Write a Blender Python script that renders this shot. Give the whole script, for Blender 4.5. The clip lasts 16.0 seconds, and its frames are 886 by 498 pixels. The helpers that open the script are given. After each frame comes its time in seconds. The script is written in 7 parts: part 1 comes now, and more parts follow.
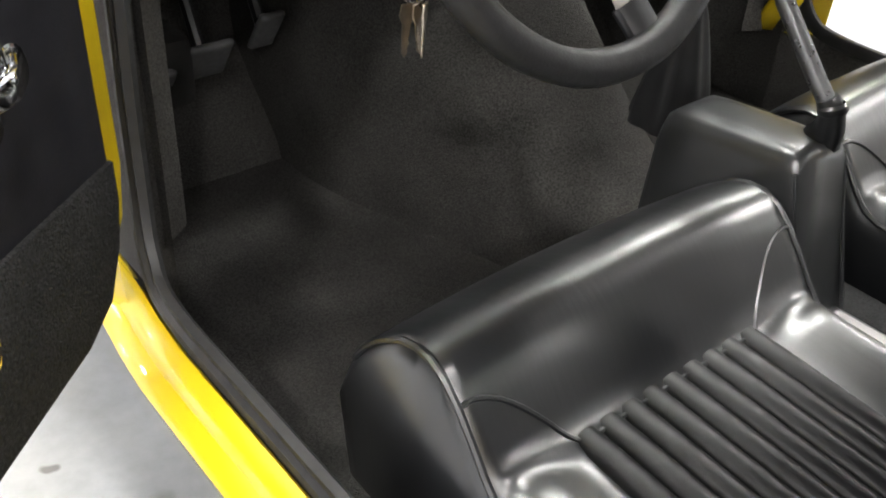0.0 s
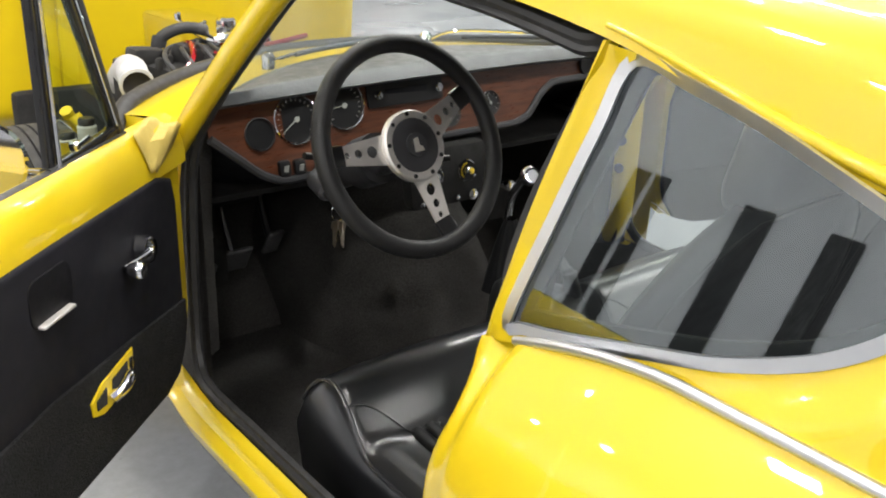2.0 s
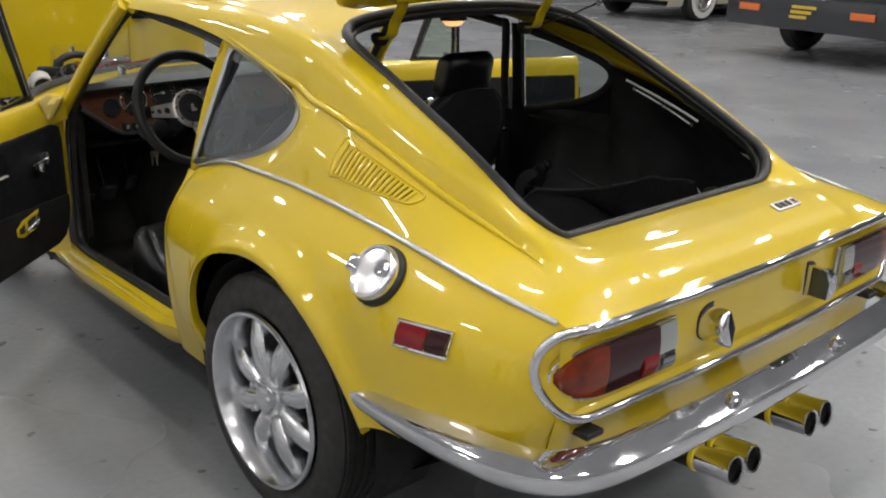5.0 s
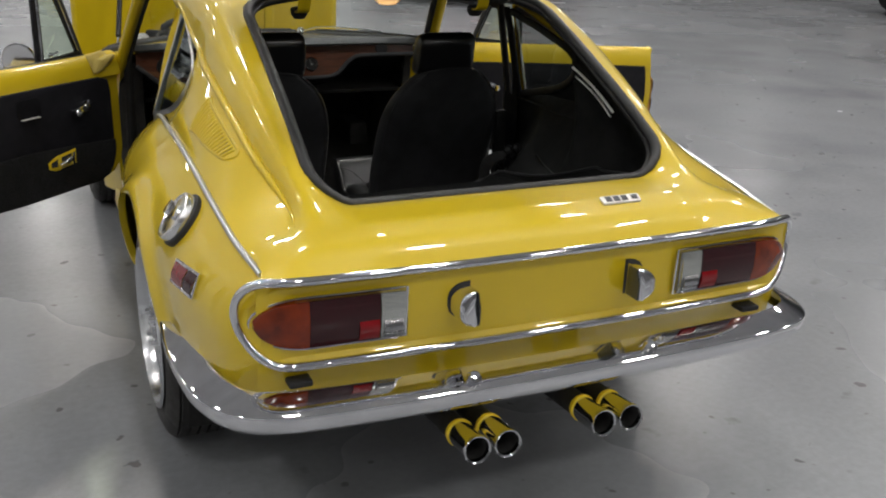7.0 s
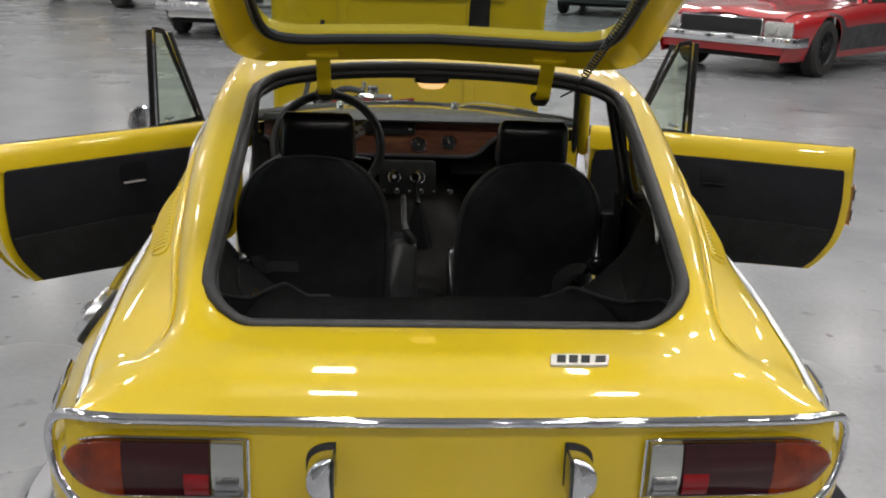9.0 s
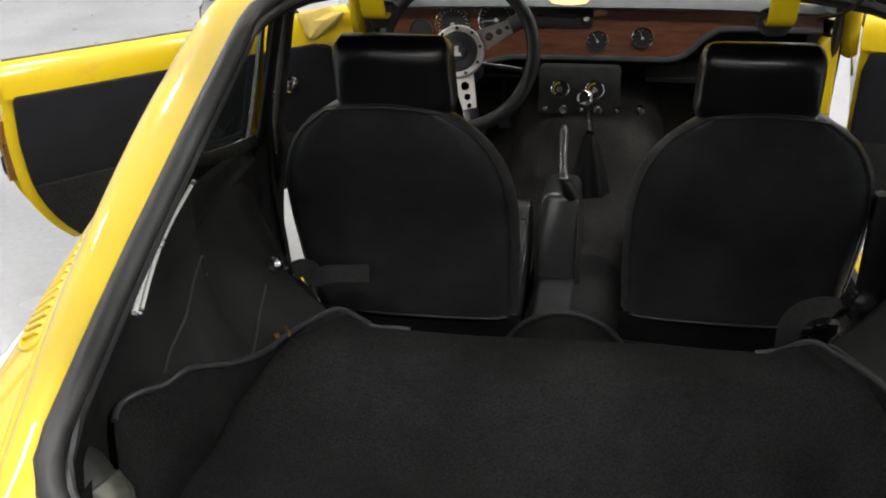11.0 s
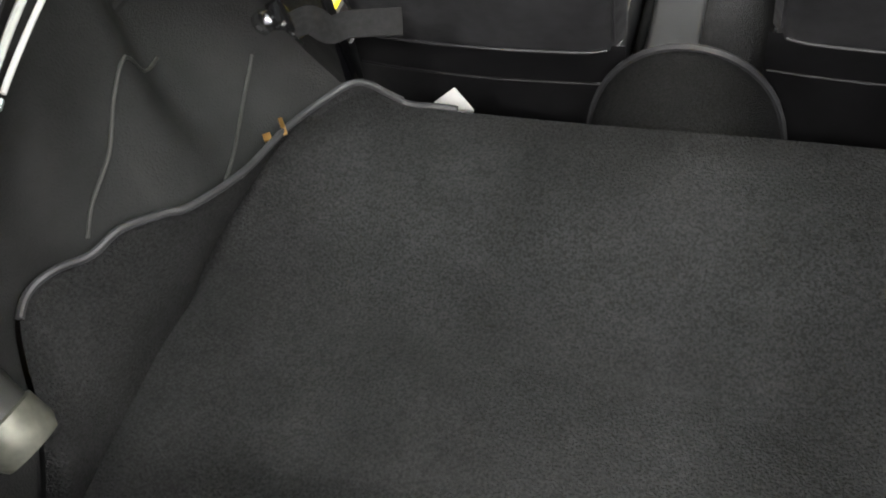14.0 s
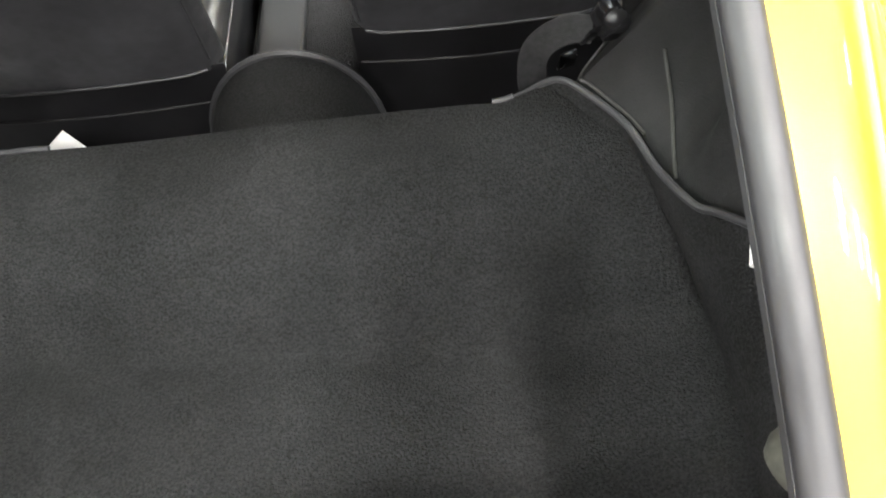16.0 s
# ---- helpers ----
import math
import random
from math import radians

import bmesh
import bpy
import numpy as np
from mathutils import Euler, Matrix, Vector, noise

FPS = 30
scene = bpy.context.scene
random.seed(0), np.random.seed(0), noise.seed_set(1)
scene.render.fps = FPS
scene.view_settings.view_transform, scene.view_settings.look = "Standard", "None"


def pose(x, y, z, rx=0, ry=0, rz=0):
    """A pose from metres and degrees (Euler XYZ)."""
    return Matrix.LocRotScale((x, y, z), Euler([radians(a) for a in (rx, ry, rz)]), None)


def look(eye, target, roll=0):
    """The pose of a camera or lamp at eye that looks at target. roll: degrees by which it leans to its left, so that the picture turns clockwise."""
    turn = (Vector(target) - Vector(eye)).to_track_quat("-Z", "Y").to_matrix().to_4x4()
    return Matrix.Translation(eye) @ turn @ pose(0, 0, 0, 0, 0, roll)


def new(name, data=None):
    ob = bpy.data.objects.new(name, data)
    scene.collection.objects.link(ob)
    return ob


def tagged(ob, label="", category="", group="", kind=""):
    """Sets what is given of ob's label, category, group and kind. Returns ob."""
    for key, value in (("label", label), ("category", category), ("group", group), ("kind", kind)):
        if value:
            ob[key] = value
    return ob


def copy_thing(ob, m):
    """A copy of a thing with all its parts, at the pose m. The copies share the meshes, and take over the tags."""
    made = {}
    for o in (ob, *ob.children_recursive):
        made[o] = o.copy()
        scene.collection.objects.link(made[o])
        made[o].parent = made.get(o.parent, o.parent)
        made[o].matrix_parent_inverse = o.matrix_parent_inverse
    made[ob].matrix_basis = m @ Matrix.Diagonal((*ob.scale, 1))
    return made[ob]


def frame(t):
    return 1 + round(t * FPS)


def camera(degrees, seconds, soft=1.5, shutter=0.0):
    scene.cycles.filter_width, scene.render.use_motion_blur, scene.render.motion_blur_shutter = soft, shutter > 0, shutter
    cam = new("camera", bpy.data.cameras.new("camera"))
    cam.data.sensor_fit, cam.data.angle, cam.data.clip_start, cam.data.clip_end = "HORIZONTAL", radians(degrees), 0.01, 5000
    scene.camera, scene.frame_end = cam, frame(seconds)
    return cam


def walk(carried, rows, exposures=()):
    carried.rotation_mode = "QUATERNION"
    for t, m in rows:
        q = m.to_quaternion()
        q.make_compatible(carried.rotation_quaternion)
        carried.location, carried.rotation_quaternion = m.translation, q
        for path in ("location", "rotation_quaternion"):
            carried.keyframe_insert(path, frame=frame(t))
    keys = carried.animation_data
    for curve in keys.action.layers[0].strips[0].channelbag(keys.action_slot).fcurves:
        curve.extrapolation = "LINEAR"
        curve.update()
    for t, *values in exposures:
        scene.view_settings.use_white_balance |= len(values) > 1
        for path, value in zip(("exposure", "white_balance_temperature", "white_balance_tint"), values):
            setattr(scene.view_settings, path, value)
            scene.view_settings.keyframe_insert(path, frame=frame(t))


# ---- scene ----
cam = camera(49.4, 16.0, 2.0)
PATH = [
    (0, (-0.868, 0.463, 0.918), (0.207, 1.689, -0.24), 3.6),
    (0.3, (-0.888, 0.388, 0.932), (0.148, 1.716, -0.147), 3.5),
    (0.5, (-0.914, 0.341, 0.953), (0.104, 1.721, -0.076), 3.0),
    (1, (-1.007, 0.189, 1.002), (0.014, 1.641, 0.08), 3.1),
    (1.5, (-1.128, 0.018, 1.088), (-0.029, 1.478, 0.274), 3.0),
    (2, (-1.201, -0.237, 1.185), (-0.041, 1.213, 0.442), 2.0),
    (2.5, (-1.333, -0.459, 1.237), (-0.128, 0.983, 0.552), 1.4),
    (3, (-1.475, -0.691, 1.258), (-0.216, 0.723, 0.612), 1.0),
    (3.5, (-1.55, -0.96, 1.265), (-0.289, 0.447, 0.61), 1.0),
    (4, (-1.663, -1.203, 1.297), (-0.394, 0.187, 0.623), 1.0),
    (4.5, (-1.742, -1.429, 1.302), (-0.468, -0.038, 0.637), 1.3),
    (5, (-1.698, -1.711, 1.324), (-0.419, -0.316, 0.676), 1.5),
    (5.2, (-1.662, -1.816, 1.341), (-0.416, -0.383, 0.713), 1.8),
    (7.3, (-0.776, -2.358, 1.347), (-0.055, -0.626, 0.653), 2.5),
    (7.5, (-0.669, -2.335, 1.351), (0.015, -0.588, 0.659), 3.0),
    (8, (-0.447, -2.299, 1.365), (0.058, -0.481, 0.7), 3.4),
    (8.5, (-0.238, -2.28, 1.392), (0.01, -0.388, 0.792), 2.6),
    (8.7, (-0.182, -2.239, 1.388), (0.015, -0.335, 0.807), 2.2),
    (10.8, (0.052, -1.197, 1.362), (-0.225, 0.571, 0.47), -0.1),
    (11, (0.059, -1.129, 1.358), (-0.264, 0.619, 0.442), -1.5),
    (11.5, (0.035, -0.999, 1.346), (-0.326, 0.645, 0.265), -2.3),
    (12, (0.032, -0.86, 1.335), (-0.4, 0.661, 0.111), -4.2),
    (12.5, (0.006, -0.753, 1.327), (-0.511, 0.643, -0.008), -6.3),
    (13, (-0.009, -0.664, 1.31), (-0.569, 0.645, -0.095), -8.2),
    (13.5, (0.015, -0.62, 1.298), (-0.555, 0.612, -0.171), -9.9),
    (14, (0.066, -0.608, 1.296), (-0.469, 0.537, -0.253), -11.9),
    (14.5, (0.151, -0.621, 1.305), (-0.326, 0.493, -0.286), -13.4),
    (15, (0.209, -0.626, 1.305), (-0.128, 0.496, -0.316), -11.7),
    (15.5, (0.243, -0.654, 1.307), (0.054, 0.506, -0.311), -9.4),
    (16, (0.27, -0.684, 1.323), (0.189, 0.562, -0.239), -8.3),
]
EXPOSURES = [(0, 0.5), (0.5, 0.6), (1, 0.65), (1.5, 0.22), (2, -0.46), (2.5, -1.36), (3.5, -1.64), (5, -1.70), (7.5, -1.97), (8.7, -1.82), (11, -0.86), (11.5, -0.32), (12.5, 0.22), (13.5, 0.50), (14, 0.78), (14.5, 0.96), (16, 1.12)]
walk(cam, [(t, look(eye, target, roll)) for t, eye, target, roll in PATH], EXPOSURES)

# ---- world, lamps and exposure ----
world = bpy.data.worlds.new("hall_air")
scene.world = world
world.use_nodes = True
world.node_tree.nodes["Background"].inputs[0].default_value = (0.80, 0.86, 1.0, 1)
world.node_tree.nodes["Background"].inputs[1].default_value = 0.12

LAMP_POWER = 195.0


# ---- materials ----
def mat(name, base, rough=0.5, metal=0.0, var=0.15, scale=8.0, grain=0.0, grain_scale=300.0, coat=0.0,
        emit=None, emit_power=0.0, spec=0.5, rough_var=0.1, trans=0.0, ior=1.45, other=None, stretch=(1, 1, 1), bump_scale=None, fleck=0.0, fleck_scale=500.0):
    m = bpy.data.materials.new(name)
    m.use_nodes = True
    nt = m.node_tree
    b = nt.nodes["Principled BSDF"]
    b.inputs["Base Color"].default_value = (*base, 1)
    b.inputs["Roughness"].default_value = rough
    b.inputs["Metallic"].default_value = metal
    b.inputs["Specular IOR Level"].default_value = spec
    b.inputs["Coat Weight"].default_value = coat
    b.inputs["Coat Roughness"].default_value = 0.03
    b.inputs["Transmission Weight"].default_value = trans
    b.inputs["IOR"].default_value = ior
    if emit:
        b.inputs["Emission Color"].default_value = (*emit, 1)
        b.inputs["Emission Strength"].default_value = emit_power
    co = nt.nodes.new("ShaderNodeTexCoord")
    mp = nt.nodes.new("ShaderNodeMapping")
    mp.inputs["Scale"].default_value = stretch
    nt.links.new(co.outputs["Object"], mp.inputs["Vector"])
    if var > 0 or other:
        n1 = nt.nodes.new("ShaderNodeTexNoise")
        n1.inputs["Scale"].default_value = scale
        n1.inputs["Detail"].default_value = 6
        nt.links.new(mp.outputs[0], n1.inputs["Vector"])
        ramp = nt.nodes.new("ShaderNodeMapRange")
        ramp.inputs[1].default_value, ramp.inputs[2].default_value = 0.3, 0.7
        nt.links.new(n1.outputs[0], ramp.inputs[0])
        mix = nt.nodes.new("ShaderNodeMix")
        mix.data_type = "RGBA"
        lo = [c * (1 - var) for c in base]
        hi = other or [min(1, c * (1 + var)) for c in base]
        mix.inputs[6].default_value, mix.inputs[7].default_value = (*lo, 1), (*hi, 1)
        nt.links.new(ramp.outputs[0], mix.inputs[0])
        colour = mix.outputs[2]
        if fleck > 0:
            n4 = nt.nodes.new("ShaderNodeTexNoise")
            n4.inputs["Scale"].default_value = fleck_scale
            n4.inputs["Detail"].default_value = 2
            nt.links.new(mp.outputs[0], n4.inputs["Vector"])
            fr = nt.nodes.new("ShaderNodeMapRange")
            fr.inputs[1].default_value, fr.inputs[2].default_value = 0.35, 0.65
            fr.inputs[3].default_value, fr.inputs[4].default_value = 1 - fleck, 1 + fleck
            nt.links.new(n4.outputs[0], fr.inputs[0])
            mul = nt.nodes.new("ShaderNodeVectorMath")
            mul.operation = "SCALE"
            nt.links.new(colour, mul.inputs[0])
            nt.links.new(fr.outputs[0], mul.inputs["Scale"])
            colour = mul.outputs[0]
        nt.links.new(colour, b.inputs["Base Color"])
        if rough_var > 0:
            rr = nt.nodes.new("ShaderNodeMapRange")
            rr.inputs[1].default_value, rr.inputs[2].default_value = 0.3, 0.7
            rr.inputs[3].default_value, rr.inputs[4].default_value = max(0.02, rough - rough_var), min(1, rough + rough_var)
            n3 = nt.nodes.new("ShaderNodeTexNoise")
            n3.inputs["Scale"].default_value = scale * 2.7
            n3.inputs["Detail"].default_value = 4
            nt.links.new(mp.outputs[0], n3.inputs["Vector"])
            nt.links.new(n3.outputs[0], rr.inputs[0])
            nt.links.new(rr.outputs[0], b.inputs["Roughness"])
    if grain > 0:
        n2 = nt.nodes.new("ShaderNodeTexNoise")
        n2.inputs["Scale"].default_value = grain_scale
        n2.inputs["Detail"].default_value = 3
        nt.links.new(mp.outputs[0], n2.inputs["Vector"])
        bp = nt.nodes.new("ShaderNodeBump")
        bp.inputs["Strength"].default_value = grain
        bp.inputs["Distance"].default_value = 0.003 if bump_scale is None else bump_scale
        nt.links.new(n2.outputs[0], bp.inputs["Height"])
        nt.links.new(bp.outputs[0], b.inputs["Normal"])
    return m


def wood_mat():
    m = mat("walnut_veneer", (0.084, 0.028, 0.013), 0.35, var=0.35, scale=14, coat=0.5, stretch=(1.0, 6, 9))
    return m


def concrete_mat():
    m = bpy.data.materials.new("polished_concrete")
    m.use_nodes = True
    nt = m.node_tree
    b = nt.nodes["Principled BSDF"]
    co = nt.nodes.new("ShaderNodeTexCoord")

    def noise_tex(s, d=8, rough=0.6):
        n = nt.nodes.new("ShaderNodeTexNoise")
        n.inputs["Scale"].default_value, n.inputs["Detail"].default_value, n.inputs["Roughness"].default_value = s, d, rough
        nt.links.new(co.outputs["Object"], n.inputs["Vector"])
        return n

    def rng(src, a, c, d=0.0, e=1.0):
        r = nt.nodes.new("ShaderNodeMapRange")
        for i, v in enumerate((a, c, d, e)):
            r.inputs[i + 1].default_value = v
        nt.links.new(src, r.inputs[0])
        return r.outputs[0]

    def mixc(f, a, c):
        x = nt.nodes.new("ShaderNodeMix")
        x.data_type = "RGBA"
        nt.links.new(f, x.inputs[0])
        for i, v in ((6, a), (7, c)):
            if isinstance(v, tuple):
                x.inputs[i].default_value = (*v, 1)
            else:
                nt.links.new(v, x.inputs[i])
        return x.outputs[2]

    big = rng(noise_tex(0.55, 4, 0.5).outputs[0], 0.32, 0.68)
    c = mixc(big, (0.18, 0.188, 0.202), (0.275, 0.287, 0.305))
    mid = rng(noise_tex(1.9, 3, 0.45).outputs[0], 0.35, 0.65)
    c = mixc(mid, c, (0.27, 0.278, 0.294))
    cloud = rng(noise_tex(1.1, 4, 0.5).outputs[0], 0.50, 0.70, 0.0, 0.30)
    c = mixc(cloud, c, (0.17, 0.174, 0.182))
    spots = rng(noise_tex(7.0, 3, 0.5).outputs[0], 0.685, 0.74, 0.0, 0.45)
    c = mixc(spots, c, (0.105, 0.105, 0.11))
    drips = rng(noise_tex(15.0, 2, 0.4).outputs[0], 0.715, 0.745, 0.0, 0.75)
    c = mixc(drips, c, (0.085, 0.083, 0.085))
    fine = rng(noise_tex(40, 4).outputs[0], 0.3, 0.7)
    c2 = nt.nodes.new("ShaderNodeMix")
    c2.data_type, c2.blend_type = "RGBA", "MULTIPLY"
    c2.inputs[0].default_value = 0.12
    nt.links.new(c, c2.inputs[6])
    nt.links.new(fine, c2.inputs[7])
    nt.links.new(c2.outputs[2], b.inputs["Base Color"])
    nt.links.new(rng(noise_tex(0.8, 3, 0.45).outputs[0], 0.3, 0.7, 0.20, 0.30), b.inputs["Roughness"])
    bp = nt.nodes.new("ShaderNodeBump")
    bp.inputs["Strength"].default_value, bp.inputs["Distance"].default_value = 0.06, 0.004
    nt.links.new(noise_tex(25, 4).outputs[0], bp.inputs["Height"])
    nt.links.new(bp.outputs[0], b.inputs["Normal"])
    return m


PAINT = mat("yellow_car_paint", (0.64, 0.462, 0.006), 0.38, var=0.03, scale=3, coat=1.0, rough_var=0.03, grain=0.02, grain_scale=60)
CHROME = mat("chrome", (0.78, 0.78, 0.80), 0.05, 1.0, var=0.05, scale=12, rough_var=0.025)
ALLOY = mat("cast_alloy", (0.70, 0.71, 0.73), 0.24, 1.0, var=0.02, scale=8, rough_var=0.02)
ALU = mat("brushed_aluminium", (0.72, 0.70, 0.68), 0.30, 1.0, var=0.03, scale=14, rough_var=0.05)
RUBBER = mat("black_rubber", (0.022, 0.022, 0.023), 0.55, var=0.2, scale=25, grain=0.1, grain_scale=250)
SEAL = mat("rubber_seal", (0.022, 0.022, 0.024), 0.45, var=0.2, scale=30, stretch=(1, 0.3, 1))
TYRE = mat("tyre_rubber", (0.028, 0.027, 0.026), 0.7, var=0.25, scale=18, grain=0.2, grain_scale=200)
DARKCHROME = mat("dark_chrome", (0.40, 0.40, 0.41), 0.2, 1.0, var=0.1, scale=30)
VINYL = mat("black_vinyl", (0.036, 0.036, 0.039), 0.42, spec=0.45, var=0.2, scale=20, grain=0.25, grain_scale=420, bump_scale=0.0012)
LEATHER = mat("black_leather", (0.0065, 0.0069, 0.0082), 0.33, var=0.06, scale=10, grain=0.16, grain_scale=60, bump_scale=0.0016, spec=1.0, coat=0.35, stretch=(2.6, 0.35, 0.35), rough_var=0.02)
LEATHER.node_tree.nodes["Principled BSDF"].inputs["Coat Roughness"].default_value = 0.22
# lighter copy of the black carpet; its colour is lifted to stand for haze
CABIN = mat("haze_lightened_cabin_carpet", (0.050, 0.048, 0.046), 0.95, var=0.2, scale=10, grain=0.9, grain_scale=480, spec=0.12, bump_scale=0.004, fleck=0.4, fleck_scale=420)
TRIM = mat("black_trim_board", (0.0096, 0.0096, 0.0124), 0.65, spec=0.2, var=0.15, scale=10, grain=0.2, grain_scale=350, bump_scale=0.001)
CARPET = mat("black_carpet", (0.0200, 0.0202, 0.0209), 0.95, var=0.16, scale=14, grain=1.0, grain_scale=360, spec=0.12, bump_scale=0.006, fleck=0.36, fleck_scale=330)
LINER = mat("black_headlining", (0.02, 0.02, 0.02), 0.9, var=0.2, scale=12, spec=0.2)
DARK = mat("dark_underseal_and_shade", (0.016, 0.0155, 0.015), 0.9, var=0.3, scale=12, grain=0.4, grain_scale=90)
DASHPAD = mat("grey_black_dash_padding", (0.085, 0.09, 0.095), 0.5, var=0.15, scale=15, grain=0.3, grain_scale=300)
SPOKE = mat("satin_aluminium", (0.80, 0.77, 0.74), 0.46, 0.85, var=0.04, scale=30)
FLUTE = mat("fluted_black_leather", (0.0045, 0.0045, 0.005), 0.40, spec=0.22, var=0.2, scale=40, grain=0.3, grain_scale=160, bump_scale=0.001)
# near-black that paints shade into the driver's door pull
PIT = mat("pocket_shade_black", (0.0062, 0.0062, 0.0075), 0.6, var=0.1, scale=30, spec=0.15)
PEDAL = mat("grey_pedal_rubber", (0.07, 0.07, 0.072), 0.6, var=0.2, scale=40)
BOOTTRIM = mat("black_boot_trim", (0.0165, 0.0168, 0.0172), 0.75, var=0.2, scale=12, grain=0.4, grain_scale=400, spec=0.25)
GREYRUBBER = mat("grey_buffer_rubber", (0.045, 0.045, 0.043), 0.45, var=0.2, scale=30)
WOOD = wood_mat()
AMBER = mat("amber_lens", (0.17, 0.020, 0.0008), 0.08, var=0.45, scale=26, coat=0.3)
RED = mat("red_lens", (0.20, 0.005, 0.008), 0.12, var=0.1, scale=60, coat=0.3)
RED_DARK = mat("dark_red_lens", (0.030, 0.002, 0.004), 0.12, var=0.2, scale=40, coat=0.2)
CLEAR = mat("clear_lens", (0.36, 0.37, 0.35), 0.2, var=0.1, scale=60, coat=1.0)
TAPE = mat("cream_masking_paper", (0.47, 0.36, 0.09), 0.7, var=0.08, scale=40, grain=0.2, grain_scale=200)
# also whitens the metal trim beads in place of a lamp's reflection
WHITE = mat("white_paper_and_bead_glint", (0.8, 0.8, 0.79), 0.6, var=0.03, scale=10)
DIAL = mat("black_dial", (0.01, 0.01, 0.011), 0.4, var=0.1, scale=30)
BRASS = mat("brass_metal", (0.5, 0.28, 0.10), 0.35, 1.0, var=0.15, scale=30)
CONCRETE = concrete_mat()
CABGLASS = mat("dark_car_glass", (0.03, 0.035, 0.035), 0.05, var=0.1, scale=3, coat=1.0)
WALLPAINT = mat("white_wall_paint", (0.80, 0.81, 0.82), 0.7, var=0.05, scale=0.6)
BLACKPANEL = mat("black_wall_panel", (0.02, 0.02, 0.022), 0.6, var=0.1, scale=2)
CEIL = mat("white_steel_ceiling", (0.66, 0.67, 0.69), 0.7, var=0.1, scale=0.8)
LAMPGLOW = mat("lamp_diffuser", (0.9, 0.9, 0.9), 0.5, var=0, emit=(1.0, 0.97, 0.92), emit_power=12.0)
DOME = mat("dome_lamp_lens", (0.9, 0.8, 0.6), 0.4, var=0, emit=(1.0, 0.55, 0.20), emit_power=3.6)


def glass_mat(name, tint, ior=1.52):
    m = bpy.data.materials.new(name)
    m.use_nodes = True
    nt = m.node_tree
    nt.nodes.remove(nt.nodes["Principled BSDF"])
    out = nt.nodes["Material Output"]
    tr = nt.nodes.new("ShaderNodeBsdfTransparent")
    tr.inputs[0].default_value = (*tint, 1)
    gl = nt.nodes.new("ShaderNodeBsdfGlossy")
    gl.inputs["Roughness"].default_value = 0.02
    gl.inputs["Color"].default_value = (0.88, 0.96, 1.0, 1)
    f0 = 1.8 * ((ior - 1) / (ior + 1)) ** 2
    lw = nt.nodes.new("ShaderNodeLayerWeight")
    lw.inputs[0].default_value = 0.5
    pw = nt.nodes.new("ShaderNodeMath")
    pw.operation = "POWER"
    pw.inputs[1].default_value = 5
    nt.links.new(lw.outputs["Facing"], pw.inputs[0])
    fr = nt.nodes.new("ShaderNodeMath")
    fr.operation = "MULTIPLY_ADD"
    fr.inputs[1].default_value = 1 - f0
    fr.inputs[2].default_value = f0
    nt.links.new(pw.outputs[0], fr.inputs[0])
    mx = nt.nodes.new("ShaderNodeMixShader")
    nt.links.new(fr.outputs[0], mx.inputs[0])
    nt.links.new(tr.outputs[0], mx.inputs[1])
    nt.links.new(gl.outputs[0], mx.inputs[2])
    nt.links.new(mx.outputs[0], out.inputs[0])
    return m


GLASS = glass_mat("tinted_glass", (0.62, 0.68, 0.66))
GLASS_GREEN = glass_mat("green_tinted_glass", (0.74, 0.84, 0.70))
GLOSSBLACK = mat("gloss_black_enamel", (0.012, 0.012, 0.013), 0.12, var=0.1, scale=20)
GREYGRIP = mat("satin_grey_metal", (0.16, 0.16, 0.165), 0.34, var=0.15, scale=60, metal=0.8)
COVER = mat("black_cover_vinyl", (0.022, 0.0225, 0.024), 0.30, spec=1.0, var=0.05, scale=6, rough_var=0.02, grain=0.15, grain_scale=120, bump_scale=0.001)
GRIP = mat("black_leather_grip", (0.016, 0.016, 0.017), 0.48, spec=0.45, var=0.12, scale=30, grain=0.25, grain_scale=420, bump_scale=0.0012)
SATIN = mat("satin_black_vinyl", (0.008, 0.008, 0.009), 0.50, spec=0.3, var=0.15, scale=9, grain=0.2, grain_scale=300, bump_scale=0.0012)
LENSCLEAR = mat("clear_lens", (0.52, 0.53, 0.50), 0.16, metal=0.8, var=0.10, scale=22, stretch=(0.4, 1, 3), coat=0.6)
SATINCHROME = mat("satin_bright_metal", (0.66, 0.67, 0.69), 0.34, metal=1.0, var=0.05, scale=20, rough_var=0.04)
GREYHOSE = mat("light_grey_plastic", (0.42, 0.42, 0.41), 0.45, var=0.2, scale=25, grain=0.15, grain_scale=200)
GLASS_DARK = glass_mat("side_window_glass", (0.52, 0.57, 0.55), 1.78)
GLASS_CLEAR = glass_mat("clear_glass", (0.90, 0.93, 0.91))


# ---- mesh tools ----
def part(name, bm, material, parent=None, label="", sharp=38, smooth=True):
    me = bpy.data.meshes.new(name)
    bm.to_mesh(me)
    bm.free()
    if smooth:
        me.shade_smooth()
        me.set_sharp_from_angle(angle=radians(sharp))
    me.materials.append(material)
    ob = new(name, me)
    if parent:
        ob.parent = parent
    if label:
        tagged(ob, label)
    return ob


def empty(name, parent=None, label="", category="", group="", kind=""):
    ob = new(name)
    ob.empty_display_size = 0.1
    if parent:
        ob.parent = parent
    return tagged(ob, label, category, group, kind)


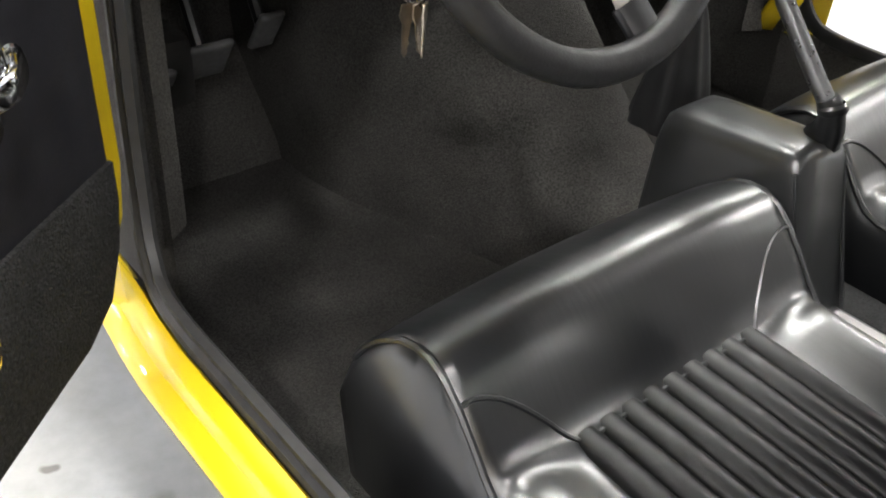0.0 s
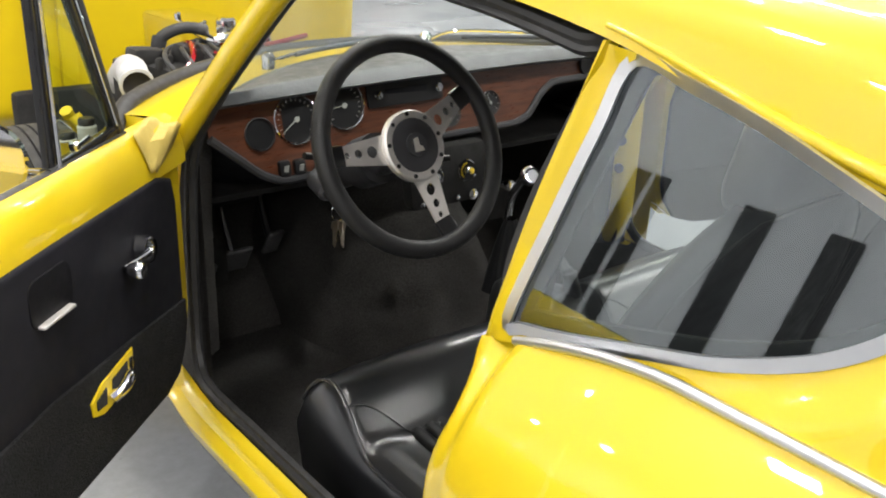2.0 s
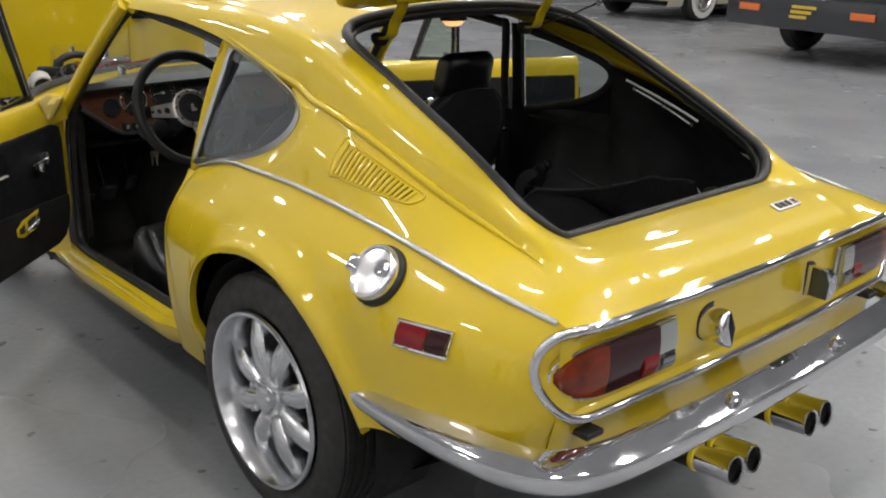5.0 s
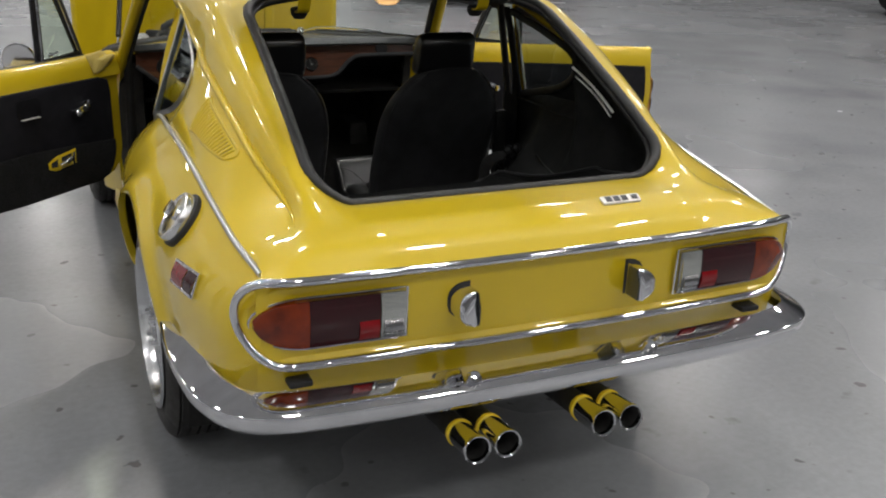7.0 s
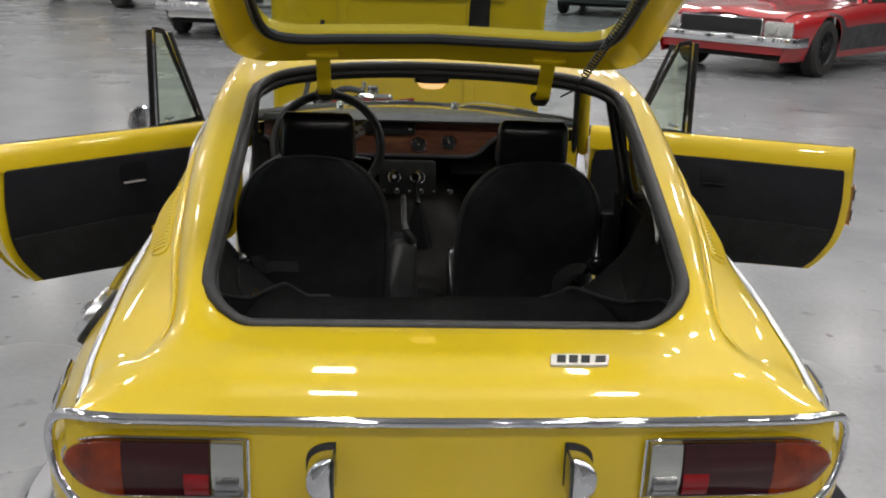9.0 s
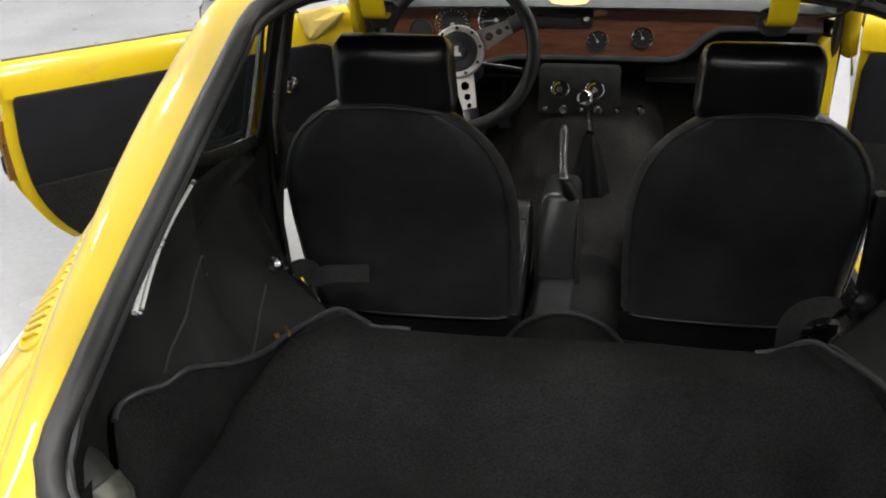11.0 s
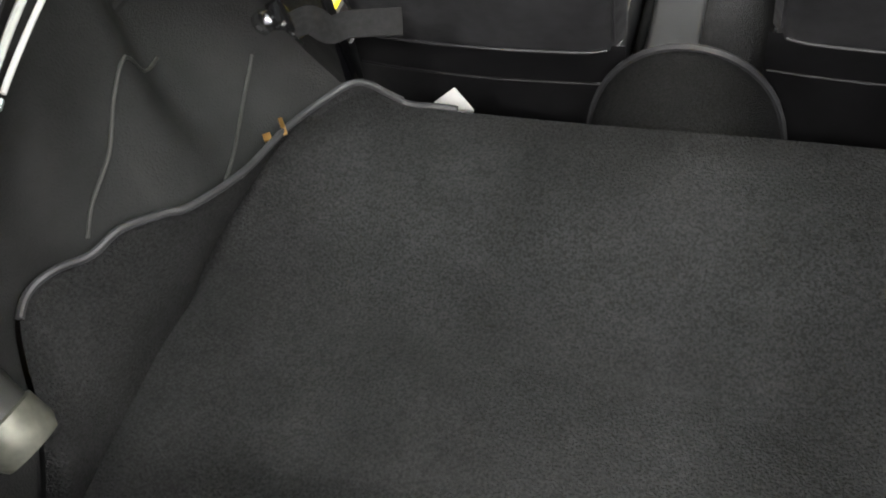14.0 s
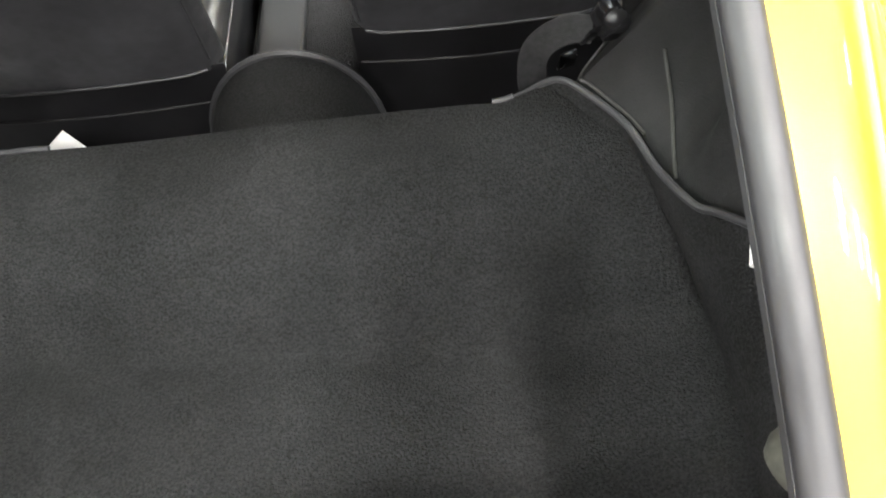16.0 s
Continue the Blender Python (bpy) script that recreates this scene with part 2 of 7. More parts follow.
def curve(*pts):
    """A smooth function through (position, value) pairs."""
    p = sorted(pts)
    xs = np.array([a for a, _ in p], float)
    ys = np.array([b for _, b in p], float)
    h = np.diff(xs)
    d = np.diff(ys) / h
    m = np.zeros(len(xs))
    m[0], m[-1] = d[0], d[-1]
    for i in range(1, len(xs) - 1):
        m[i] = 0 if d[i - 1] * d[i] <= 0 else 2 * d[i - 1] * d[i] / (d[i - 1] + d[i])

    def f(x):
        x = min(max(x, xs[0]), xs[-1])
        i = min(int(np.searchsorted(xs, x, "right")) - 1, len(xs) - 2)
        t = (x - xs[i]) / h[i]
        return float((2 * t**3 - 3 * t**2 + 1) * ys[i] + (t**3 - 2 * t**2 + t) * h[i] * m[i]
                     + (-2 * t**3 + 3 * t**2) * ys[i + 1] + (t**3 - t**2) * h[i] * m[i + 1])

    return f


def surf(bm, fn, us, vs, close_u=False, close_v=False, skip=None):
    """A grid of faces over fn(u, v)."""
    g = [[bm.verts.new(fn(u, v)) for v in vs] for u in us]
    nu, nv = len(us), len(vs)
    for i in range(nu if close_u else nu - 1):
        for j in range(nv if close_v else nv - 1):
            if skip and skip(us[i], vs[j], us[(i + 1) % nu], vs[(j + 1) % nv]):
                continue
            q = (g[i][j], g[(i + 1) % nu][j], g[(i + 1) % nu][(j + 1) % nv], g[i][(j + 1) % nv])
            try:
                bm.faces.new(q)
            except ValueError:
                pass
    return g


def lin(a, b, n):
    return [a + (b - a) * i / (n - 1) for i in range(n)]


def frames(pts, closed=False, up=None):
    n = len(pts)
    out, last = [], None
    for i, p in enumerate(pts):
        a = pts[(i - 1) % n] if (closed or i > 0) else p
        b = pts[(i + 1) % n] if (closed or i < n - 1) else p
        t = (b - a).normalized()
        if up is not None:
            s = t.cross(Vector(up))
            if s.length < 1e-4:
                s = last or t.orthogonal()
        else:
            s = (last - t * last.dot(t)) if last is not None else t.orthogonal()
        s.normalize()
        last = s
        out.append((p, s, s.cross(t).normalized(), t))
    return out


def sweep(bm, pts, profile, closed=False, up=None, caps=True, scales=None):
    """A 2D profile carried along points. profile: (side, up) pairs, closed."""
    pts = [Vector(p) for p in pts]
    fr = frames(pts, closed, up)
    rings = []
    for i, (p, s, u, t) in enumerate(fr):
        k = scales[i] if scales else 1.0
        rings.append([bm.verts.new(p + s * a * k + u * b * k) for a, b in profile])
    n, m = len(rings), len(profile)
    for i in range(n if closed else n - 1):
        for j in range(m):
            bm.faces.new((rings[i][j], rings[(i + 1) % n][j], rings[(i + 1) % n][(j + 1) % m], rings[i][(j + 1) % m]))
    if caps and not closed:
        bm.faces.new(list(reversed(rings[0])))
        bm.faces.new(rings[-1])
    return rings


def circle(r, n=10, ry=None, start=0.0):
    return [(r * math.cos(start + 2 * math.pi * i / n), (ry or r) * math.sin(start + 2 * math.pi * i / n)) for i in range(n)]


def tube(bm, pts, r, n=10, closed=False, scales=None, up=None):
    return sweep(bm, pts, circle(r, n), closed, up, True, scales)


def spline(pts, n=8, closed=False):
    """Catmull-Rom points through the given ones."""
    p = [Vector(q) for q in pts]
    m = len(p)
    out = []
    for i in range(m if closed else m - 1):
        a, b, c, d = (p[(i + k) % m] if closed else p[min(max(i + k, 0), m - 1)] for k in (-1, 0, 1, 2))
        for j in range(n):
            t = j / n
            out.append(0.5 * ((2 * b) + (c - a) * t + (2 * a - 5 * b + 4 * c - d) * t * t + (3 * b - a - 3 * c + d) * t**3))
    if not closed:
        out.append(p[-1])
    return out


def lathe(bm, prof, m=None, n=24):
    """prof: (radius, height) pairs turned about local z."""
    m = m or Matrix()
    rings = []
    for r, h in prof:
        if r < 1e-5:
            rings.append([bm.verts.new(m @ Vector((0, 0, h)))])
        else:
            rings.append([bm.verts.new(m @ Vector((r * math.cos(2 * math.pi * i / n), r * math.sin(2 * math.pi * i / n), h))) for i in range(n)])
    for a, b in zip(rings, rings[1:]):
        for i in range(n):
            q = [a[i % len(a)], a[(i + 1) % len(a)], b[(i + 1) % len(b)], b[i % len(b)]]
            q = list(dict.fromkeys(q))
            if len(q) > 2:
                bm.faces.new(q)


def box(bm, m, size, bevel=0.0, seg=2):
    ret = bmesh.ops.create_cube(bm, size=1.0)
    vs = ret["verts"]
    for v in vs:
        v.co = m @ Vector((v.co.x * size[0], v.co.y * size[1], v.co.z * size[2]))
    if bevel:
        es = list({e for v in vs for e in v.link_edges})
        bmesh.ops.bevel(bm, geom=es, offset=bevel, segments=seg, affect="EDGES", profile=0.6)


def prism(bm, pts, fn, depth, bevel=0.0, seg=2):
    """A flat outline pushed out: fn(a, b, c) gives the place of outline (a, b) at depth c."""
    lo = [bm.verts.new(fn(a, b, 0)) for a, b in pts]
    hi = [bm.verts.new(fn(a, b, depth)) for a, b in pts]
    n = len(pts)
    bm.faces.new(list(reversed(lo)))
    top = bm.faces.new(hi)
    for i in range(n):
        bm.faces.new((lo[i], lo[(i + 1) % n], hi[(i + 1) % n], hi[i]))
    if bevel:
        bmesh.ops.bevel(bm, geom=list(top.edges), offset=bevel, segments=seg, affect="EDGES", profile=0.6)


def rounded(w, h, r, n=5, cx=0.0, cy=0.0):
    out = []
    for sx, sy, a0 in ((1, 1, 0), (-1, 1, 90), (-1, -1, 180), (1, -1, 270)):
        for i in range(n + 1):
            a = radians(a0 + 90 * i / n)
            out.append((cx + sx * (w / 2 - r) + r * math.cos(a), cy + sy * (h / 2 - r) + r * math.sin(a)))
    return out


def fix(bm):
    bmesh.ops.remove_doubles(bm, verts=bm.verts, dist=1e-5)
    bmesh.ops.recalc_face_normals(bm, faces=bm.faces)


def thick(ob, t, offset=-1.0):
    md = ob.modifiers.new("thickness", "SOLIDIFY")
    md.thickness, md.offset = t, offset
    return ob


def axis(o, z, x=None):
    """A pose at o whose local z points along z."""
    z = Vector(z).normalized()
    x = Vector(x) if x is not None else z.orthogonal()
    x = (x - z * x.dot(z)).normalized()
    y = z.cross(x)
    return Matrix.Translation(o) @ Matrix((x, y, z)).transposed().to_4x4()


def smooth01(t):
    t = min(max(t, 0.0), 1.0)
    return t * t * (3 - 2 * t)


# ---- the hall ----
def hall():
    bm = bmesh.new()
    surf(bm, lambda u, v: (u, v, 0), lin(-12, 40, 8), lin(-27, 33, 8))
    fl = part("floor", bm, CONCRETE, smooth=False)
    tagged(fl, "polished grey concrete showroom floor with dark stains", "floor", kind="structure")
    for name, c, s in (("wall_north", (5, 31.1, 3.5), (70, 0.2, 7)), ("wall_south", (5, -25.1, 3.5), (70, 0.2, 7)),
                       ("wall_west", (-10.1, 7.5, 3.5), (0.2, 65, 7)), ("wall_east", (38.1, 7.5, 3.5), (0.2, 65, 7))):
        bm = bmesh.new()
        box(bm, pose(*c), s)
        tagged(part(name, bm, WALLPAINT, smooth=False), "plain white painted showroom wall", "wall", kind="structure")
    bm = bmesh.new()
    box(bm, pose(5, 7.5, 7.1), (70, 65, 0.2))
    tagged(part("ceiling", bm, CEIL, smooth=False), "high white steel showroom ceiling", "ceiling", kind="structure")


hall()


def wall_panel(y, w):
    bm = bmesh.new()
    box(bm, pose(0.02, 0, 1.6), (0.04, w, 3.2), 0.01)
    ob = part("wall_panel", bm, BLACKPANEL)
    ob.matrix_world = pose(-10, y, 0)
    return tagged(ob, "tall narrow black panel on the white wall", "wall panel", "wall panels")


for y, w in ((-8.5, 0.45), (-6.9, 0.28), (-6.5, 0.28), (-4.8, 0.45), (-3.6, 0.45), (-1.9, 0.28), (-1.5, 0.28), (0.2, 0.45), (1.4, 0.45),
             (3.1, 0.28), (3.5, 0.28), (5.5, 0.45), (6.72, 0.45), (8.33, 0.27), (8.72, 0.27), (10.4, 0.45), (11.6, 0.45)):
    wall_panel(y, w)


def lamp_body():
    root = empty("ceiling_lamp", None, "short white high-bay panel lamp under the ceiling", "ceiling lamp", "ceiling lamps")
    bm = bmesh.new()
    box(bm, pose(0, 0, 0.06), (0.40, 0.72, 0.10), 0.015)
    part("housing", bm, ALU, root)
    bm = bmesh.new()
    box(bm, pose(0, 0, 0.005), (0.34, 0.64, 0.012))
    part("diffuser", bm, LAMPGLOW, root, smooth=False)
    for y in (-0.28, 0.28):
        bm = bmesh.new()
        tube(bm, [(0, y, 0.1), (0, y, 1.005)], 0.006, 6)
        part("hanger", bm, ALU, root)
    return root


first_lamp = lamp_body()
spots = [(x, y) for x in (-8.0, -4.3, -0.5, 1.7, 3.9, 6.1, 8.3, 13.5) for y in (-11, -5.5, -1.2, 3.2, 8.5, 13.5, 20, 27)]
for k, (x, y) in enumerate(spots):
    if k == 0:
        first_lamp.location = (x, y, 6.0)
    else:
        copy_thing(first_lamp, pose(x, y, 6.0))
    la = bpy.data.lights.new("lamp_light", "AREA")
    la.shape, la.size, la.size_y, la.energy, la.color = "RECTANGLE", 0.34, 0.64, LAMP_POWER, (1.0, 0.97, 0.93)
    lo = new("lamp_light", la)
    lo.matrix_world = pose(x, y, 5.985)

# ---- the car: outer skin ----
car = empty("sports_car", None, "yellow two-door fastback sports car with doors, tailgate and bonnet open", "car")

RIDGE_X = curve((-0.825, 0.560), (-0.76, 0.540), (-0.70, 0.500), (-0.65, 0.476), (-0.59, 0.466), (-0.34, 0.497), (-0.07, 0.512), (0.17, 0.510), (0.4, 0.503), (0.7, 0.506), (1.0, 0.515))
RIDGE_Z = curve((-0.825, 0.70), (-0.76, 0.719), (-0.70, 0.738), (-0.65, 0.744), (-0.593, 0.754), (-0.47, 0.793), (-0.34, 0.842), (-0.195, 0.895), (-0.07, 0.931),
                (0.068, 0.959), (0.168, 0.98), (0.278, 1.008), (0.4, 1.036), (0.54, 1.056), (0.7, 1.068), (1.0, 1.072))
EDGE_Z = curve((-0.825, 0.702), (-0.76, 0.742), (-0.70, 0.752), (-0.65, 0.764), (-0.567, 0.795), (-0.505, 0.828), (-0.375, 0.893), (-0.234, 0.955),
               (-0.08, 1.018), (0.1, 1.078), (0.25, 1.096), (0.45, 1.108), (0.7, 1.112), (1.0, 1.098))
MID_Z = curve((-0.825, 0.702), (-0.80, 0.728), (-0.76, 0.747), (-0.70, 0.757), (-0.62, 0.757), (-0.565, 0.752), (-0.30, 0.905), (0.0, 1.07), (0.10, 1.122), (0.3, 1.143), (0.55, 1.152), (0.8, 1.138), (1.0, 1.105))
STRIP_X = curve((-0.80, 0.566), (-0.6, 0.584), (-0.3, 0.592), (0.0, 0.592), (0.27, 0.584), (0.46, 0.574))
STRIP_Z = curve((-0.80, 0.698), (-0.68, 0.711), (-0.57, 0.725), (-0.45, 0.743), (-0.32, 0.760), (-0.17, 0.773), (0.0, 0.781), (0.2, 0.777), (0.27, 0.768), (0.35, 0.748), (0.42, 0.724), (0.46, 0.710))
WIDE = curve((-0.80, 0.572), (-0.791, 0.585), (-0.781, 0.60), (-0.766, 0.618), (-0.74, 0.634), (-0.706, 0.646), (-0.6, 0.668), (-0.485, 0.684), (-0.3, 0.694), (0.0, 0.700), (0.3, 0.692), (0.5, 0.668), (0.6, 0.66))
HATCH_W = 0.425


def tail_y(x):
    a = abs(x)
    t = min(max((a - 0.50) / 0.145, 0.0), 0.985)
    return -0.826 + 0.012 * (a / 0.5) ** 2 + 0.10 * (1 - math.sqrt(1 - t * t))


def top_z(x, y):
    a, xr = abs(x), RIDGE_X(y)
    zm, ze, zr = MID_Z(y), EDGE_Z(y), RIDGE_Z(y)
    if a <= HATCH_W:
        k = a / HATCH_W
        return zm + (ze - zm) * (k**2.6 if y > 0.05 else smooth01((a - 0.335) / (HATCH_W - 0.335)))
    s = min((a - HATCH_W) / max(xr - HATCH_W, 1e-3), 1.0)
    soft = smooth01((-0.56 - y) / 0.12)
    return zr + (ze - zr) * ((1 - s**3.6) ** 0.75 * (1 - soft) + (1 - s * s) * soft)


def hatch_outline(n=72):
    """The tailgate opening as (x, y): wide at the rear, rounded corners."""
    raw = []
    for sx, w, y, r, a0 in ((1, 0.411, 0.098, 0.085, 0), (-1, 0.411, 0.098, 0.085, 90), (-1, 0.418, -0.574, 0.062, 180), (1, 0.418, -0.574, 0.062, 270)):
        sy = 1 if y > 0 else -1
        for i in range(13):
            a = radians(a0 + 90 * i / 12)
            raw.append((sx * (w - r) + r * math.cos(a), y - sy * r + r * math.sin(a)))
    seg = [math.dist(raw[i], raw[(i + 1) % len(raw)]) for i in range(len(raw))]
    total, out = sum(seg), []
    for k in range(n):
        d, i = total * k / n, 0
        while d > seg[i]:
            d -= seg[i]
            i += 1
        a, b, t = raw[i], raw[(i + 1) % len(raw)], d / max(seg[i], 1e-9)
        x, y = a[0] + (b[0] - a[0]) * t, a[1] + (b[1] - a[1]) * t
        out.append((x + 0.010 * min(1, max(0, (y + 0.574) / 0.67)), y))
    return out


def inside(poly, x, y):
    r = False
    j = len(poly) - 1
    for i in range(len(poly)):
        if (poly[i][1] > y) != (poly[j][1] > y) and x < (poly[j][0] - poly[i][0]) * (y - poly[i][1]) / (poly[j][1] - poly[i][1]) + poly[i][0]:
            r = not r
        j = i
    return r


def snap_to(poly, x, y):
    best = None
    for i in range(len(poly)):
        ax, ay = poly[i]
        bx, by = poly[(i + 1) % len(poly)]
        dx, dy = bx - ax, by - ay
        t = max(0, min(1, ((x - ax) * dx + (y - ay) * dy) / (dx * dx + dy * dy + 1e-12)))
        q = (ax + dx * t, ay + dy * t)
        d = (q[0] - x) ** 2 + (q[1] - y) ** 2
        if best is None or d < best[0]:
            best = (d, q)
    return best[1]


HATCH = hatch_outline()


def top_skin():
    bm = bmesh.new()
    ys = lin(-0.825, -0.70, 14) + lin(-0.69, 0.16, 72) + lin(0.18, 0.99, 28)
    ks = lin(-1, 1, 97)

    def place(y, k):
        xr = RIDGE_X(y)
        a = abs(k)
        x = (a / 0.8 * HATCH_W) if a < 0.8 else HATCH_W + (xr - HATCH_W) * (a - 0.8) / 0.2
        x = math.copysign(x, k)
        w = smooth01((-y - 0.6) / 0.225)
        return x, y + (tail_y(x) + 0.826) * w

    def fn(y, k):
        x, yy = place(y, k)
        return Vector((x, yy, top_z(x, y)))

    g = surf(bm, fn, ys, ks)
    kill = []
    flat = {}
    for i, y in enumerate(ys):
        for j, k in enumerate(ks):
            flat[g[i][j]] = (g[i][j].co.x, y)
    ridge_verts = {r[0] for r in g} | {r[-1] for r in g}
    for f in bm.faces:
        c = [flat[v] for v in f.verts]
        if inside(HATCH, sum(q[0] for q in c) / 4, sum(q[1] for q in c) / 4):
            kill.append(f)
    bmesh.ops.delete(bm, geom=kill, context="FACES")
    for v in bm.verts:
        if v.is_boundary and v in flat and v not in ridge_verts:
            x, y = flat[v]
            if -0.62 < y < 0.14 and abs(x) < 0.46:
                qx, qy = snap_to(HATCH, x, y)
                v.co = Vector((qx, qy, top_z(qx, qy)))
    foot = [v for v in bm.verts if v.co.y < -0.55 and abs(v.co.x) > 0.36 and not v.is_boundary]
    for turn in range(10):
        bmesh.ops.smooth_vert(bm, verts=foot, factor=0.5, use_axis_z=True)
    bmesh.ops.recalc_face_normals(bm, faces=bm.faces)
    ob = part("roof_and_rear_deck", bm, PAINT, car, "glossy yellow roof, pillars and rear deck", sharp=60)
    return ob


TOP = top_skin()

# the tailgate opening's rubber seal
bm = bmesh.new()
loop = [Vector((x * 0.99, y, top_z(x, y) - 0.001)) for x, y in hatch_outline(120)]
sweep(bm, loop, [(a * 1.15, b) for a, b in circle(0.0115, 12)], True, (0, 0.5, 0.86))
sweep(bm, [q + Vector((-0.008 * math.copysign(min(abs(q.x) / 0.3, 1), q.x), -0.013 if q.y > 0.02 else 0.013 * (q.y < -0.5), -0.012)) for q in loop], circle(0.006, 8), True, (0, 0.5, 0.86))
fix(bm)
part("hatch_seal", bm, SEAL, car, "thick black rubber tailgate seal")
bm = bmesh.new()
loop2 = [Vector((x * 0.984, -0.237 + (y + 0.237) * 0.965, top_z(x, y) - (0.022 if y < 0.03 else 0.018))) for x, y in hatch_outline(96)]
loop1 = [Vector((x * 0.985, y, top_z(x, y) - 0.004)) for x, y in hatch_outline(96)]
loop3 = [q + Vector((0, 0, -0.008 if q.y > -0.5 else -0.03)) for q in loop2]
rings = [[bm.verts.new(q) for q in lp] for lp in (loop1, loop2, loop3)]
for a, b in zip(rings, rings[1:]):
    for i in range(96):
        bm.faces.new((a[i], a[(i + 1) % 96], b[(i + 1) % 96], b[i]))
part("hatch_channel", bm, DARK, car, "black-lined inner channel of the tailgate opening")


def side_outline_window(n=64):
    """The rear side window as (y, z): a D lying on its side with a wavy lower edge."""
    key = [(0.426, 0.748), (0.398, 0.7475), (0.350, 0.757), (0.30, 0.770), (0.24, 0.786), (0.17, 0.806), (0.092, 0.841), (0.040, 0.884), (0.029, 0.921), (0.058, 0.949),
           (0.130, 0.972), (0.21, 0.994), (0.29, 1.010), (0.363, 1.020), (0.383, 0.95), (0.404, 0.86)]
    sp = spline([(0, a, b) for a, b in key], 5, True)
    return [(q.y, q.z) for q in sp]


WINDOW = side_outline_window()


def pane_x(y, z):
    """Half width of the upper side panel at a place between gutter strip and ridge."""
    xr, zr, xs, zs = RIDGE_X(y), RIDGE_Z(y), STRIP_X(y), STRIP_Z(y)
    s = (z - zs) / max(zr - zs, 1e-3)
    x = xs + (xr - xs) * s + 0.012 * math.sin(math.pi * min(max(s, 0), 1))
    if not -0.06 < y < 0.50:
        return x
    if inside(WINDOW, y, z):
        d = 0.0
    else:
        q = snap_to(WINDOW, y, z)
        d = math.hypot(q[0] - y, q[1] - z)
    w = 1 - smooth01((d - 0.010) / 0.045)
    return x + (glass_x(y, z) - x) * w * smooth01((1.01 - s) / 0.10)


def glass_x(y, z):
    """The flat side glass."""
    return 0.8236 - 0.0314 * y - 0.310 * z


def blend_seam(a, b, sx):
    """Gives two skins the same normals along the foot of the pillar, so that the deck flows into the side."""
    def rim(ob):
        out = []
        for v in ob.data.vertices:
            near = v.co.x * sx > 0.3 and abs(abs(v.co.x) - RIDGE_X(v.co.y)) < 0.02 and v.co.y < -0.5
            if near and abs(v.co.z - RIDGE_Z(v.co.y)) < 0.012:
                out.append((v.co.copy(), v.normal.copy(), v.index))
        return out

    ra, rb = rim(a), rim(b)
    for ob, mine, other in ((a, ra, rb), (b, rb, ra)):
        if ob == a and sx > 0:
            held = [Vector(q) for q in NORMALS]
        else:
            held = [Vector((0, 0, 0)) for v in ob.data.vertices]
        for co, n, i in mine:
            q = min(other, key=lambda e: (e[0] - co).length)
            if (q[0] - co).length > 0.012:
                continue
            w = smooth01((-0.56 - co.y) / 0.10)
            other_n = q[1] if n.dot(q[1]) > 0 else -q[1]
            if w > 0:
                held[i] = n.lerp((n + other_n).normalized(), w).normalized()
        if ob == a:
            NORMALS[:] = held
        ob.data.normals_split_custom_set_from_vertices(held)


NORMALS = []


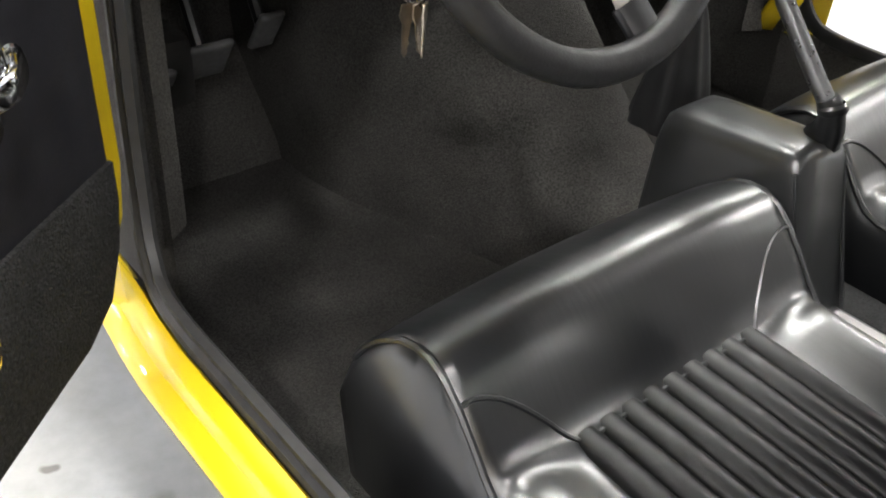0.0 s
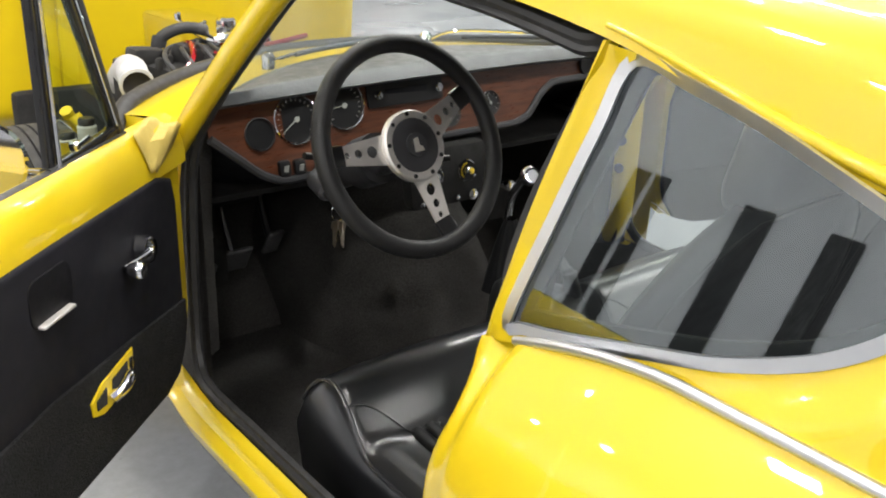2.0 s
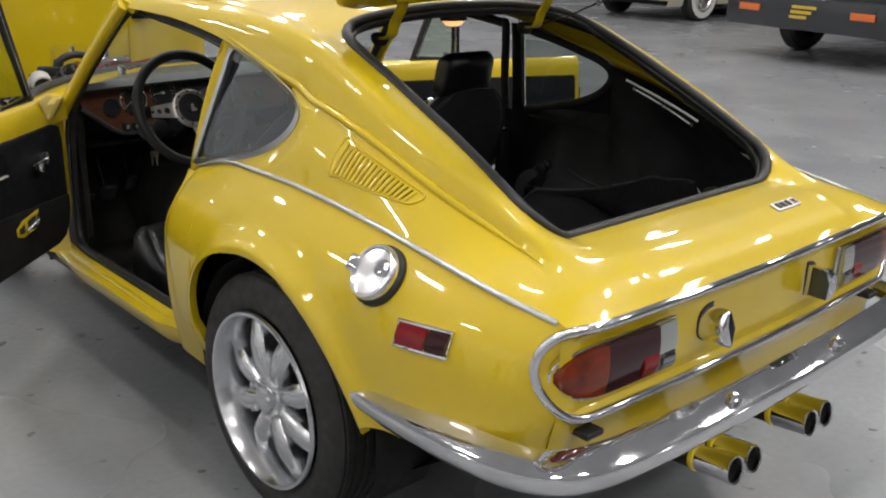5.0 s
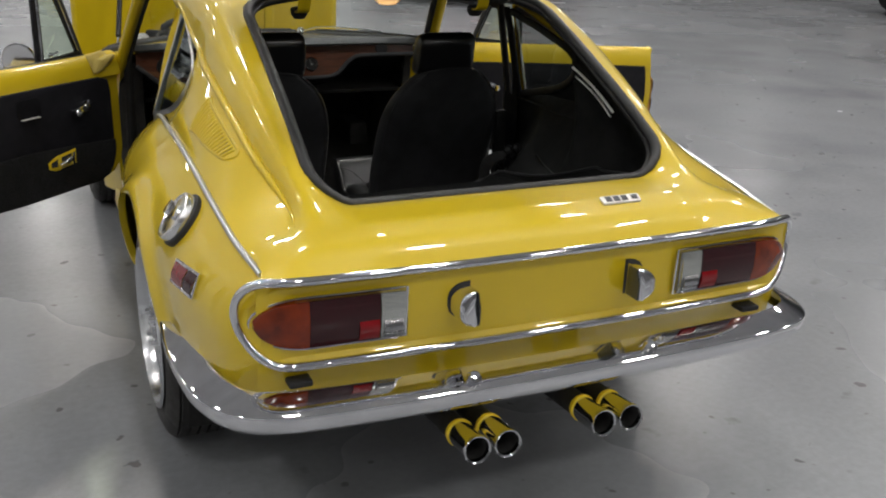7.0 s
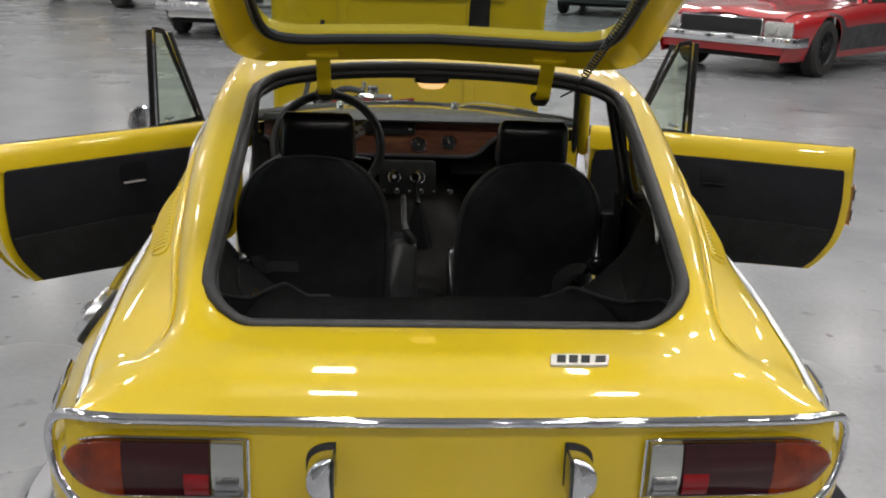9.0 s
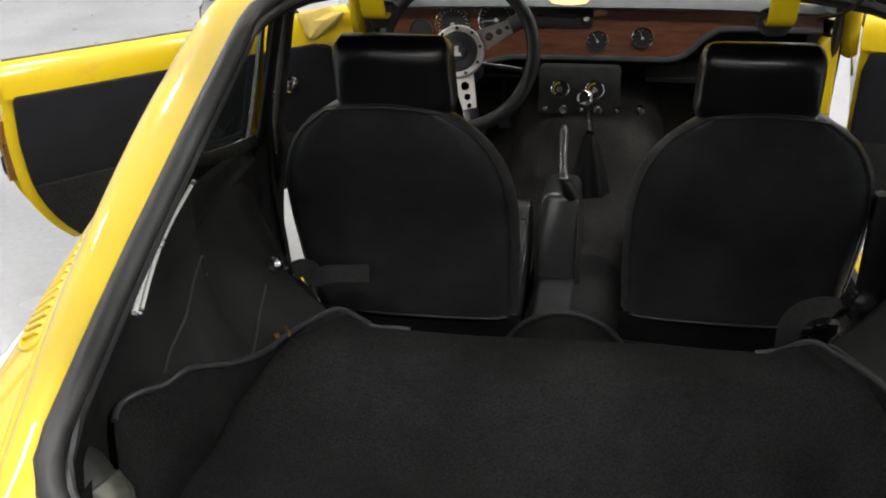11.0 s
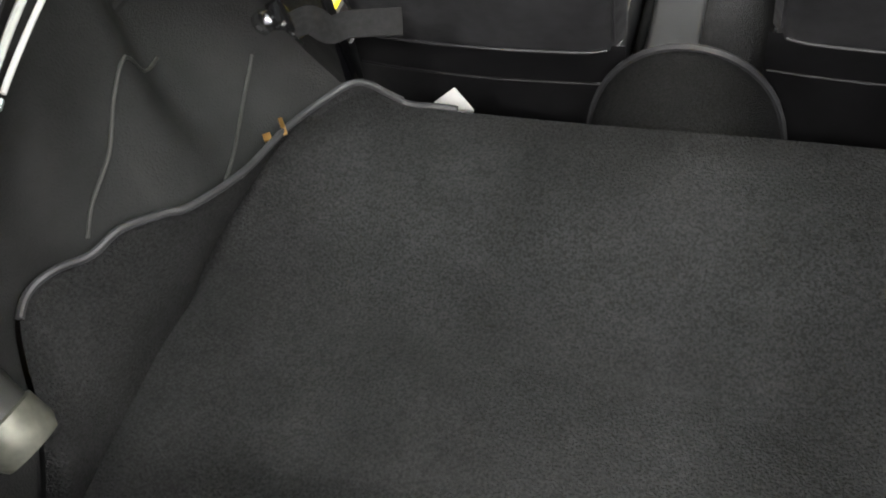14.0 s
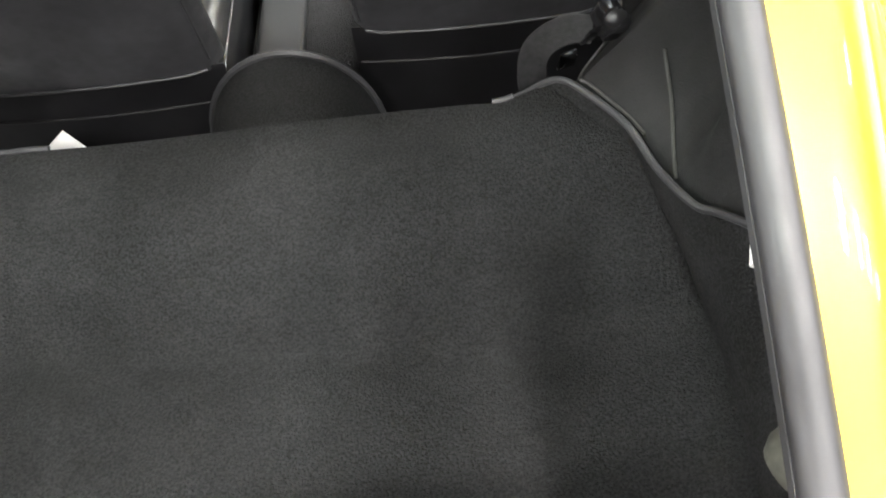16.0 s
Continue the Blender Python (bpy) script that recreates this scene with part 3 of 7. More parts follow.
def upper_side(sx):
    bm = bmesh.new()
    ys = lin(-0.822, -0.02, 52) + lin(-0.01, 0.466, 49)
    ss = lin(0, 1, 31)
    flat = {}

    def fn(y, s):
        zr, zs = RIDGE_Z(min(y, 0.36 + (y - 0.36) * 0.3)), STRIP_Z(y)
        yy = y
        z = zs + (zr - zs) * s
        if y > 0.36:
            yy = y - (y - 0.36) * 0.62 * s * ((y - 0.36) / 0.095)
        x = pane_x(y, z)
        w = smooth01((-y - 0.6) / 0.225)
        return Vector((sx * x, yy + (tail_y(x) + 0.826) * w, z))

    g = surf(bm, fn, ys, ss)
    kill = [f for f in bm.faces if inside(WINDOW, sum(v.co.y for v in f.verts) / 4, sum(v.co.z for v in f.verts) / 4)]
    bmesh.ops.delete(bm, geom=kill, context="FACES")
    for v in bm.verts:
        if v.is_boundary and 0.0 < v.co.y < 0.445 and STRIP_Z(v.co.y) + 0.004 < v.co.z < RIDGE_Z(v.co.y) - 0.004:
            qy, qz = snap_to(WINDOW, v.co.y, v.co.z)
            if (qy - v.co.y) ** 2 + (qz - v.co.z) ** 2 < 0.0006:
                v.co = Vector((sx * pane_x(qy, qz), qy, qz))
    # return flange along the door opening
    prev = None
    for j, s in enumerate(ss):
        v = g[-1][j]
        q = bm.verts.new(v.co + Vector((-sx * (0.030 - 0.016 * min(1, s * 4)), -0.006, 0)))
        if prev:
            bm.faces.new((g[-1][j - 1], v, q, prev))
        prev = q
    pillar = part("rear_pillar", bm, PAINT, car, "glossy yellow rear roof pillar", sharp=60)
    blend_seam(TOP, pillar, sx)
    # black lining inside the pillar, round the window
    bm = bmesh.new()

    def inner(y, s):
        q = fn(y, 0.02 + 0.95 * s)
        return q + Vector((-sx * 0.016, 0, -0.004))

    surf(bm, inner, lin(-0.60, -0.02, 20) + lin(-0.01, 0.44, 46), lin(0, 1, 25))
    kill = [f for f in bm.faces if inside(WINDOW, sum(v.co.y for v in f.verts) / 4, sum(v.co.z for v in f.verts) / 4)]
    bmesh.ops.delete(bm, geom=kill, context="FACES")
    surf(bm, lambda y, v: Vector((sx * (0.543 + (STRIP_X(y) - 0.016 - 0.543) * v), y, 0.735 + (STRIP_Z(y) + 0.004 - 0.735) * v)), lin(-0.02, 0.45, 16), lin(0, 1, 3))
    part("pillar_inner", bm, BOOTTRIM, car, "black trim inside the rear pillar", sharp=60)
    bm = bmesh.new()

    def under(y, t):
        hx = HATCH_W * 0.985
        x = hx + (RIDGE_X(y) - 0.014 - hx) * t
        return Vector((sx * x, y, top_z(x, y) - 0.010 - 0.012 * math.sin(math.pi * t)))

    surf(bm, under, lin(-0.66, 0.13, 34), lin(0, 1, 6))
    part("roof_edge_lining", bm, BOOTTRIM, car, "black trim under the edge of the roof", sharp=60)
    bm = bmesh.new()
    mid_y, mid_z = sum(q[0] for q in WINDOW) / len(WINDOW), sum(q[1] for q in WINDOW) / len(WINDOW)
    sweep(bm, [Vector((sx * (glass_x(y, z) - 0.020), mid_y + (y - mid_y) * 0.972, mid_z + (z - mid_z) * 0.955)) for y, z in WINDOW], rounded(0.022, 0.006, 0.0025, 2), True, (-sx, 0, 0.2))
    fix(bm)
    part("window_inner_seal", bm, RUBBER, car, "black rubber round the inside of the side window")
    bm = bmesh.new()
    surf(bm, lambda z, t: Vector((sx * (glass_x(0.4, z) - 0.024 - 0.006 * math.sin(math.pi * t)), 0.429 - 0.066 * (z - 0.738) / 0.284 - 0.012 + 0.040 * t, z)), lin(0.73, 1.03, 10), lin(0, 1, 6))
    part("door_pillar_trim", bm, BOOTTRIM, car, "black trim on the pillar between door and side window")
    # chrome window surround
    bm = bmesh.new()
    ring = [Vector((sx * (glass_x(y, z) + 0.003), y, z)) for y, z in WINDOW]
    sweep(bm, ring, [(-0.0068, -0.002), (-0.0058, 0.0035), (-0.002, 0.005), (0.002, 0.005), (0.0058, 0.0035), (0.0068, -0.002)], True, (-sx, 0, 0.2))
    fix(bm)
    frame_ob = part("side_window", bm, SATINCHROME, car, "satin metal-framed fixed rear side window")
    bm = bmesh.new()
    cy = sum(q[0] for q in WINDOW) / len(WINDOW)
    cz = sum(q[1] for q in WINDOW) / len(WINDOW)

    rings = []
    for k in (0.994, 0.85, 0.7, 0.5, 0.25):
        rings.append([bm.verts.new((sx * (glass_x(cy + (y - cy) * k, cz + (z - cz) * k) - 0.002), cy + (y - cy) * k, cz + (z - cz) * k)) for y, z in WINDOW])
    for a, b in zip(rings, rings[1:]):
        for i in range(len(a)):
            bm.faces.new((a[i], a[(i + 1) % len(a)], b[(i + 1) % len(a)], b[i]))
    bm.faces.new(rings[-1])
    edge = [v.co.copy() for v in rings[0]]
    gl = part("pane", bm, GLASS_DARK, frame_ob, "lightly tinted side glass")
    # reveal between the surround and the glass
    bm = bmesh.new()
    ra = [bm.verts.new(q) for q in ring]
    rb = [bm.verts.new(q + Vector((sx * 0.0005, 0, 0))) for q in edge]
    for i in range(len(ra)):
        bm.faces.new((ra[i], ra[(i + 1) % len(ra)], rb[(i + 1) % len(ra)], rb[i]))
    fix(bm)
    part("reveal", bm, SATINCHROME, frame_ob)
    # rounded bead that runs down the pillar's ridge
    bm = bmesh.new()
    tube(bm, [Vector((sx * (RIDGE_X(y) + 0.003 - 0.006 * smooth01(y / 0.08)), y, RIDGE_Z(y) + 0.001 + 0.010 * smooth01(y / 0.08))) for y in lin(0.40, -0.645, 90)], 0.0085, 10, scales=[min(1.0, 0.3 + k / 40, 0.05 + (89 - k) / 16) for k in range(90)])
    part("ridge_bead", bm, PAINT, car, "rounded yellow bead along the pillar ridge")
    # pressed louvre panel
    v0 = empty("air_outlet", car)
    tagged(v0, "pressed yellow louvred air outlet")
    tf, tr, br, bf = (-0.141, 0.885), (-0.354, 0.8215), (-0.347, 0.8085), (-0.138, 0.831)

    def at(a, b, out):
        y = (tf[0] * (1 - a) + tr[0] * a) * (1 - b) + (bf[0] * (1 - a) + br[0] * a) * b
        z = (tf[1] * (1 - a) + tr[1] * a) * (1 - b) + (bf[1] * (1 - a) + br[1] * a) * b
        return Vector((sx * (pane_x(y, z) + out), y, z))

    bm = bmesh.new()
    rim = [at(a, b, 0.001) for a, b in [(t, -0.10 - 0.10 * t) for t in lin(-0.04, 1.02, 8)] + [(1.08, 0.2), (1.07, 0.9)] + [(t, 1.09 + 0.16 * t) for t in lin(1.02, -0.04, 8)]]
    sweep(bm, spline(rim, 3, True), circle(0.0030, 8), True, (sx, 0, 0.2))
    fix(bm)
    part("surround", bm, PAINT, v0)
    # black plate laid on the skin, painting the shade of the open slots
    bm = bmesh.new()
    surf(bm, lambda a, b: at(a, b, 0.0015), lin(0.012, 0.988, 12), lin(0.03, 0.97, 4))
    part("recess", bm, DARK, v0, "black plate as painted shade in the louvre slots")
    for i in range(17):
        a = (i + 0.5) / 17
        bm = bmesh.new()
        n = 5
        rows = []
        for k in range(n):
            b = -0.04 + 1.08 * k / (n - 1)
            d = 0.36 / 17
            rows.append([bm.verts.new(at(a + d * e, b, o)) for e, o in ((-1.15, 0.001), (-0.9, 0.0045), (-0.4, 0.0068), (0.3, 0.0072), (0.75, 0.0062), (1.0, 0.0035), (1.02, 0.001))])
        for p, q in zip(rows, rows[1:]):
            for j in range(6):
                bm.faces.new((p[j], p[j + 1], q[j + 1], q[j]))
        for rw in (rows[0], rows[-1]):
            bm.faces.new(rw)
        part("slat", bm, PAINT, v0)


ARCH_Y, ARCH_Z = -0.015, 0.29


def arch_z(y):
    r = 0.292 if y > ARCH_Y else 0.374
    k = min(abs(y - ARCH_Y) / r, 1.0)
    return ARCH_Z + 0.342 * (1 - k ** (2.5 if y > ARCH_Y else 2.1)) ** (1 / 2.2)


LOW_Z = curve((-0.83, 0.41), (-0.60, 0.40), (-0.40, 0.395), (-0.355, 0.30), (0.27, 0.20), (0.62, 0.22))


def wing_x(y, z):
    xs, zs, xm = STRIP_X(y), STRIP_Z(y), WIDE(y)
    if z > 0.56:
        s = (zs - z) / (zs - 0.56)
        x = xs + (xm - xs) * (1 - (1 - s) ** 2.2)
    else:
        x = xm - (xm - 0.615) * min((0.56 - z) / 0.34, 1.2) ** 2
    return x


def wing(sx):
    bm = bmesh.new()
    th = [math.pi * i / 56 for i in range(57)]
    arc = [ARCH_Y + (0.291 if math.cos(a) > 0 else 0.373) * math.cos(a) for a in th]
    ys = lin(0.60, 0.30, 18) + arc + lin(-0.392, -0.70, 22) + lin(-0.71, -0.793, 14)
    vs = [i / 36 for i in range(37)]

    def low(y):
        if -0.387 < y < 0.27:
            return max(arch_z(y), LOW_Z(y))
        return LOW_Z(y)

    def fn(y, v):
        zs = STRIP_Z(y if y < 0.40 else 0.40 + 0.28 * (y - 0.40))
        zl = low(y)
        z = zs + (zl - zs) * v
        x = wing_x(y, z)
        d = 9.0
        if z > 0.2:
            dy, dz = y - ARCH_Y, z - ARCH_Z
            r = 0.292 if dy > 0 else 0.374
            d = (math.hypot(dy / r, max(dz, 0) / 0.342) - 1) * 0.33
        x += 0.023 * math.exp(-((d - 0.016) / 0.030) ** 2) * smooth01((z - 0.22) / 0.15) - (0.004 if d < 0.004 else 0)
        yy = y
        if y > 0.40:
            front = 0.456 if z > 0.64 else 0.456 + 0.074 * ((0.64 - z) / 0.32) ** 0.9
            k = (y - 0.40) / 0.20
            yy = 0.40 + (front - 0.40) * k
            x -= 0.030 * max(0, k - 0.55) ** 2 / 0.2 * smooth01((0.735 - z) / 0.09)
            yy += 0.010 * k * smooth01((z - 0.66) / 0.06)
        if y > 0.34:
            x += (0.588 - STRIP_X(min(y, 0.46))) * (1 - v) ** 6 * smooth01((y - 0.34) / 0.08)
        w = smooth01((-y - 0.6) / 0.225)
        return Vector((sx * x, yy + 0.026 * w * smooth01((0.56 - z) / 0.1), z))

    g = surf(bm, fn, ys, vs)
    # inward return round the wheel arch and along the door edge
    for row in (range(len(ys)),):
        prev = None
        for i in row:
            v = g[i][-1]
            q = bm.verts.new(v.co + Vector((-sx * 0.018, 0, 0.004)))
            if prev:
                bm.faces.new((g[i - 1][-1], v, q, prev))
            prev = q
    prev = None
    for j in range(len(vs)):
        v = g[0][j]
        q = bm.verts.new(v.co + Vector((-sx * 0.042, -0.012, 0)))
        if prev:
            bm.faces.new((g[0][j - 1], v, q, prev))
        prev = q
    ob = part("rear_wing", bm, PAINT, car, "glossy yellow rear wing with a flared wheel arch", sharp=50)
    # wheel well
    bm = bmesh.new()
    ang = [radians(-25 + 230 * i / 30) for i in range(31)]
    ring0 = [Vector((sx * 0.655, ARCH_Y - 0.03 + 0.35 * math.cos(a), ARCH_Z + 0.03 + (0.325 if math.sin(a) < 0 else 0.30) * math.sin(a))) for a in ang]
    ring1 = [Vector((sx * 0.495, q.y, q.z)) for q in ring0]
    r0 = [bm.verts.new(q) for q in ring0]
    r1 = [bm.verts.new(q) for q in ring1]
    for i in range(30):
        bm.faces.new((r0[i], r0[i + 1], r1[i + 1], r1[i]))
    bm.faces.new(r1)
    part("wheel_well", bm, DARK, car, "black undersealed inside of the wheel arch")
    # chrome gutter strip
    bm = bmesh.new()
    pts = [Vector((sx * (STRIP_X(y) + 0.004), y + (tail_y(STRIP_X(y)) + 0.826) * smooth01((-y - 0.6) / 0.225), STRIP_Z(y) + 0.001)) for y in lin(0.412, -0.79, 60)]
    sweep(bm, pts, [(-0.0058, -0.003), (-0.0054, 0.002), (-0.0035, 0.0048), (0, 0.006), (0.0035, 0.0048), (0.0054, 0.002), (0.0058, -0.003)], False, (sx, 0, 0.6))
    fix(bm)
    part("gutter_strip", bm, SATINCHROME, car, "thin satin metal waist strip", sharp=70)


for side in (-1, 1):
    upper_side(side)
    wing(side)


# tail: recessed panel, chrome ring, lamps
def tail_outline():
    """Trim outline as (x, z): widest above the middle, with the lower ends slanting in."""
    half = [(0.540, 0.698), (0.572, 0.697), (0.597, 0.688), (0.614, 0.667), (0.621, 0.636), (0.616, 0.603), (0.601, 0.572), (0.579, 0.547), (0.553, 0.533), (0.520, 0.530)]
    right = [(q.x, q.z) for q in spline([(x, 0, z) for x, z in half], 4)]
    return right + [(-x, z) for x, z in reversed(right)]


TRIM_RING = tail_outline()


def on_tail(x, z, out=0.0):
    lean = (0.70 - z) * 0.03
    return Vector((x, tail_y(x) - out + lean, z))


bm = bmesh.new()
ring = []
for i, (x, z) in enumerate(TRIM_RING):
    ring.append((x, z))
    x2, z2 = TRIM_RING[(i + 1) % len(TRIM_RING)]
    if abs(x2 - x) > 0.2:
        ring += [(x + (x2 - x) * k / 24, z + (z2 - z) * k / 24) for k in range(1, 24)]
sweep(bm, [on_tail(x, z, 0.003) for x, z in ring], circle(0.0088, 12), True, (0, -1, 0))
fix(bm)
part("tail_trim", bm, CHROME, car, "chrome trim ring round the tail panel")
bm = bmesh.new()
N = 49
g = []
for i in range(N):
    x = -0.60 + 1.20 * i / (N - 1)
    edge = max(0.0, 1 - ((abs(x) - 0.52) / 0.085) ** 2) ** 0.5 if abs(x) > 0.52 else 1.0
    col = []
    for k in range(9):
        v = k / 8
        z = 0.614 + (v - 0.5) * 0.158 * edge
        inset = 0.020 * smooth01(min(v, 1 - v) / 0.14) * smooth01((0.60 - abs(x)) / 0.05)
        p = on_tail(x, z)
        col.append(bm.verts.new((p.x, p.y + inset, p.z)))
    g.append(col)
for a, b in zip(g, g[1:]):
    for k in range(8):
        bm.faces.new((a[k], a[k + 1], b[k + 1], b[k]))
fix(bm)
part("tail_panel", bm, PAINT, car, "recessed yellow tail panel", sharp=60)
# skin that joins deck, wings and valance
bm = bmesh.new()
surf(bm, lambda x, z: Vector((x, tail_y(x) + 0.014 * (1 - smooth01((abs(x) - 0.52) / 0.06)) + (0.022 + 0.03 * (1 - smooth01((abs(x) - 0.44) / 0.12))) * smooth01((0.55 - z) / 0.12), z)), lin(-0.588, 0.588, 61), lin(0.38, 0.70, 18))
part("rear_valance", bm, PAINT, car, "yellow rear valance under the tail panel", sharp=60)

for sx in (-1, 1):
    lampo = empty("tail_lamp", car, "tail lamp with amber, red and clear lenses")

    def lens(name, x0, x1, m, label, round_end=False, z0=0.568, z1=0.659, out=0.023):
        bm = bmesh.new()
        xs = lin(x0, x1, 15)

        def fn(x, v):
            e = 1.0
            if round_end:
                k = (x - x0) / (x1 - x0)
                e = max(0.02, 1 - max(0, k) ** 2.3) ** 0.5
            z = (z0 + z1) / 2 + (v - 0.5) * (z1 - z0) * e
            p = on_tail(sx * (x + (0.006 if sx < 0 else 0)), z)
            return Vector((p.x, p.y + 0.016 - out * (1 + 0.25 * math.sin(math.pi * v)), z))

        gg = surf(bm, fn, xs, lin(0, 1, 9))
        rim = [r[0] for r in gg] + [v for v in gg[-1][1:]] + [r[-1] for r in reversed(gg[:-1])] + [v for v in reversed(gg[0][1:-1])]
        back = [bm.verts.new(v.co + Vector((0, 0.03, 0))) for v in rim]
        for i in range(len(rim)):
            bm.faces.new((rim[i], rim[(i + 1) % len(rim)], back[(i + 1) % len(rim)], back[i]))
        fix(bm)
        part(name, bm, m, lampo, label)

    lens("clear_lens", 0.310, 0.358, LENSCLEAR, "clear reversing lens")
    lens("lens_cell", 0.316, 0.352, DARKCHROME, "darker lower cell of the clear lens", z0=0.572, z1=0.608, out=0.0275)
    lens("red_lens", 0.3605, 0.492, RED_DARK, "dark red stop lens")
    lens("reflector", 0.362, 0.400, RED, "bright red reflector", z0=0.572, z1=0.618, out=0.0255)
    lens("amber_lens", 0.4925, 0.588, AMBER, "amber indicator lens with a rounded end", True)
    bm = bmesh.new()
    o = [(x, 0.664) for x in lin(0.304, 0.495, 12)] + [(0.495 + 0.098 * math.sin(math.pi * k / 16), 0.6135 + 0.0505 * math.cos(math.pi * k / 16)) for k in range(1, 16)] + [(x, 0.563) for x in lin(0.495, 0.304, 12)]
    sweep(bm, [on_tail(sx * (x + (0.006 if sx < 0 else 0)), z, -0.003) for x, z in o], circle(0.003, 8), True, (0, -1, 0))
    fix(bm)
    part("bezel", bm, CHROME, lampo)
    # number-plate lamp
    pl = empty("plate_lamp", car, "chrome number-plate lamp on the tail panel")
    bm = bmesh.new()
    def dee(x_in, r, h, grow=0.0):
        """Half-round outline with its flat side towards the middle of the car."""
        out = [(x_in - grow, -h / 2 - grow), (x_in - grow, h / 2 + grow)]
        return out + [(x_in + (r + grow) * math.sin(a), (h / 2 + grow) * math.copysign(abs(math.cos(a)) ** 0.7, math.cos(a))) for a in lin(0.25, math.pi - 0.25, 12)]

    prism(bm, dee(0.180, 0.041, 0.072, 0.003), lambda a, b, c: on_tail(sx * a, 0.617 + b, -0.018 + c), 0.008, 0.002)
    fix(bm)
    part("gasket", bm, RUBBER, pl)
    bm = bmesh.new()
    prism(bm, dee(0.181, 0.039, 0.068), lambda a, b, c: on_tail(sx * a, 0.615 + b, -0.012 + c * (1.0 if b < 0.005 else 1.0 - 9 * (b - 0.005))), 0.056, 0.007, 3)
    fix(bm)
    part("shell", bm, CHROME, pl, sharp=50)
    bm = bmesh.new()
    prism(bm, [(0.0, -0.032), (0.041, -0.032), (0.042, 0.003), (0.029, 0.031), (0.0, 0.031)], lambda a, b, c: on_tail(sx * (0.1815 - c), 0.615 + b, a), 0.004, 0.001)
    fix(bm)
    part("lens", bm, CABGLASS, pl, "dark smoky lens on the inner side")
    bm = bmesh.new()
    lathe(bm, [(0.0032, 0.0), (0.0026, 0.0012), (0, 0.0014)], axis(on_tail(sx * 0.082, 0.676, -0.0165), (0, -1, 0)), 12)
    part("panel_hole", bm, DARK, car)

# bumper with wrapped ends
def bumper_path(n=60):
    half = [(0.676, -0.345, 0.452), (0.688, -0.48, 0.456), (0.688, -0.62, 0.460), (0.672, -0.75, 0.463), (0.625, -0.835, 0.465), (0.53, -0.872, 0.466), (0.35, -0.886, 0.466), (0.12, -0.892, 0.466)]
    return spline([(-x, y, z) for x, y, z in half] + [(x, y, z) for x, y, z in reversed(half)], 6)


bm = bmesh.new()
prof = [(-0.037, 0.004), (-0.033, 0.014), (-0.022, 0.0215), (-0.010, 0.0245), (0.000, 0.0255), (0.0045, 0.0245), (0.0075, 0.021), (0.009, 0.017), (0.0275, -0.026), (0.0285, -0.031),
        (0.024, -0.028), (0.004, 0.014), (-0.018, 0.014), (-0.031, 0.0)]
pts = bumper_path()
rings = []
cen = Vector((0, -0.3, 0.466))
for i, p in enumerate(pts):
    a, b = pts[max(i - 1, 0)], pts[min(i + 1, len(pts) - 1)]
    t = (b - a).normalized()
    out = Vector((t.y, -t.x, 0)).normalized()
    if out.dot(p - cen) < 0:
        out = -out
    e = min(i, len(pts) - 1 - i)
    k = (0.78, 0.93, 1.0)[min(e, 2)]
    rings.append([bm.verts.new(p + Vector((0, 0, 0.005 + s * k)) + out * o) for s, o in prof])
for a, b in zip(rings, rings[1:]):
    for j in range(len(prof)):
        bm.faces.new((a[j], a[(j + 1) % len(prof)], b[(j + 1) % len(prof)], b[j]))
bm.faces.new(rings[0])
bm.faces.new(rings[-1])
fix(bm)
bumper = part("rear_bumper", bm, CHROME, car, "chrome wrap-around rear bumper with a flat upper ledge", sharp=34)
for sx in (-1, 1):
    bm = bmesh.new()
    lathe(bm, [(0, 0.018), (0.009, 0.017), (0.014, 0.012), (0.015, 0.0)], axis((sx * 0.2, -0.89, 0.485), (0, -0.45, 0.9)), 16)
    part("bumper_bolt", bm, CHROME, bumper)
    bm = bmesh.new()
    box(bm, pose(sx * 0.515, -0.80, 0.496), (0.045, 0.04, 0.012), 0.004)
    part("bumper_bracket", bm, RUBBER, bumper)

# twin exhaust tips
for cx in (-0.162, 0.125):
    ex = empty("exhaust", car, "pair of polished exhaust tips with yellow bands")
    for dx in (-0.033, 0.033):
        m = axis((cx + dx, -0.735, 0.326), (0, -1, 0.10)) @ Matrix.Diagonal((0.93, 0.93, 1, 1))
        bm = bmesh.new()
        lathe(bm, [(0.026, -0.3), (0.027, 0.0), (0.027, 0.09)], m, 20)
        part("pipe", bm, DARK, ex)
        bm = bmesh.new()
        lathe(bm, [(0.030, 0.088), (0.0315, 0.09), (0.0315, 0.098), (0.028, 0.100)], m, 24)
        part("band", bm, PAINT, ex, "yellow painted band")
        bm = bmesh.new()
        lathe(bm, [(0.028, 0.099), (0.0295, 0.105), (0.0305, 0.168), (0.032, 0.176), (0.031, 0.180), (0.027, 0.178), (0.026, 0.168)], m, 28)
        part("tip", bm, CHROME, ex, "polished steel tip")
        bm = bmesh.new()
        lathe(bm, [(0.0262, 0.170), (0.025, 0.10), (0, 0.09)], m, 24)
        part("bore", bm, DARK, ex, "black inside of the tip")


# filler cap
FILLERMETAL = mat("polished_filler_metal", (0.86, 0.86, 0.87), 0.20, 1.0, var=0.03, scale=20, rough_var=0.04)


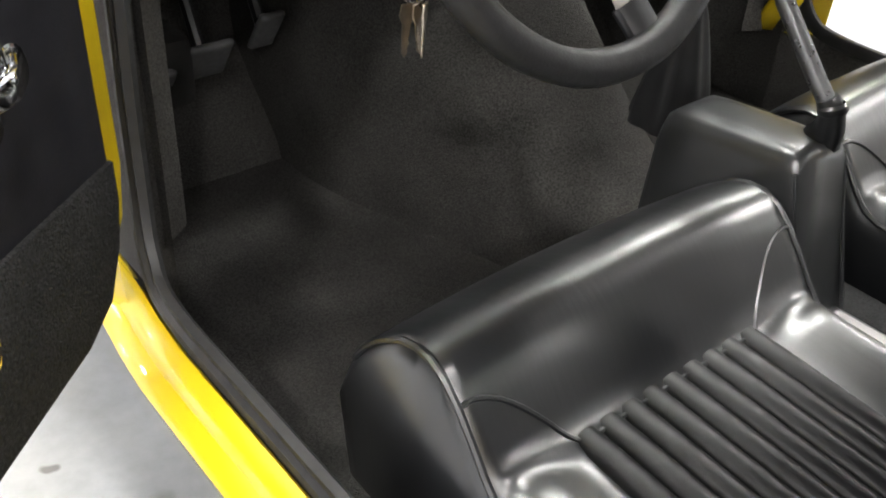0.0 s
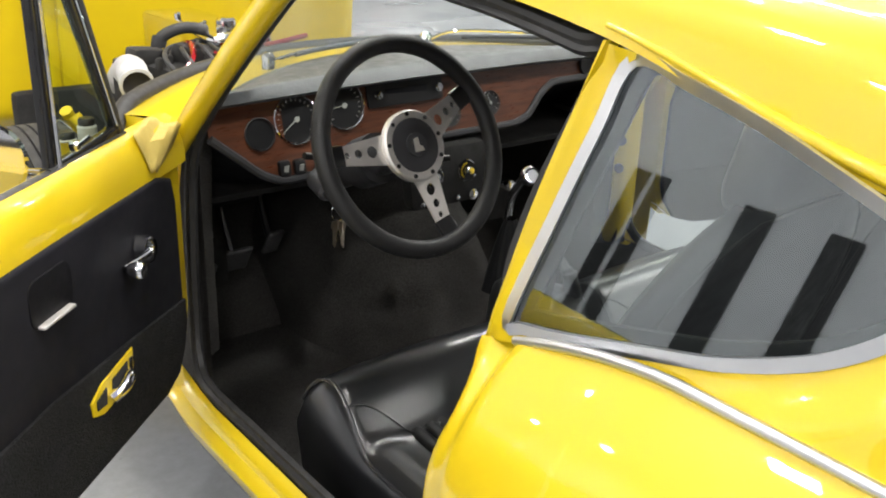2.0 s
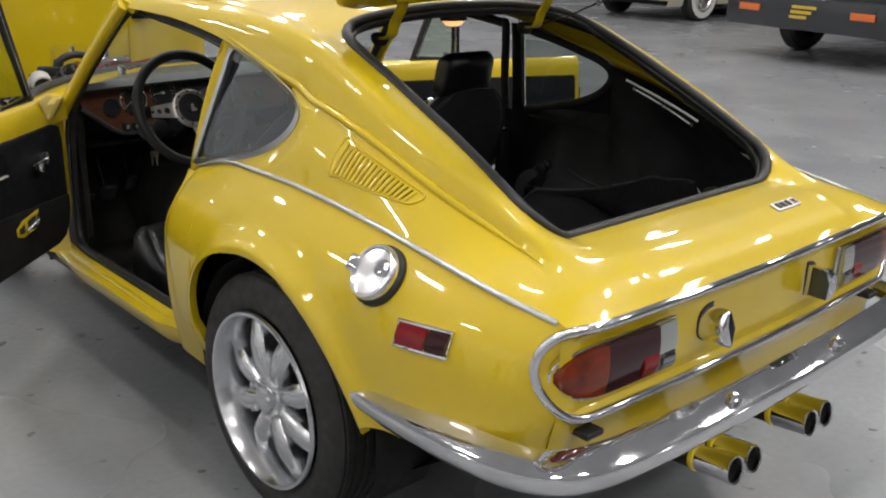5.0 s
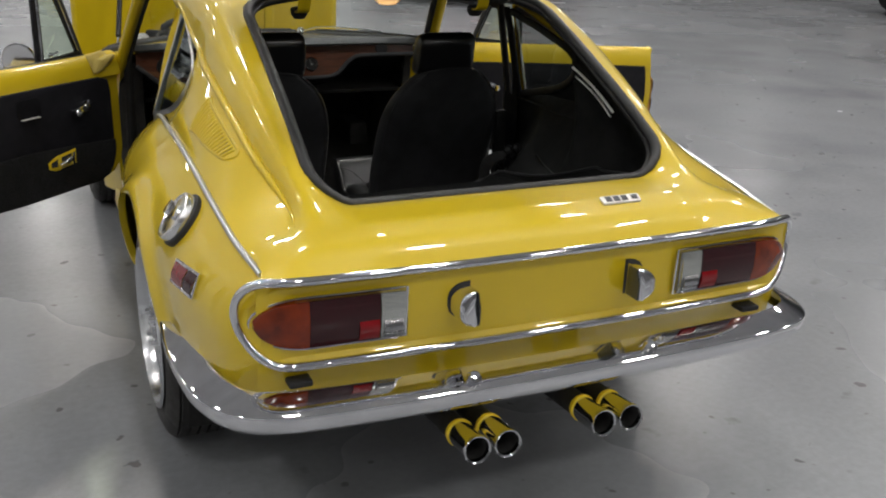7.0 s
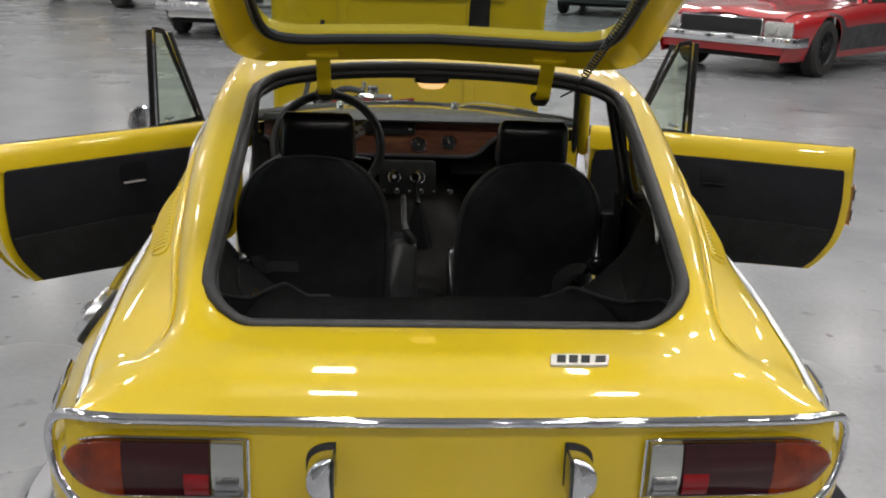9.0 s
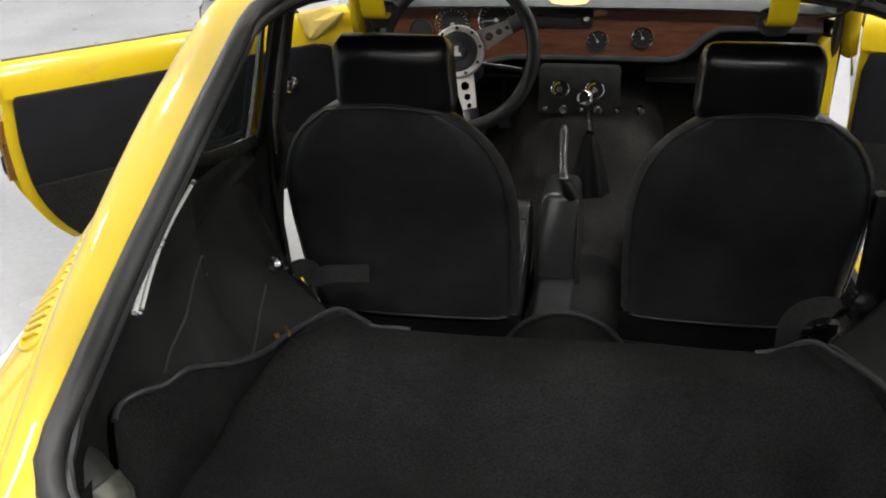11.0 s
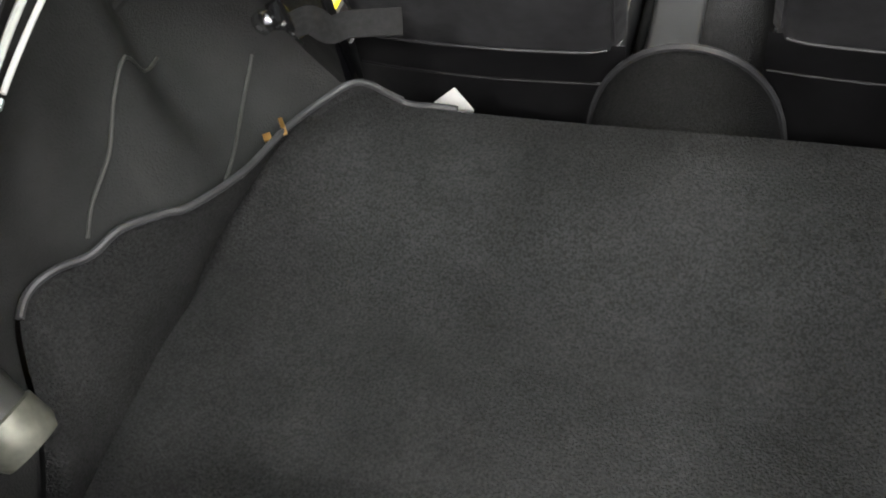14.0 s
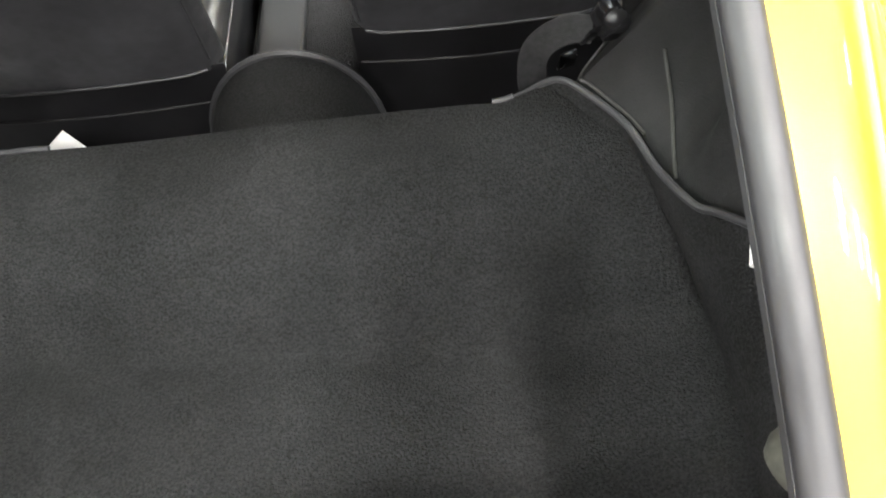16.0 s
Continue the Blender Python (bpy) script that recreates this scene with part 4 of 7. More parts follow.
def filler():
    c = Vector((-0.646, -0.388, 0.692))
    nrm = Vector((-0.80, 0.02, 0.60)).normalized()
    m = axis(c, nrm, (0, 1, 0))
    f = empty("fuel_filler", car, "chrome flip-up fuel filler cap on a black gasket")
    bm = bmesh.new()
    lathe(bm, [(0.061, -0.02), (0.061, 0.002), (0.058, 0.005), (0.05, 0.006), (0, 0.006)], m, 36)
    part("gasket", bm, RUBBER, f)
    bm = bmesh.new()
    lathe(bm, [(0.055, 0.006), (0.056, 0.016), (0.053, 0.022), (0.048, 0.023), (0.045, 0.020), (0.03, 0.0215), (0.0, 0.023)], m, 36)
    part("lid", bm, FILLERMETAL, f)
    bm = bmesh.new()
    box(bm, m @ pose(0.056, 0, 0.018), (0.026, 0.034, 0.016), 0.004)
    part("hinge", bm, CHROME, f)
    bm = bmesh.new()
    lathe(bm, [(0.017, 0.018), (0.017, 0.026), (0.013, 0.030), (0.0, 0.031)], m @ pose(-0.026, -0.012, 0), 18)
    part("latch", bm, CHROME, f)


filler()


def side_marker(sx):
    y0, y1 = -0.484, -0.602
    mk = empty("side_marker", car, "red side marker lamp in a chrome frame")

    def at(a, b, o):
        y = y0 + (y1 - y0) * a
        z = 0.640 + 0.008 * a - 0.043 * b
        return Vector((sx * (wing_x(y, z) + o), y, z))

    bm = bmesh.new()
    loop = [at(0, 0, 0.006), at(0.5, 0, 0.006), at(1, 0, 0.006), at(1, 1, 0.006), at(0.5, 1, 0.006), at(0, 1, 0.006)]
    sweep(bm, loop, circle(0.0045, 8), True, (sx, 0, 0))
    sweep(bm, [at(0.6, 0, 0.006), at(0.6, 1, 0.006)], circle(0.003, 6), False, (sx, 0, 0))
    fix(bm)
    part("frame", bm, CHROME, mk)
    for a0, a1, m in ((0.02, 0.585, RED), (0.615, 0.98, RED_DARK)):
        bm = bmesh.new()
        surf(bm, lambda a, b: at(a, b, 0.008 + 0.004 * math.sin(math.pi * b)), lin(a0, a1, 6), lin(0.03, 0.97, 6))
        part("lens", bm, m, mk)


side_marker(-1)
side_marker(1)

# badge
bd = empty("badge", car, "small chrome badge with dark bars")
u = Vector((0.086, 0, 0))


def deck(x, y, o=0.0):
    return Vector((x, y, top_z(x, y) + o))


bm = bmesh.new()
prism(bm, rounded(0.092, 0.030, 0.004, 3), lambda a, b, c: Vector((0.203 + a, -0.727 + b * 0.94, deck(0.203, -0.727).z + 0.001 + b * 0.22 + c)), 0.004, 0.001)
fix(bm)
part("plate", bm, SPOKE, bd)
for k, x in enumerate((0.174, 0.193, 0.212)):
    bm = bmesh.new()
    zz = deck(0.203, -0.727).z + 0.0056
    box(bm, pose(x, -0.727, zz, 13, 0, 0), (0.014, 0.019, 0.001))
    part("dark_bar", bm, DIAL, bd)
bm = bmesh.new()
for k in range(3):
    box(bm, pose(0.236, -0.727 + (k - 1) * 0.006, deck(0.203, -0.727).z + 0.0058 + (k - 1) * 0.0014, 13, 0, 0), (0.016, 0.003, 0.001))
part("fine_bars", bm, DIAL, bd)


# ---- wheels ----
def wheel_at(y, sx, face=0.682):
    w = empty("wheel", car, "eight-spoke polished alloy wheel with a black tyre")
    w.location = (sx * face, y, 0.29)
    w.rotation_euler = (0, radians(90 * sx), 0)
    # local z points outward; local x down or up
    bm = bmesh.new()
    lathe(bm, [(0.190, -0.17), (0.235, -0.178), (0.268, -0.168), (0.284, -0.15)] + [q for k in range(5) for q in ((0.281, -0.1415 + 0.024 * k), (0.288, -0.1405 + 0.024 * k), (0.2885, -0.1225 + 0.024 * k), (0.281, -0.1215 + 0.024 * k))] + [(0.284, -0.020), (0.272, -0.008), (0.245, 0.002), (0.215, 0.0), (0.200, -0.012)], None, 64)
    part("tyre", bm, TYRE, w, "black low-profile road tyre")
    bm = bmesh.new()
    lathe(bm, [(0.206, 0.0), (0.2085, 0.004), (0.206, 0.010), (0.199, 0.010), (0.194, 0.002), (0.188, -0.010), (0.182, -0.03), (0.177, -0.065), (0.172, -0.11), (0.186, -0.165)], None, 64)
    rim = part("rim", bm, ALLOY, w, "polished alloy rim with a machined lip")
    for k in range(8):
        a = 2 * math.pi * (k + 0.5) / 8
        bm = bmesh.new()
        R = Matrix.Rotation(a, 4, "Z")
        secs = []
        for i in range(9):
            t = i / 8
            r = 0.045 + 0.146 * t
            hw = 0.013 + 0.014 * math.sin(math.pi * min(1, 0.08 + 0.80 * t)) ** 1.2
            zt = -0.016 + 0.012 * math.sin(math.pi * t) - 0.018 * t**1.5
            secs.append([bm.verts.new(R @ Vector((r, s * hw, zt + dz))) for s, dz in ((-1, -0.040), (-1, -0.012), (-0.72, -0.003), (-0.3, 0.001), (0.3, 0.001), (0.72, -0.003), (1, -0.012), (1, -0.040))])
        for p, q in zip(secs, secs[1:]):
            for j in range(7):
                bm.faces.new((p[j], p[j + 1], q[j + 1], q[j]))
        part("spoke", bm, ALLOY, rim)
    bm = bmesh.new()
    lathe(bm, [(0.052, -0.06), (0.052, -0.020), (0.047, -0.012), (0.030, -0.010), (0.030, -0.002), (0.026, 0.002), (0, 0.004)], None, 32)
    part("hub", bm, ALLOY, rim)
    for k in range(4):
        a = math.pi / 4 + math.pi / 2 * k
        bm = bmesh.new()
        lathe(bm, [(0.010, -0.02), (0.010, 0.004), (0.007, 0.010), (0, 0.011)], pose(0.042 * math.cos(a), 0.042 * math.sin(a), 0), 6)
        part("wheel_nut", bm, CHROME, rim)
    # dark drum disc, set close behind the spokes to put shade in their gaps
    bm = bmesh.new()
    lathe(bm, [(0.0, -0.078), (0.172, -0.080), (0.172, -0.10), (0.0, -0.12)], None, 40)
    part("brake_drum", bm, DARK, rim)
    return w


wl = wheel_at(-0.015, -1)
wheel_at(-0.015, 1)
fl = wheel_at(2.09, -1, 0.665)
fr = wheel_at(2.09, 1, 0.665)

# ---- door openings, sills, windscreen ----
def a_post(z, sx):
    """Centre line of the windscreen post at a height."""
    k = (z - 0.76) / (1.075 - 0.76)
    return Vector((sx * (0.575 - 0.065 * k), 1.24 - 0.26 * k - 0.05 * k * k, z))


for sx in (-1, 1):
    bm = bmesh.new()
    pts = [a_post(z, sx) for z in lin(0.70, 1.085, 14)]
    sweep(bm, pts, [(0.029 * math.copysign(abs(math.cos(a)) ** 0.75, math.cos(a)), 0.019 * math.copysign(abs(math.sin(a)) ** 0.75, math.sin(a))) for a in lin(0, 2 * math.pi * 23 / 24, 24)], False, (sx, 0.6, 0.3))
    fix(bm)
    part("windscreen_post", bm, PAINT, car, "yellow windscreen post", sharp=80)
    # sill with a step
    bm = bmesh.new()
    prof = [(0.596, 0.290), (0.602, 0.299), (0.612, 0.298), (0.622, 0.291), (0.625, 0.283), (0.640, 0.280), (0.646, 0.273), (0.642, 0.255), (0.628, 0.225), (0.606, 0.205)]
    rows = []
    for y in lin(0.47, 1.34, 18):
        e = 0.018 * smooth01((y - 1.12) / 0.22) + 0.030 * smooth01((0.58 - y) / 0.10)
        rows.append([bm.verts.new((sx * (x - e), y, z)) for x, z in prof])
    for a, b in zip(rows, rows[1:]):
        for j in range(len(prof) - 1):
            bm.faces.new((a[j], a[j + 1], b[j + 1], b[j]))
    fix(bm)
    part("sill", bm, PAINT, car, "yellow door sill with a pressed step", sharp=50)
    bm = bmesh.new()
    surf(bm, lambda y, v: Vector((sx * (0.590 - 0.05 * v**0.6 - 0.022 * smooth01((0.58 - y) / 0.10)), y, 0.300 - 0.138 * v)), lin(0.42, 1.34, 20), lin(0, 1, 7))
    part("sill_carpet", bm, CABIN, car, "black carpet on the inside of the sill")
    # rubber draught seal round the door opening
    bm = bmesh.new()
    seal = [(0.472, 0.418, 1.012), (0.514, 0.456, 0.86), (0.535, 0.469, 0.765), (0.530, 0.462, 0.71), (0.549, 0.462, 0.62), (0.566, 0.474, 0.45), (0.575, 0.504, 0.335), (0.586, 0.56, 0.305), (0.586, 0.75, 0.303), (0.586, 1.0, 0.303),
            (0.585, 1.18, 0.305), (0.575, 1.245, 0.33), (0.565, 1.272, 0.40), (0.56, 1.275, 0.55), (0.555, 1.262, 0.70), (0.545, 1.20, 0.80), (0.515, 1.06, 0.95), (0.490, 0.95, 1.05), (0.478, 0.88, 1.064),
            (0.474, 0.72, 1.052), (0.474, 0.58, 1.04), (0.482, 0.45, 1.024)]
    sweep(bm, spline([(sx * x, y, z) for x, y, z in seal], 6, True), [(a * 0.8, b * 0.8) for a, b in ((0.019, 0.0), (0.014, 0.010), (0.006, 0.008), (0.0, 0.013), (-0.008, 0.013), (-0.015, 0.006), (-0.017, -0.004), (-0.008, -0.010), (0.010, -0.010))], True, (sx, 0, 0.25))
    fix(bm)
    part("door_seal", bm, RUBBER, car, "black rubber draught seal round the door opening")
    # inner lining behind the seal: post, footwell side, rear pillar
    bm = bmesh.new()
    for (y0, z0), (y1, z1) in zip([(1.27, 0.30), (1.27, 0.55), (1.25, 0.72)], [(1.27, 0.55), (1.25, 0.72), (1.235, 0.745)]):
        q = [bm.verts.new(p) for p in ((sx * 0.57, y0, z0), (sx * 0.57, y1, z1), (sx * 0.50, y1 + 0.05, z1), (sx * 0.50, y0 + 0.05, z0))]
        bm.faces.new(q)
    surf(bm, lambda y, z: (sx * (0.54 - 0.05 * smooth01((y - 1.3) / 0.5)), y, z), lin(1.27, 1.42, 4), lin(0.15, 0.74, 5))
    surf(bm, lambda y, z: (sx * (0.54 - 0.05 * smooth01((y - 1.3) / 0.5)), y, z), lin(1.42, 1.85, 6), lin(0.15, 0.62, 5))
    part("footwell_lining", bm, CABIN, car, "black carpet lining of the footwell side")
    bm = bmesh.new()
    surf(bm, lambda y, z: (sx * (0.538 + 0.055 * y * (1 - smooth01((z - 0.66) / 0.05)) - 0.05 * smooth01((z - 0.75) / 0.28)), 0.440 - 0.035 * smooth01((z - 0.74) / 0.28) + 0.062 * max(0, (0.64 - z) / 0.32) ** 0.9 - 0.03 * (1 - y), z), lin(0, 1, 3), lin(0.25, 1.0, 16))
    surf(bm, lambda k, z: (sx * ((0.545 if sx < 0 else 0.517) - 0.004 * k), 0.45 + 0.055 * max(0, (0.64 - z) / 0.32) ** 0.9 - 0.10 * k, z), lin(0, 1, 3), lin(0.25, 0.75, 10))
    part("pillar_lining", bm, TRIM, car, "black trim on the door pillar")

# header rails over doors and windscreen, headlining
bm = bmesh.new()
surf(bm, lambda y, k: Vector((k * (RIDGE_X(y) - 0.02), y, (top_z(k * (RIDGE_X(y) - 0.02), y) - 0.022))), lin(0.11, 0.96, 18), lin(-1, 1, 25))
part("headlining", bm, LINER, car, "black headlining")
bm = bmesh.new()
hd = [Vector((x, 0.985 - 0.10 * (x / 0.5) ** 2 + 0.015, 1.103 - 0.03 * (x / 0.5) ** 2)) for x in lin(-0.505, 0.505, 25)]
sweep(bm, hd, [(-0.03, -0.014), (-0.03, 0.010), (0.012, 0.012), (0.022, -0.002), (0.014, -0.014)], False, (0, -0.4, 1))
fix(bm)
part("windscreen_header", bm, PAINT, car, "yellow windscreen header rail")
bm = bmesh.new()


def screen(k, t):
    a = a_post(0.775 + 0.31 * t, 1)
    x = k * (a.x - 0.02)
    return Vector((x, a.y + (0.33 - 0.25 * t) * (1 - k * k), a.z + 0.025 * (1 - k * k) * t))


surf(bm, screen, lin(-1, 1, 25), lin(0, 1, 10))
part("windscreen", bm, GLASS_CLEAR, car, "curved clear windscreen")
# scuttle in front of the screen
bm = bmesh.new()


def scuttle(k, t):
    b = screen(k, 0)
    x = k * (0.575 + 0.05 * t)
    y = b.y - 0.01 + (1.745 - 0.9 * x * x - b.y) * t
    return Vector((x, y, 0.775 + 0.015 * (1 - k * k) - 0.012 * t * t))


surf(bm, scuttle, lin(-1, 1, 25), lin(0, 1, 8))
for sx in (-1, 1):
    surf(bm, lambda y, v: Vector((sx * (0.575 + 0.05 * min(1, max(0, (y - 1.23) / 0.16)) + 0.03 * math.sin(v * 1.5) + 0.012 * math.sin(v * 3)), y, 0.772 - 0.008 * min(1, max(0, (y - 1.23) / 0.16)) - v * 0.50)), lin(1.235, 1.40, 8), lin(0, 1, 10))
part("scuttle", bm, PAINT, car, "yellow scuttle panel below the windscreen")
bm = bmesh.new()
tube(bm, [Vector((k * 0.635, 1.752 - 0.9 * (k * 0.635) ** 2, 0.772 - 0.02 * max(0, abs(k) - 0.93) / 0.07)) for k in lin(-1, 1, 33)], 0.017, 10)
for sx in (-1, 1):
    tube(bm, spline([(sx * 0.632, 1.392, 0.756), (sx * 0.648, 1.362, 0.742), (sx * 0.655, 1.345, 0.70), (sx * 0.655, 1.34, 0.62)], 5), 0.017, 10)
part("bonnet_seal", bm, RUBBER, car, "black rubber bonnet seal")
for x in (-0.27, 0.16):
    bm = bmesh.new()
    b = screen(x / 0.55, 0.02)
    yb = b.y + 0.045
    tube(bm, spline([(x, yb, 0.80), (x + 0.1, yb - 0.005, 0.818), (x + 0.26, screen((x + 0.26) / 0.55, 0.1).y + 0.012, 0.826)], 5), 0.004, 6)
    wp = part("wiper", bm, CHROME, car, "chrome windscreen wiper")
    bm = bmesh.new()
    tube(bm, [Vector((q, screen(q / 0.55, 0.08).y + 0.010, 0.818)) for q in lin(x + 0.04, x + 0.38, 8)], 0.005, 6)
    part("blade", bm, RUBBER, wp)
    bm = bmesh.new()
    lathe(bm, [(0.014, -0.03), (0.014, 0.012), (0.008, 0.02), (0, 0.021)], pose(x, yb, 0.80), 12)
    part("spindle", bm, CHROME, wp)

# ---- doors ----
def door(sx, p0, d, label):
    d = Vector((d[0], d[1], 0)).normalized()
    n = Vector((d.y, -d.x, 0)) * (1 if sx > 0 else -1)
    root = empty("door", car, label)

    def P(s, z, o=0.0):
        return Vector((p0[0], p0[1], 0)) + d * s + n * o + Vector((0, 0, z))

    L = 0.852
    f0 = 0.055 if sx < 0 else 0.012

    def edge_s(z):
        """Rear end of the door at a height: curved under."""
        if z > 0.62:
            return L - 0.012 * (z - 0.62) / 0.17
        k = (0.62 - z) / 0.26
        return L - 0.015 * k - 0.085 * max(0, k - 0.25) ** 2.2 / 0.53

    def shape(grow=0.0, z0=0.360, z1=0.785):
        out = [(-grow, z0 + 0.10), (0.012, z0 + 0.05), (0.05, z0 + 0.016), (0.11, z0), (0.30, z0), (0.55, z0)]
        out += [(edge_s(z) + grow, z) for z in lin(z0 + 0.006 - grow * 0.5, z1, 14)]
        out += [(0.5, z1 + 0.002), (0.2, z1 - 0.002), (-grow, z1 - 0.012)]
        return out

    # outer skin
    bm = bmesh.new()
    zs = lin(0, 1, 16)

    def skin(a, v):
        z = 0.350 + (0.79 - 0.350) * v
        s0 = 0.07 * max(0, 1 - v / 0.22) ** 2
        s = s0 + a * (edge_s(z) + 0.008 - s0)
        bulge = 0.030 * math.sin(math.pi * min(1, v * 0.95)) + 0.02 * (1 - v)
        return P(s, z, -0.075 - bulge + 0.045 * v**3)

    g = surf(bm, skin, lin(0, 1, 26), zs)
    part("outer_skin", bm, PAINT, root, "glossy yellow outer door skin")
    # shell between skin and lining
    bm = bmesh.new()
    o = shape(0.0, z1=0.762)
    prism(bm, o, lambda a, b, c: P(a, b, -0.080 + c), 0.072, 0.006)
    fix(bm)
    part("door_frame", bm, PAINT, root, "yellow painted door shell", sharp=30)
    # yellow top rail
    bm = bmesh.new()
    surf(bm, lambda s, v: P(s, 0.720 + 0.078 * math.sin(math.pi / 2 * v), -0.036 + 0.041 * math.cos(math.pi / 2 * v) ** 0.7), lin(0.0, L - 0.014, 24), lin(0, 1, 15))
    part("top_rail", bm, PAINT, root, sharp=70)
    # black trim board
    bm = bmesh.new()
    tb = [(f0, 0.46), (f0 + 0.012, 0.42), (f0 + 0.04, 0.378), (f0 + 0.09, 0.363), (0.5, 0.363)] + [(edge_s(z) - 0.024, z) for z in lin(0.372, 0.71, 12)] + [(L - 0.035, 0.724), (0.4, 0.726), (f0 + 0.055, 0.724), (f0 + 0.011, 0.71), (f0 + 0.001, 0.67)]
    prism(bm, tb, lambda a, b, c: P(a, b, -0.004 + c), 0.014, 0.006, 3)
    fix(bm)
    part("trim_board", bm, TRIM, root, "black vinyl door trim", sharp=45)
    bm = bmesh.new()
    kb = [(f0 + 0.002, 0.46), (f0 + 0.014, 0.42), (f0 + 0.042, 0.380), (f0 + 0.09, 0.365), (0.5, 0.365)] + [(edge_s(z) - 0.027, z) for z in lin(0.375, 0.52, 6)] + [(0.45, 0.527), (0.22, 0.512), (f0 + 0.002, 0.498)]
    prism(bm, kb, lambda a, b, c: P(a, b, 0.0105 + c), 0.005, 0.003, 2)
    fix(bm)
    part("kick_carpet", bm, CARPET, root, "black carpet kick panel")
    # black rubber on the top edge
    bm = bmesh.new()
    sweep(bm, [P(s, 0.793, -0.030) for s in lin(0.30, L - 0.03, 6)], rounded(0.016, 0.010, 0.003, 2), False, (0, 0, 1))
    fix(bm)
    part("waist_rubber", bm, RUBBER, root)
    # winder
    wn = empty("window_winder", root)
    tagged(wn, "chrome window winder")
    c = P(0.192, 0.640, 0.012)
    bm = bmesh.new()
    lathe(bm, [(0.020, 0.0), (0.020, 0.018), (0.014, 0.022), (0, 0.022)], axis(c, n), 20)
    q1 = P(0.240, 0.626, 0.018)
    sweep(bm, spline([c + n * 0.018, c + n * 0.028 + d * 0.02, q1 - n * 0.004], 5), rounded(0.020, 0.008, 0.003, 2), False, n, scales=None)
    fix(bm)
    part("arm", bm, CHROME, wn)
    bm = bmesh.new()
    lathe(bm, [(0.0, 0.0), (0.010, 0.001), (0.013, 0.010), (0.014, 0.018), (0.011, 0.024), (0, 0.026)], axis(q1, n), 18)
    part("knob", bm, CHROME, wn)
    # recessed pull; the left one's plate is blackened for the shade inside
    pu = empty("door_pull", root)
    tagged(pu, "black door pull with a plate darkened for shade and a bright lip" if sx < 0 else "recessed black door pull")
    bm = bmesh.new()
    prism(bm, rounded(0.096, 0.066, 0.018, 4, 0.424, 0.655), lambda a, b, c: P(a, b + 0.012, 0.008 + c), 0.004, 0.002)
    fix(bm)
    part("recess", bm, PIT if sx < 0 else TRIM, pu)
    bm = bmesh.new()
    prism(bm, rounded(0.074, 0.0046, 0.002, 3, 0.424, 0.638), lambda a, b, c: P(a, b, 0.012 + c), 0.010, 0.003)
    fix(bm)
    part("lip", bm, SPOKE if sx < 0 else TRIM, pu)
    # uncovered lock opening low on the trim
    lk = empty("door_lock", root)
    tagged(lk, "bare yellow metal cut-out with the chrome lock lever")
    bm = bmesh.new()
    prism(bm, [(0.252, 0.506), (0.256, 0.458), (0.345, 0.448), (0.372, 0.458), (0.374, 0.480), (0.340, 0.496)], lambda a, b, c: P(a, b, 0.0155 + c), 0.003, 0.001)
    fix(bm)
    part("opening", bm, PAINT, lk)
    bm = bmesh.new()
    prism(bm, [(0.274, 0.495), (0.277, 0.466), (0.322, 0.460), (0.318, 0.489)], lambda a, b, c: P(a, b, 0.0188 + c), 0.002)
    prism(bm, [(0.336, 0.486), (0.339, 0.461), (0.364, 0.464), (0.364, 0.478)], lambda a, b, c: P(a, b, 0.0188 + c), 0.002)
    fix(bm)
    part("hole", bm, DARK, lk)
    bm = bmesh.new()
    prism(bm, [(0.259, 0.497), (0.268, 0.497), (0.272, 0.457), (0.263, 0.457)], lambda a, b, c: P(a, b, 0.0175 + c), 0.004, 0.001)
    tube(bm, spline([P(0.274, 0.474, 0.022), P(0.290, 0.482, 0.032), P(0.310, 0.474, 0.032), P(0.328, 0.464, 0.022)], 4), 0.009, 10)
    fix(bm)
    part("lever", bm, CHROME, lk)
    # striker on the rear edge
    bm = bmesh.new()
    box(bm, Matrix.Translation(P(L + 0.002, 0.60, -0.035)) @ Matrix((d, n, Vector((0, 0, 1)))).transposed().to_4x4(), (0.012, 0.03, 0.13), 0.004)
    part("latch_plate", bm, BRASS, root, "worn bare metal latch plate")
    for z in (0.565, 0.635):
        bm = bmesh.new()
        box(bm, Matrix.Translation(P(L + 0.008, z, -0.035)) @ Matrix((d, n, Vector((0, 0, 1)))).transposed().to_4x4(), (0.010, 0.018, 0.03), 0.003)
        part("latch_hole", bm, DARK, root)
    # quarterlight
    ql = empty("quarterlight", root)
    tagged(ql, "black-framed triangular quarterlight")
    top, base_r, base_f = P(0.316, 1.105, -0.040), P(0.323, 0.795, -0.034), P(0.150, 0.795, -0.034)
    top_f = P(0.252, 1.095, -0.040)
    bm = bmesh.new()
    sweep(bm, [base_r, top], rounded(0.012, 0.018, 0.003, 2), False, d)
    part("rear_post", bm, GLOSSBLACK, ql)
    bm = bmesh.new()
    sweep(bm, [base_r - d * 0.017, top - d * 0.015], rounded(0.010, 0.014, 0.003, 2), False, d)
    sweep(bm, spline([base_r - d * 0.02, base_f + Vector((0, 0, 0.012)) + d * 0.01, base_f + Vector((0, 0, 0.03)) + d * 0.008, top_f - Vector((0, 0, 0.03)), top_f + d * 0.012, top - d * 0.015], 5), rounded(0.016, 0.014, 0.003, 2), False, n)
    fix(bm)
    part("front_frame", bm, GLOSSBLACK, ql)
    bm = bmesh.new()
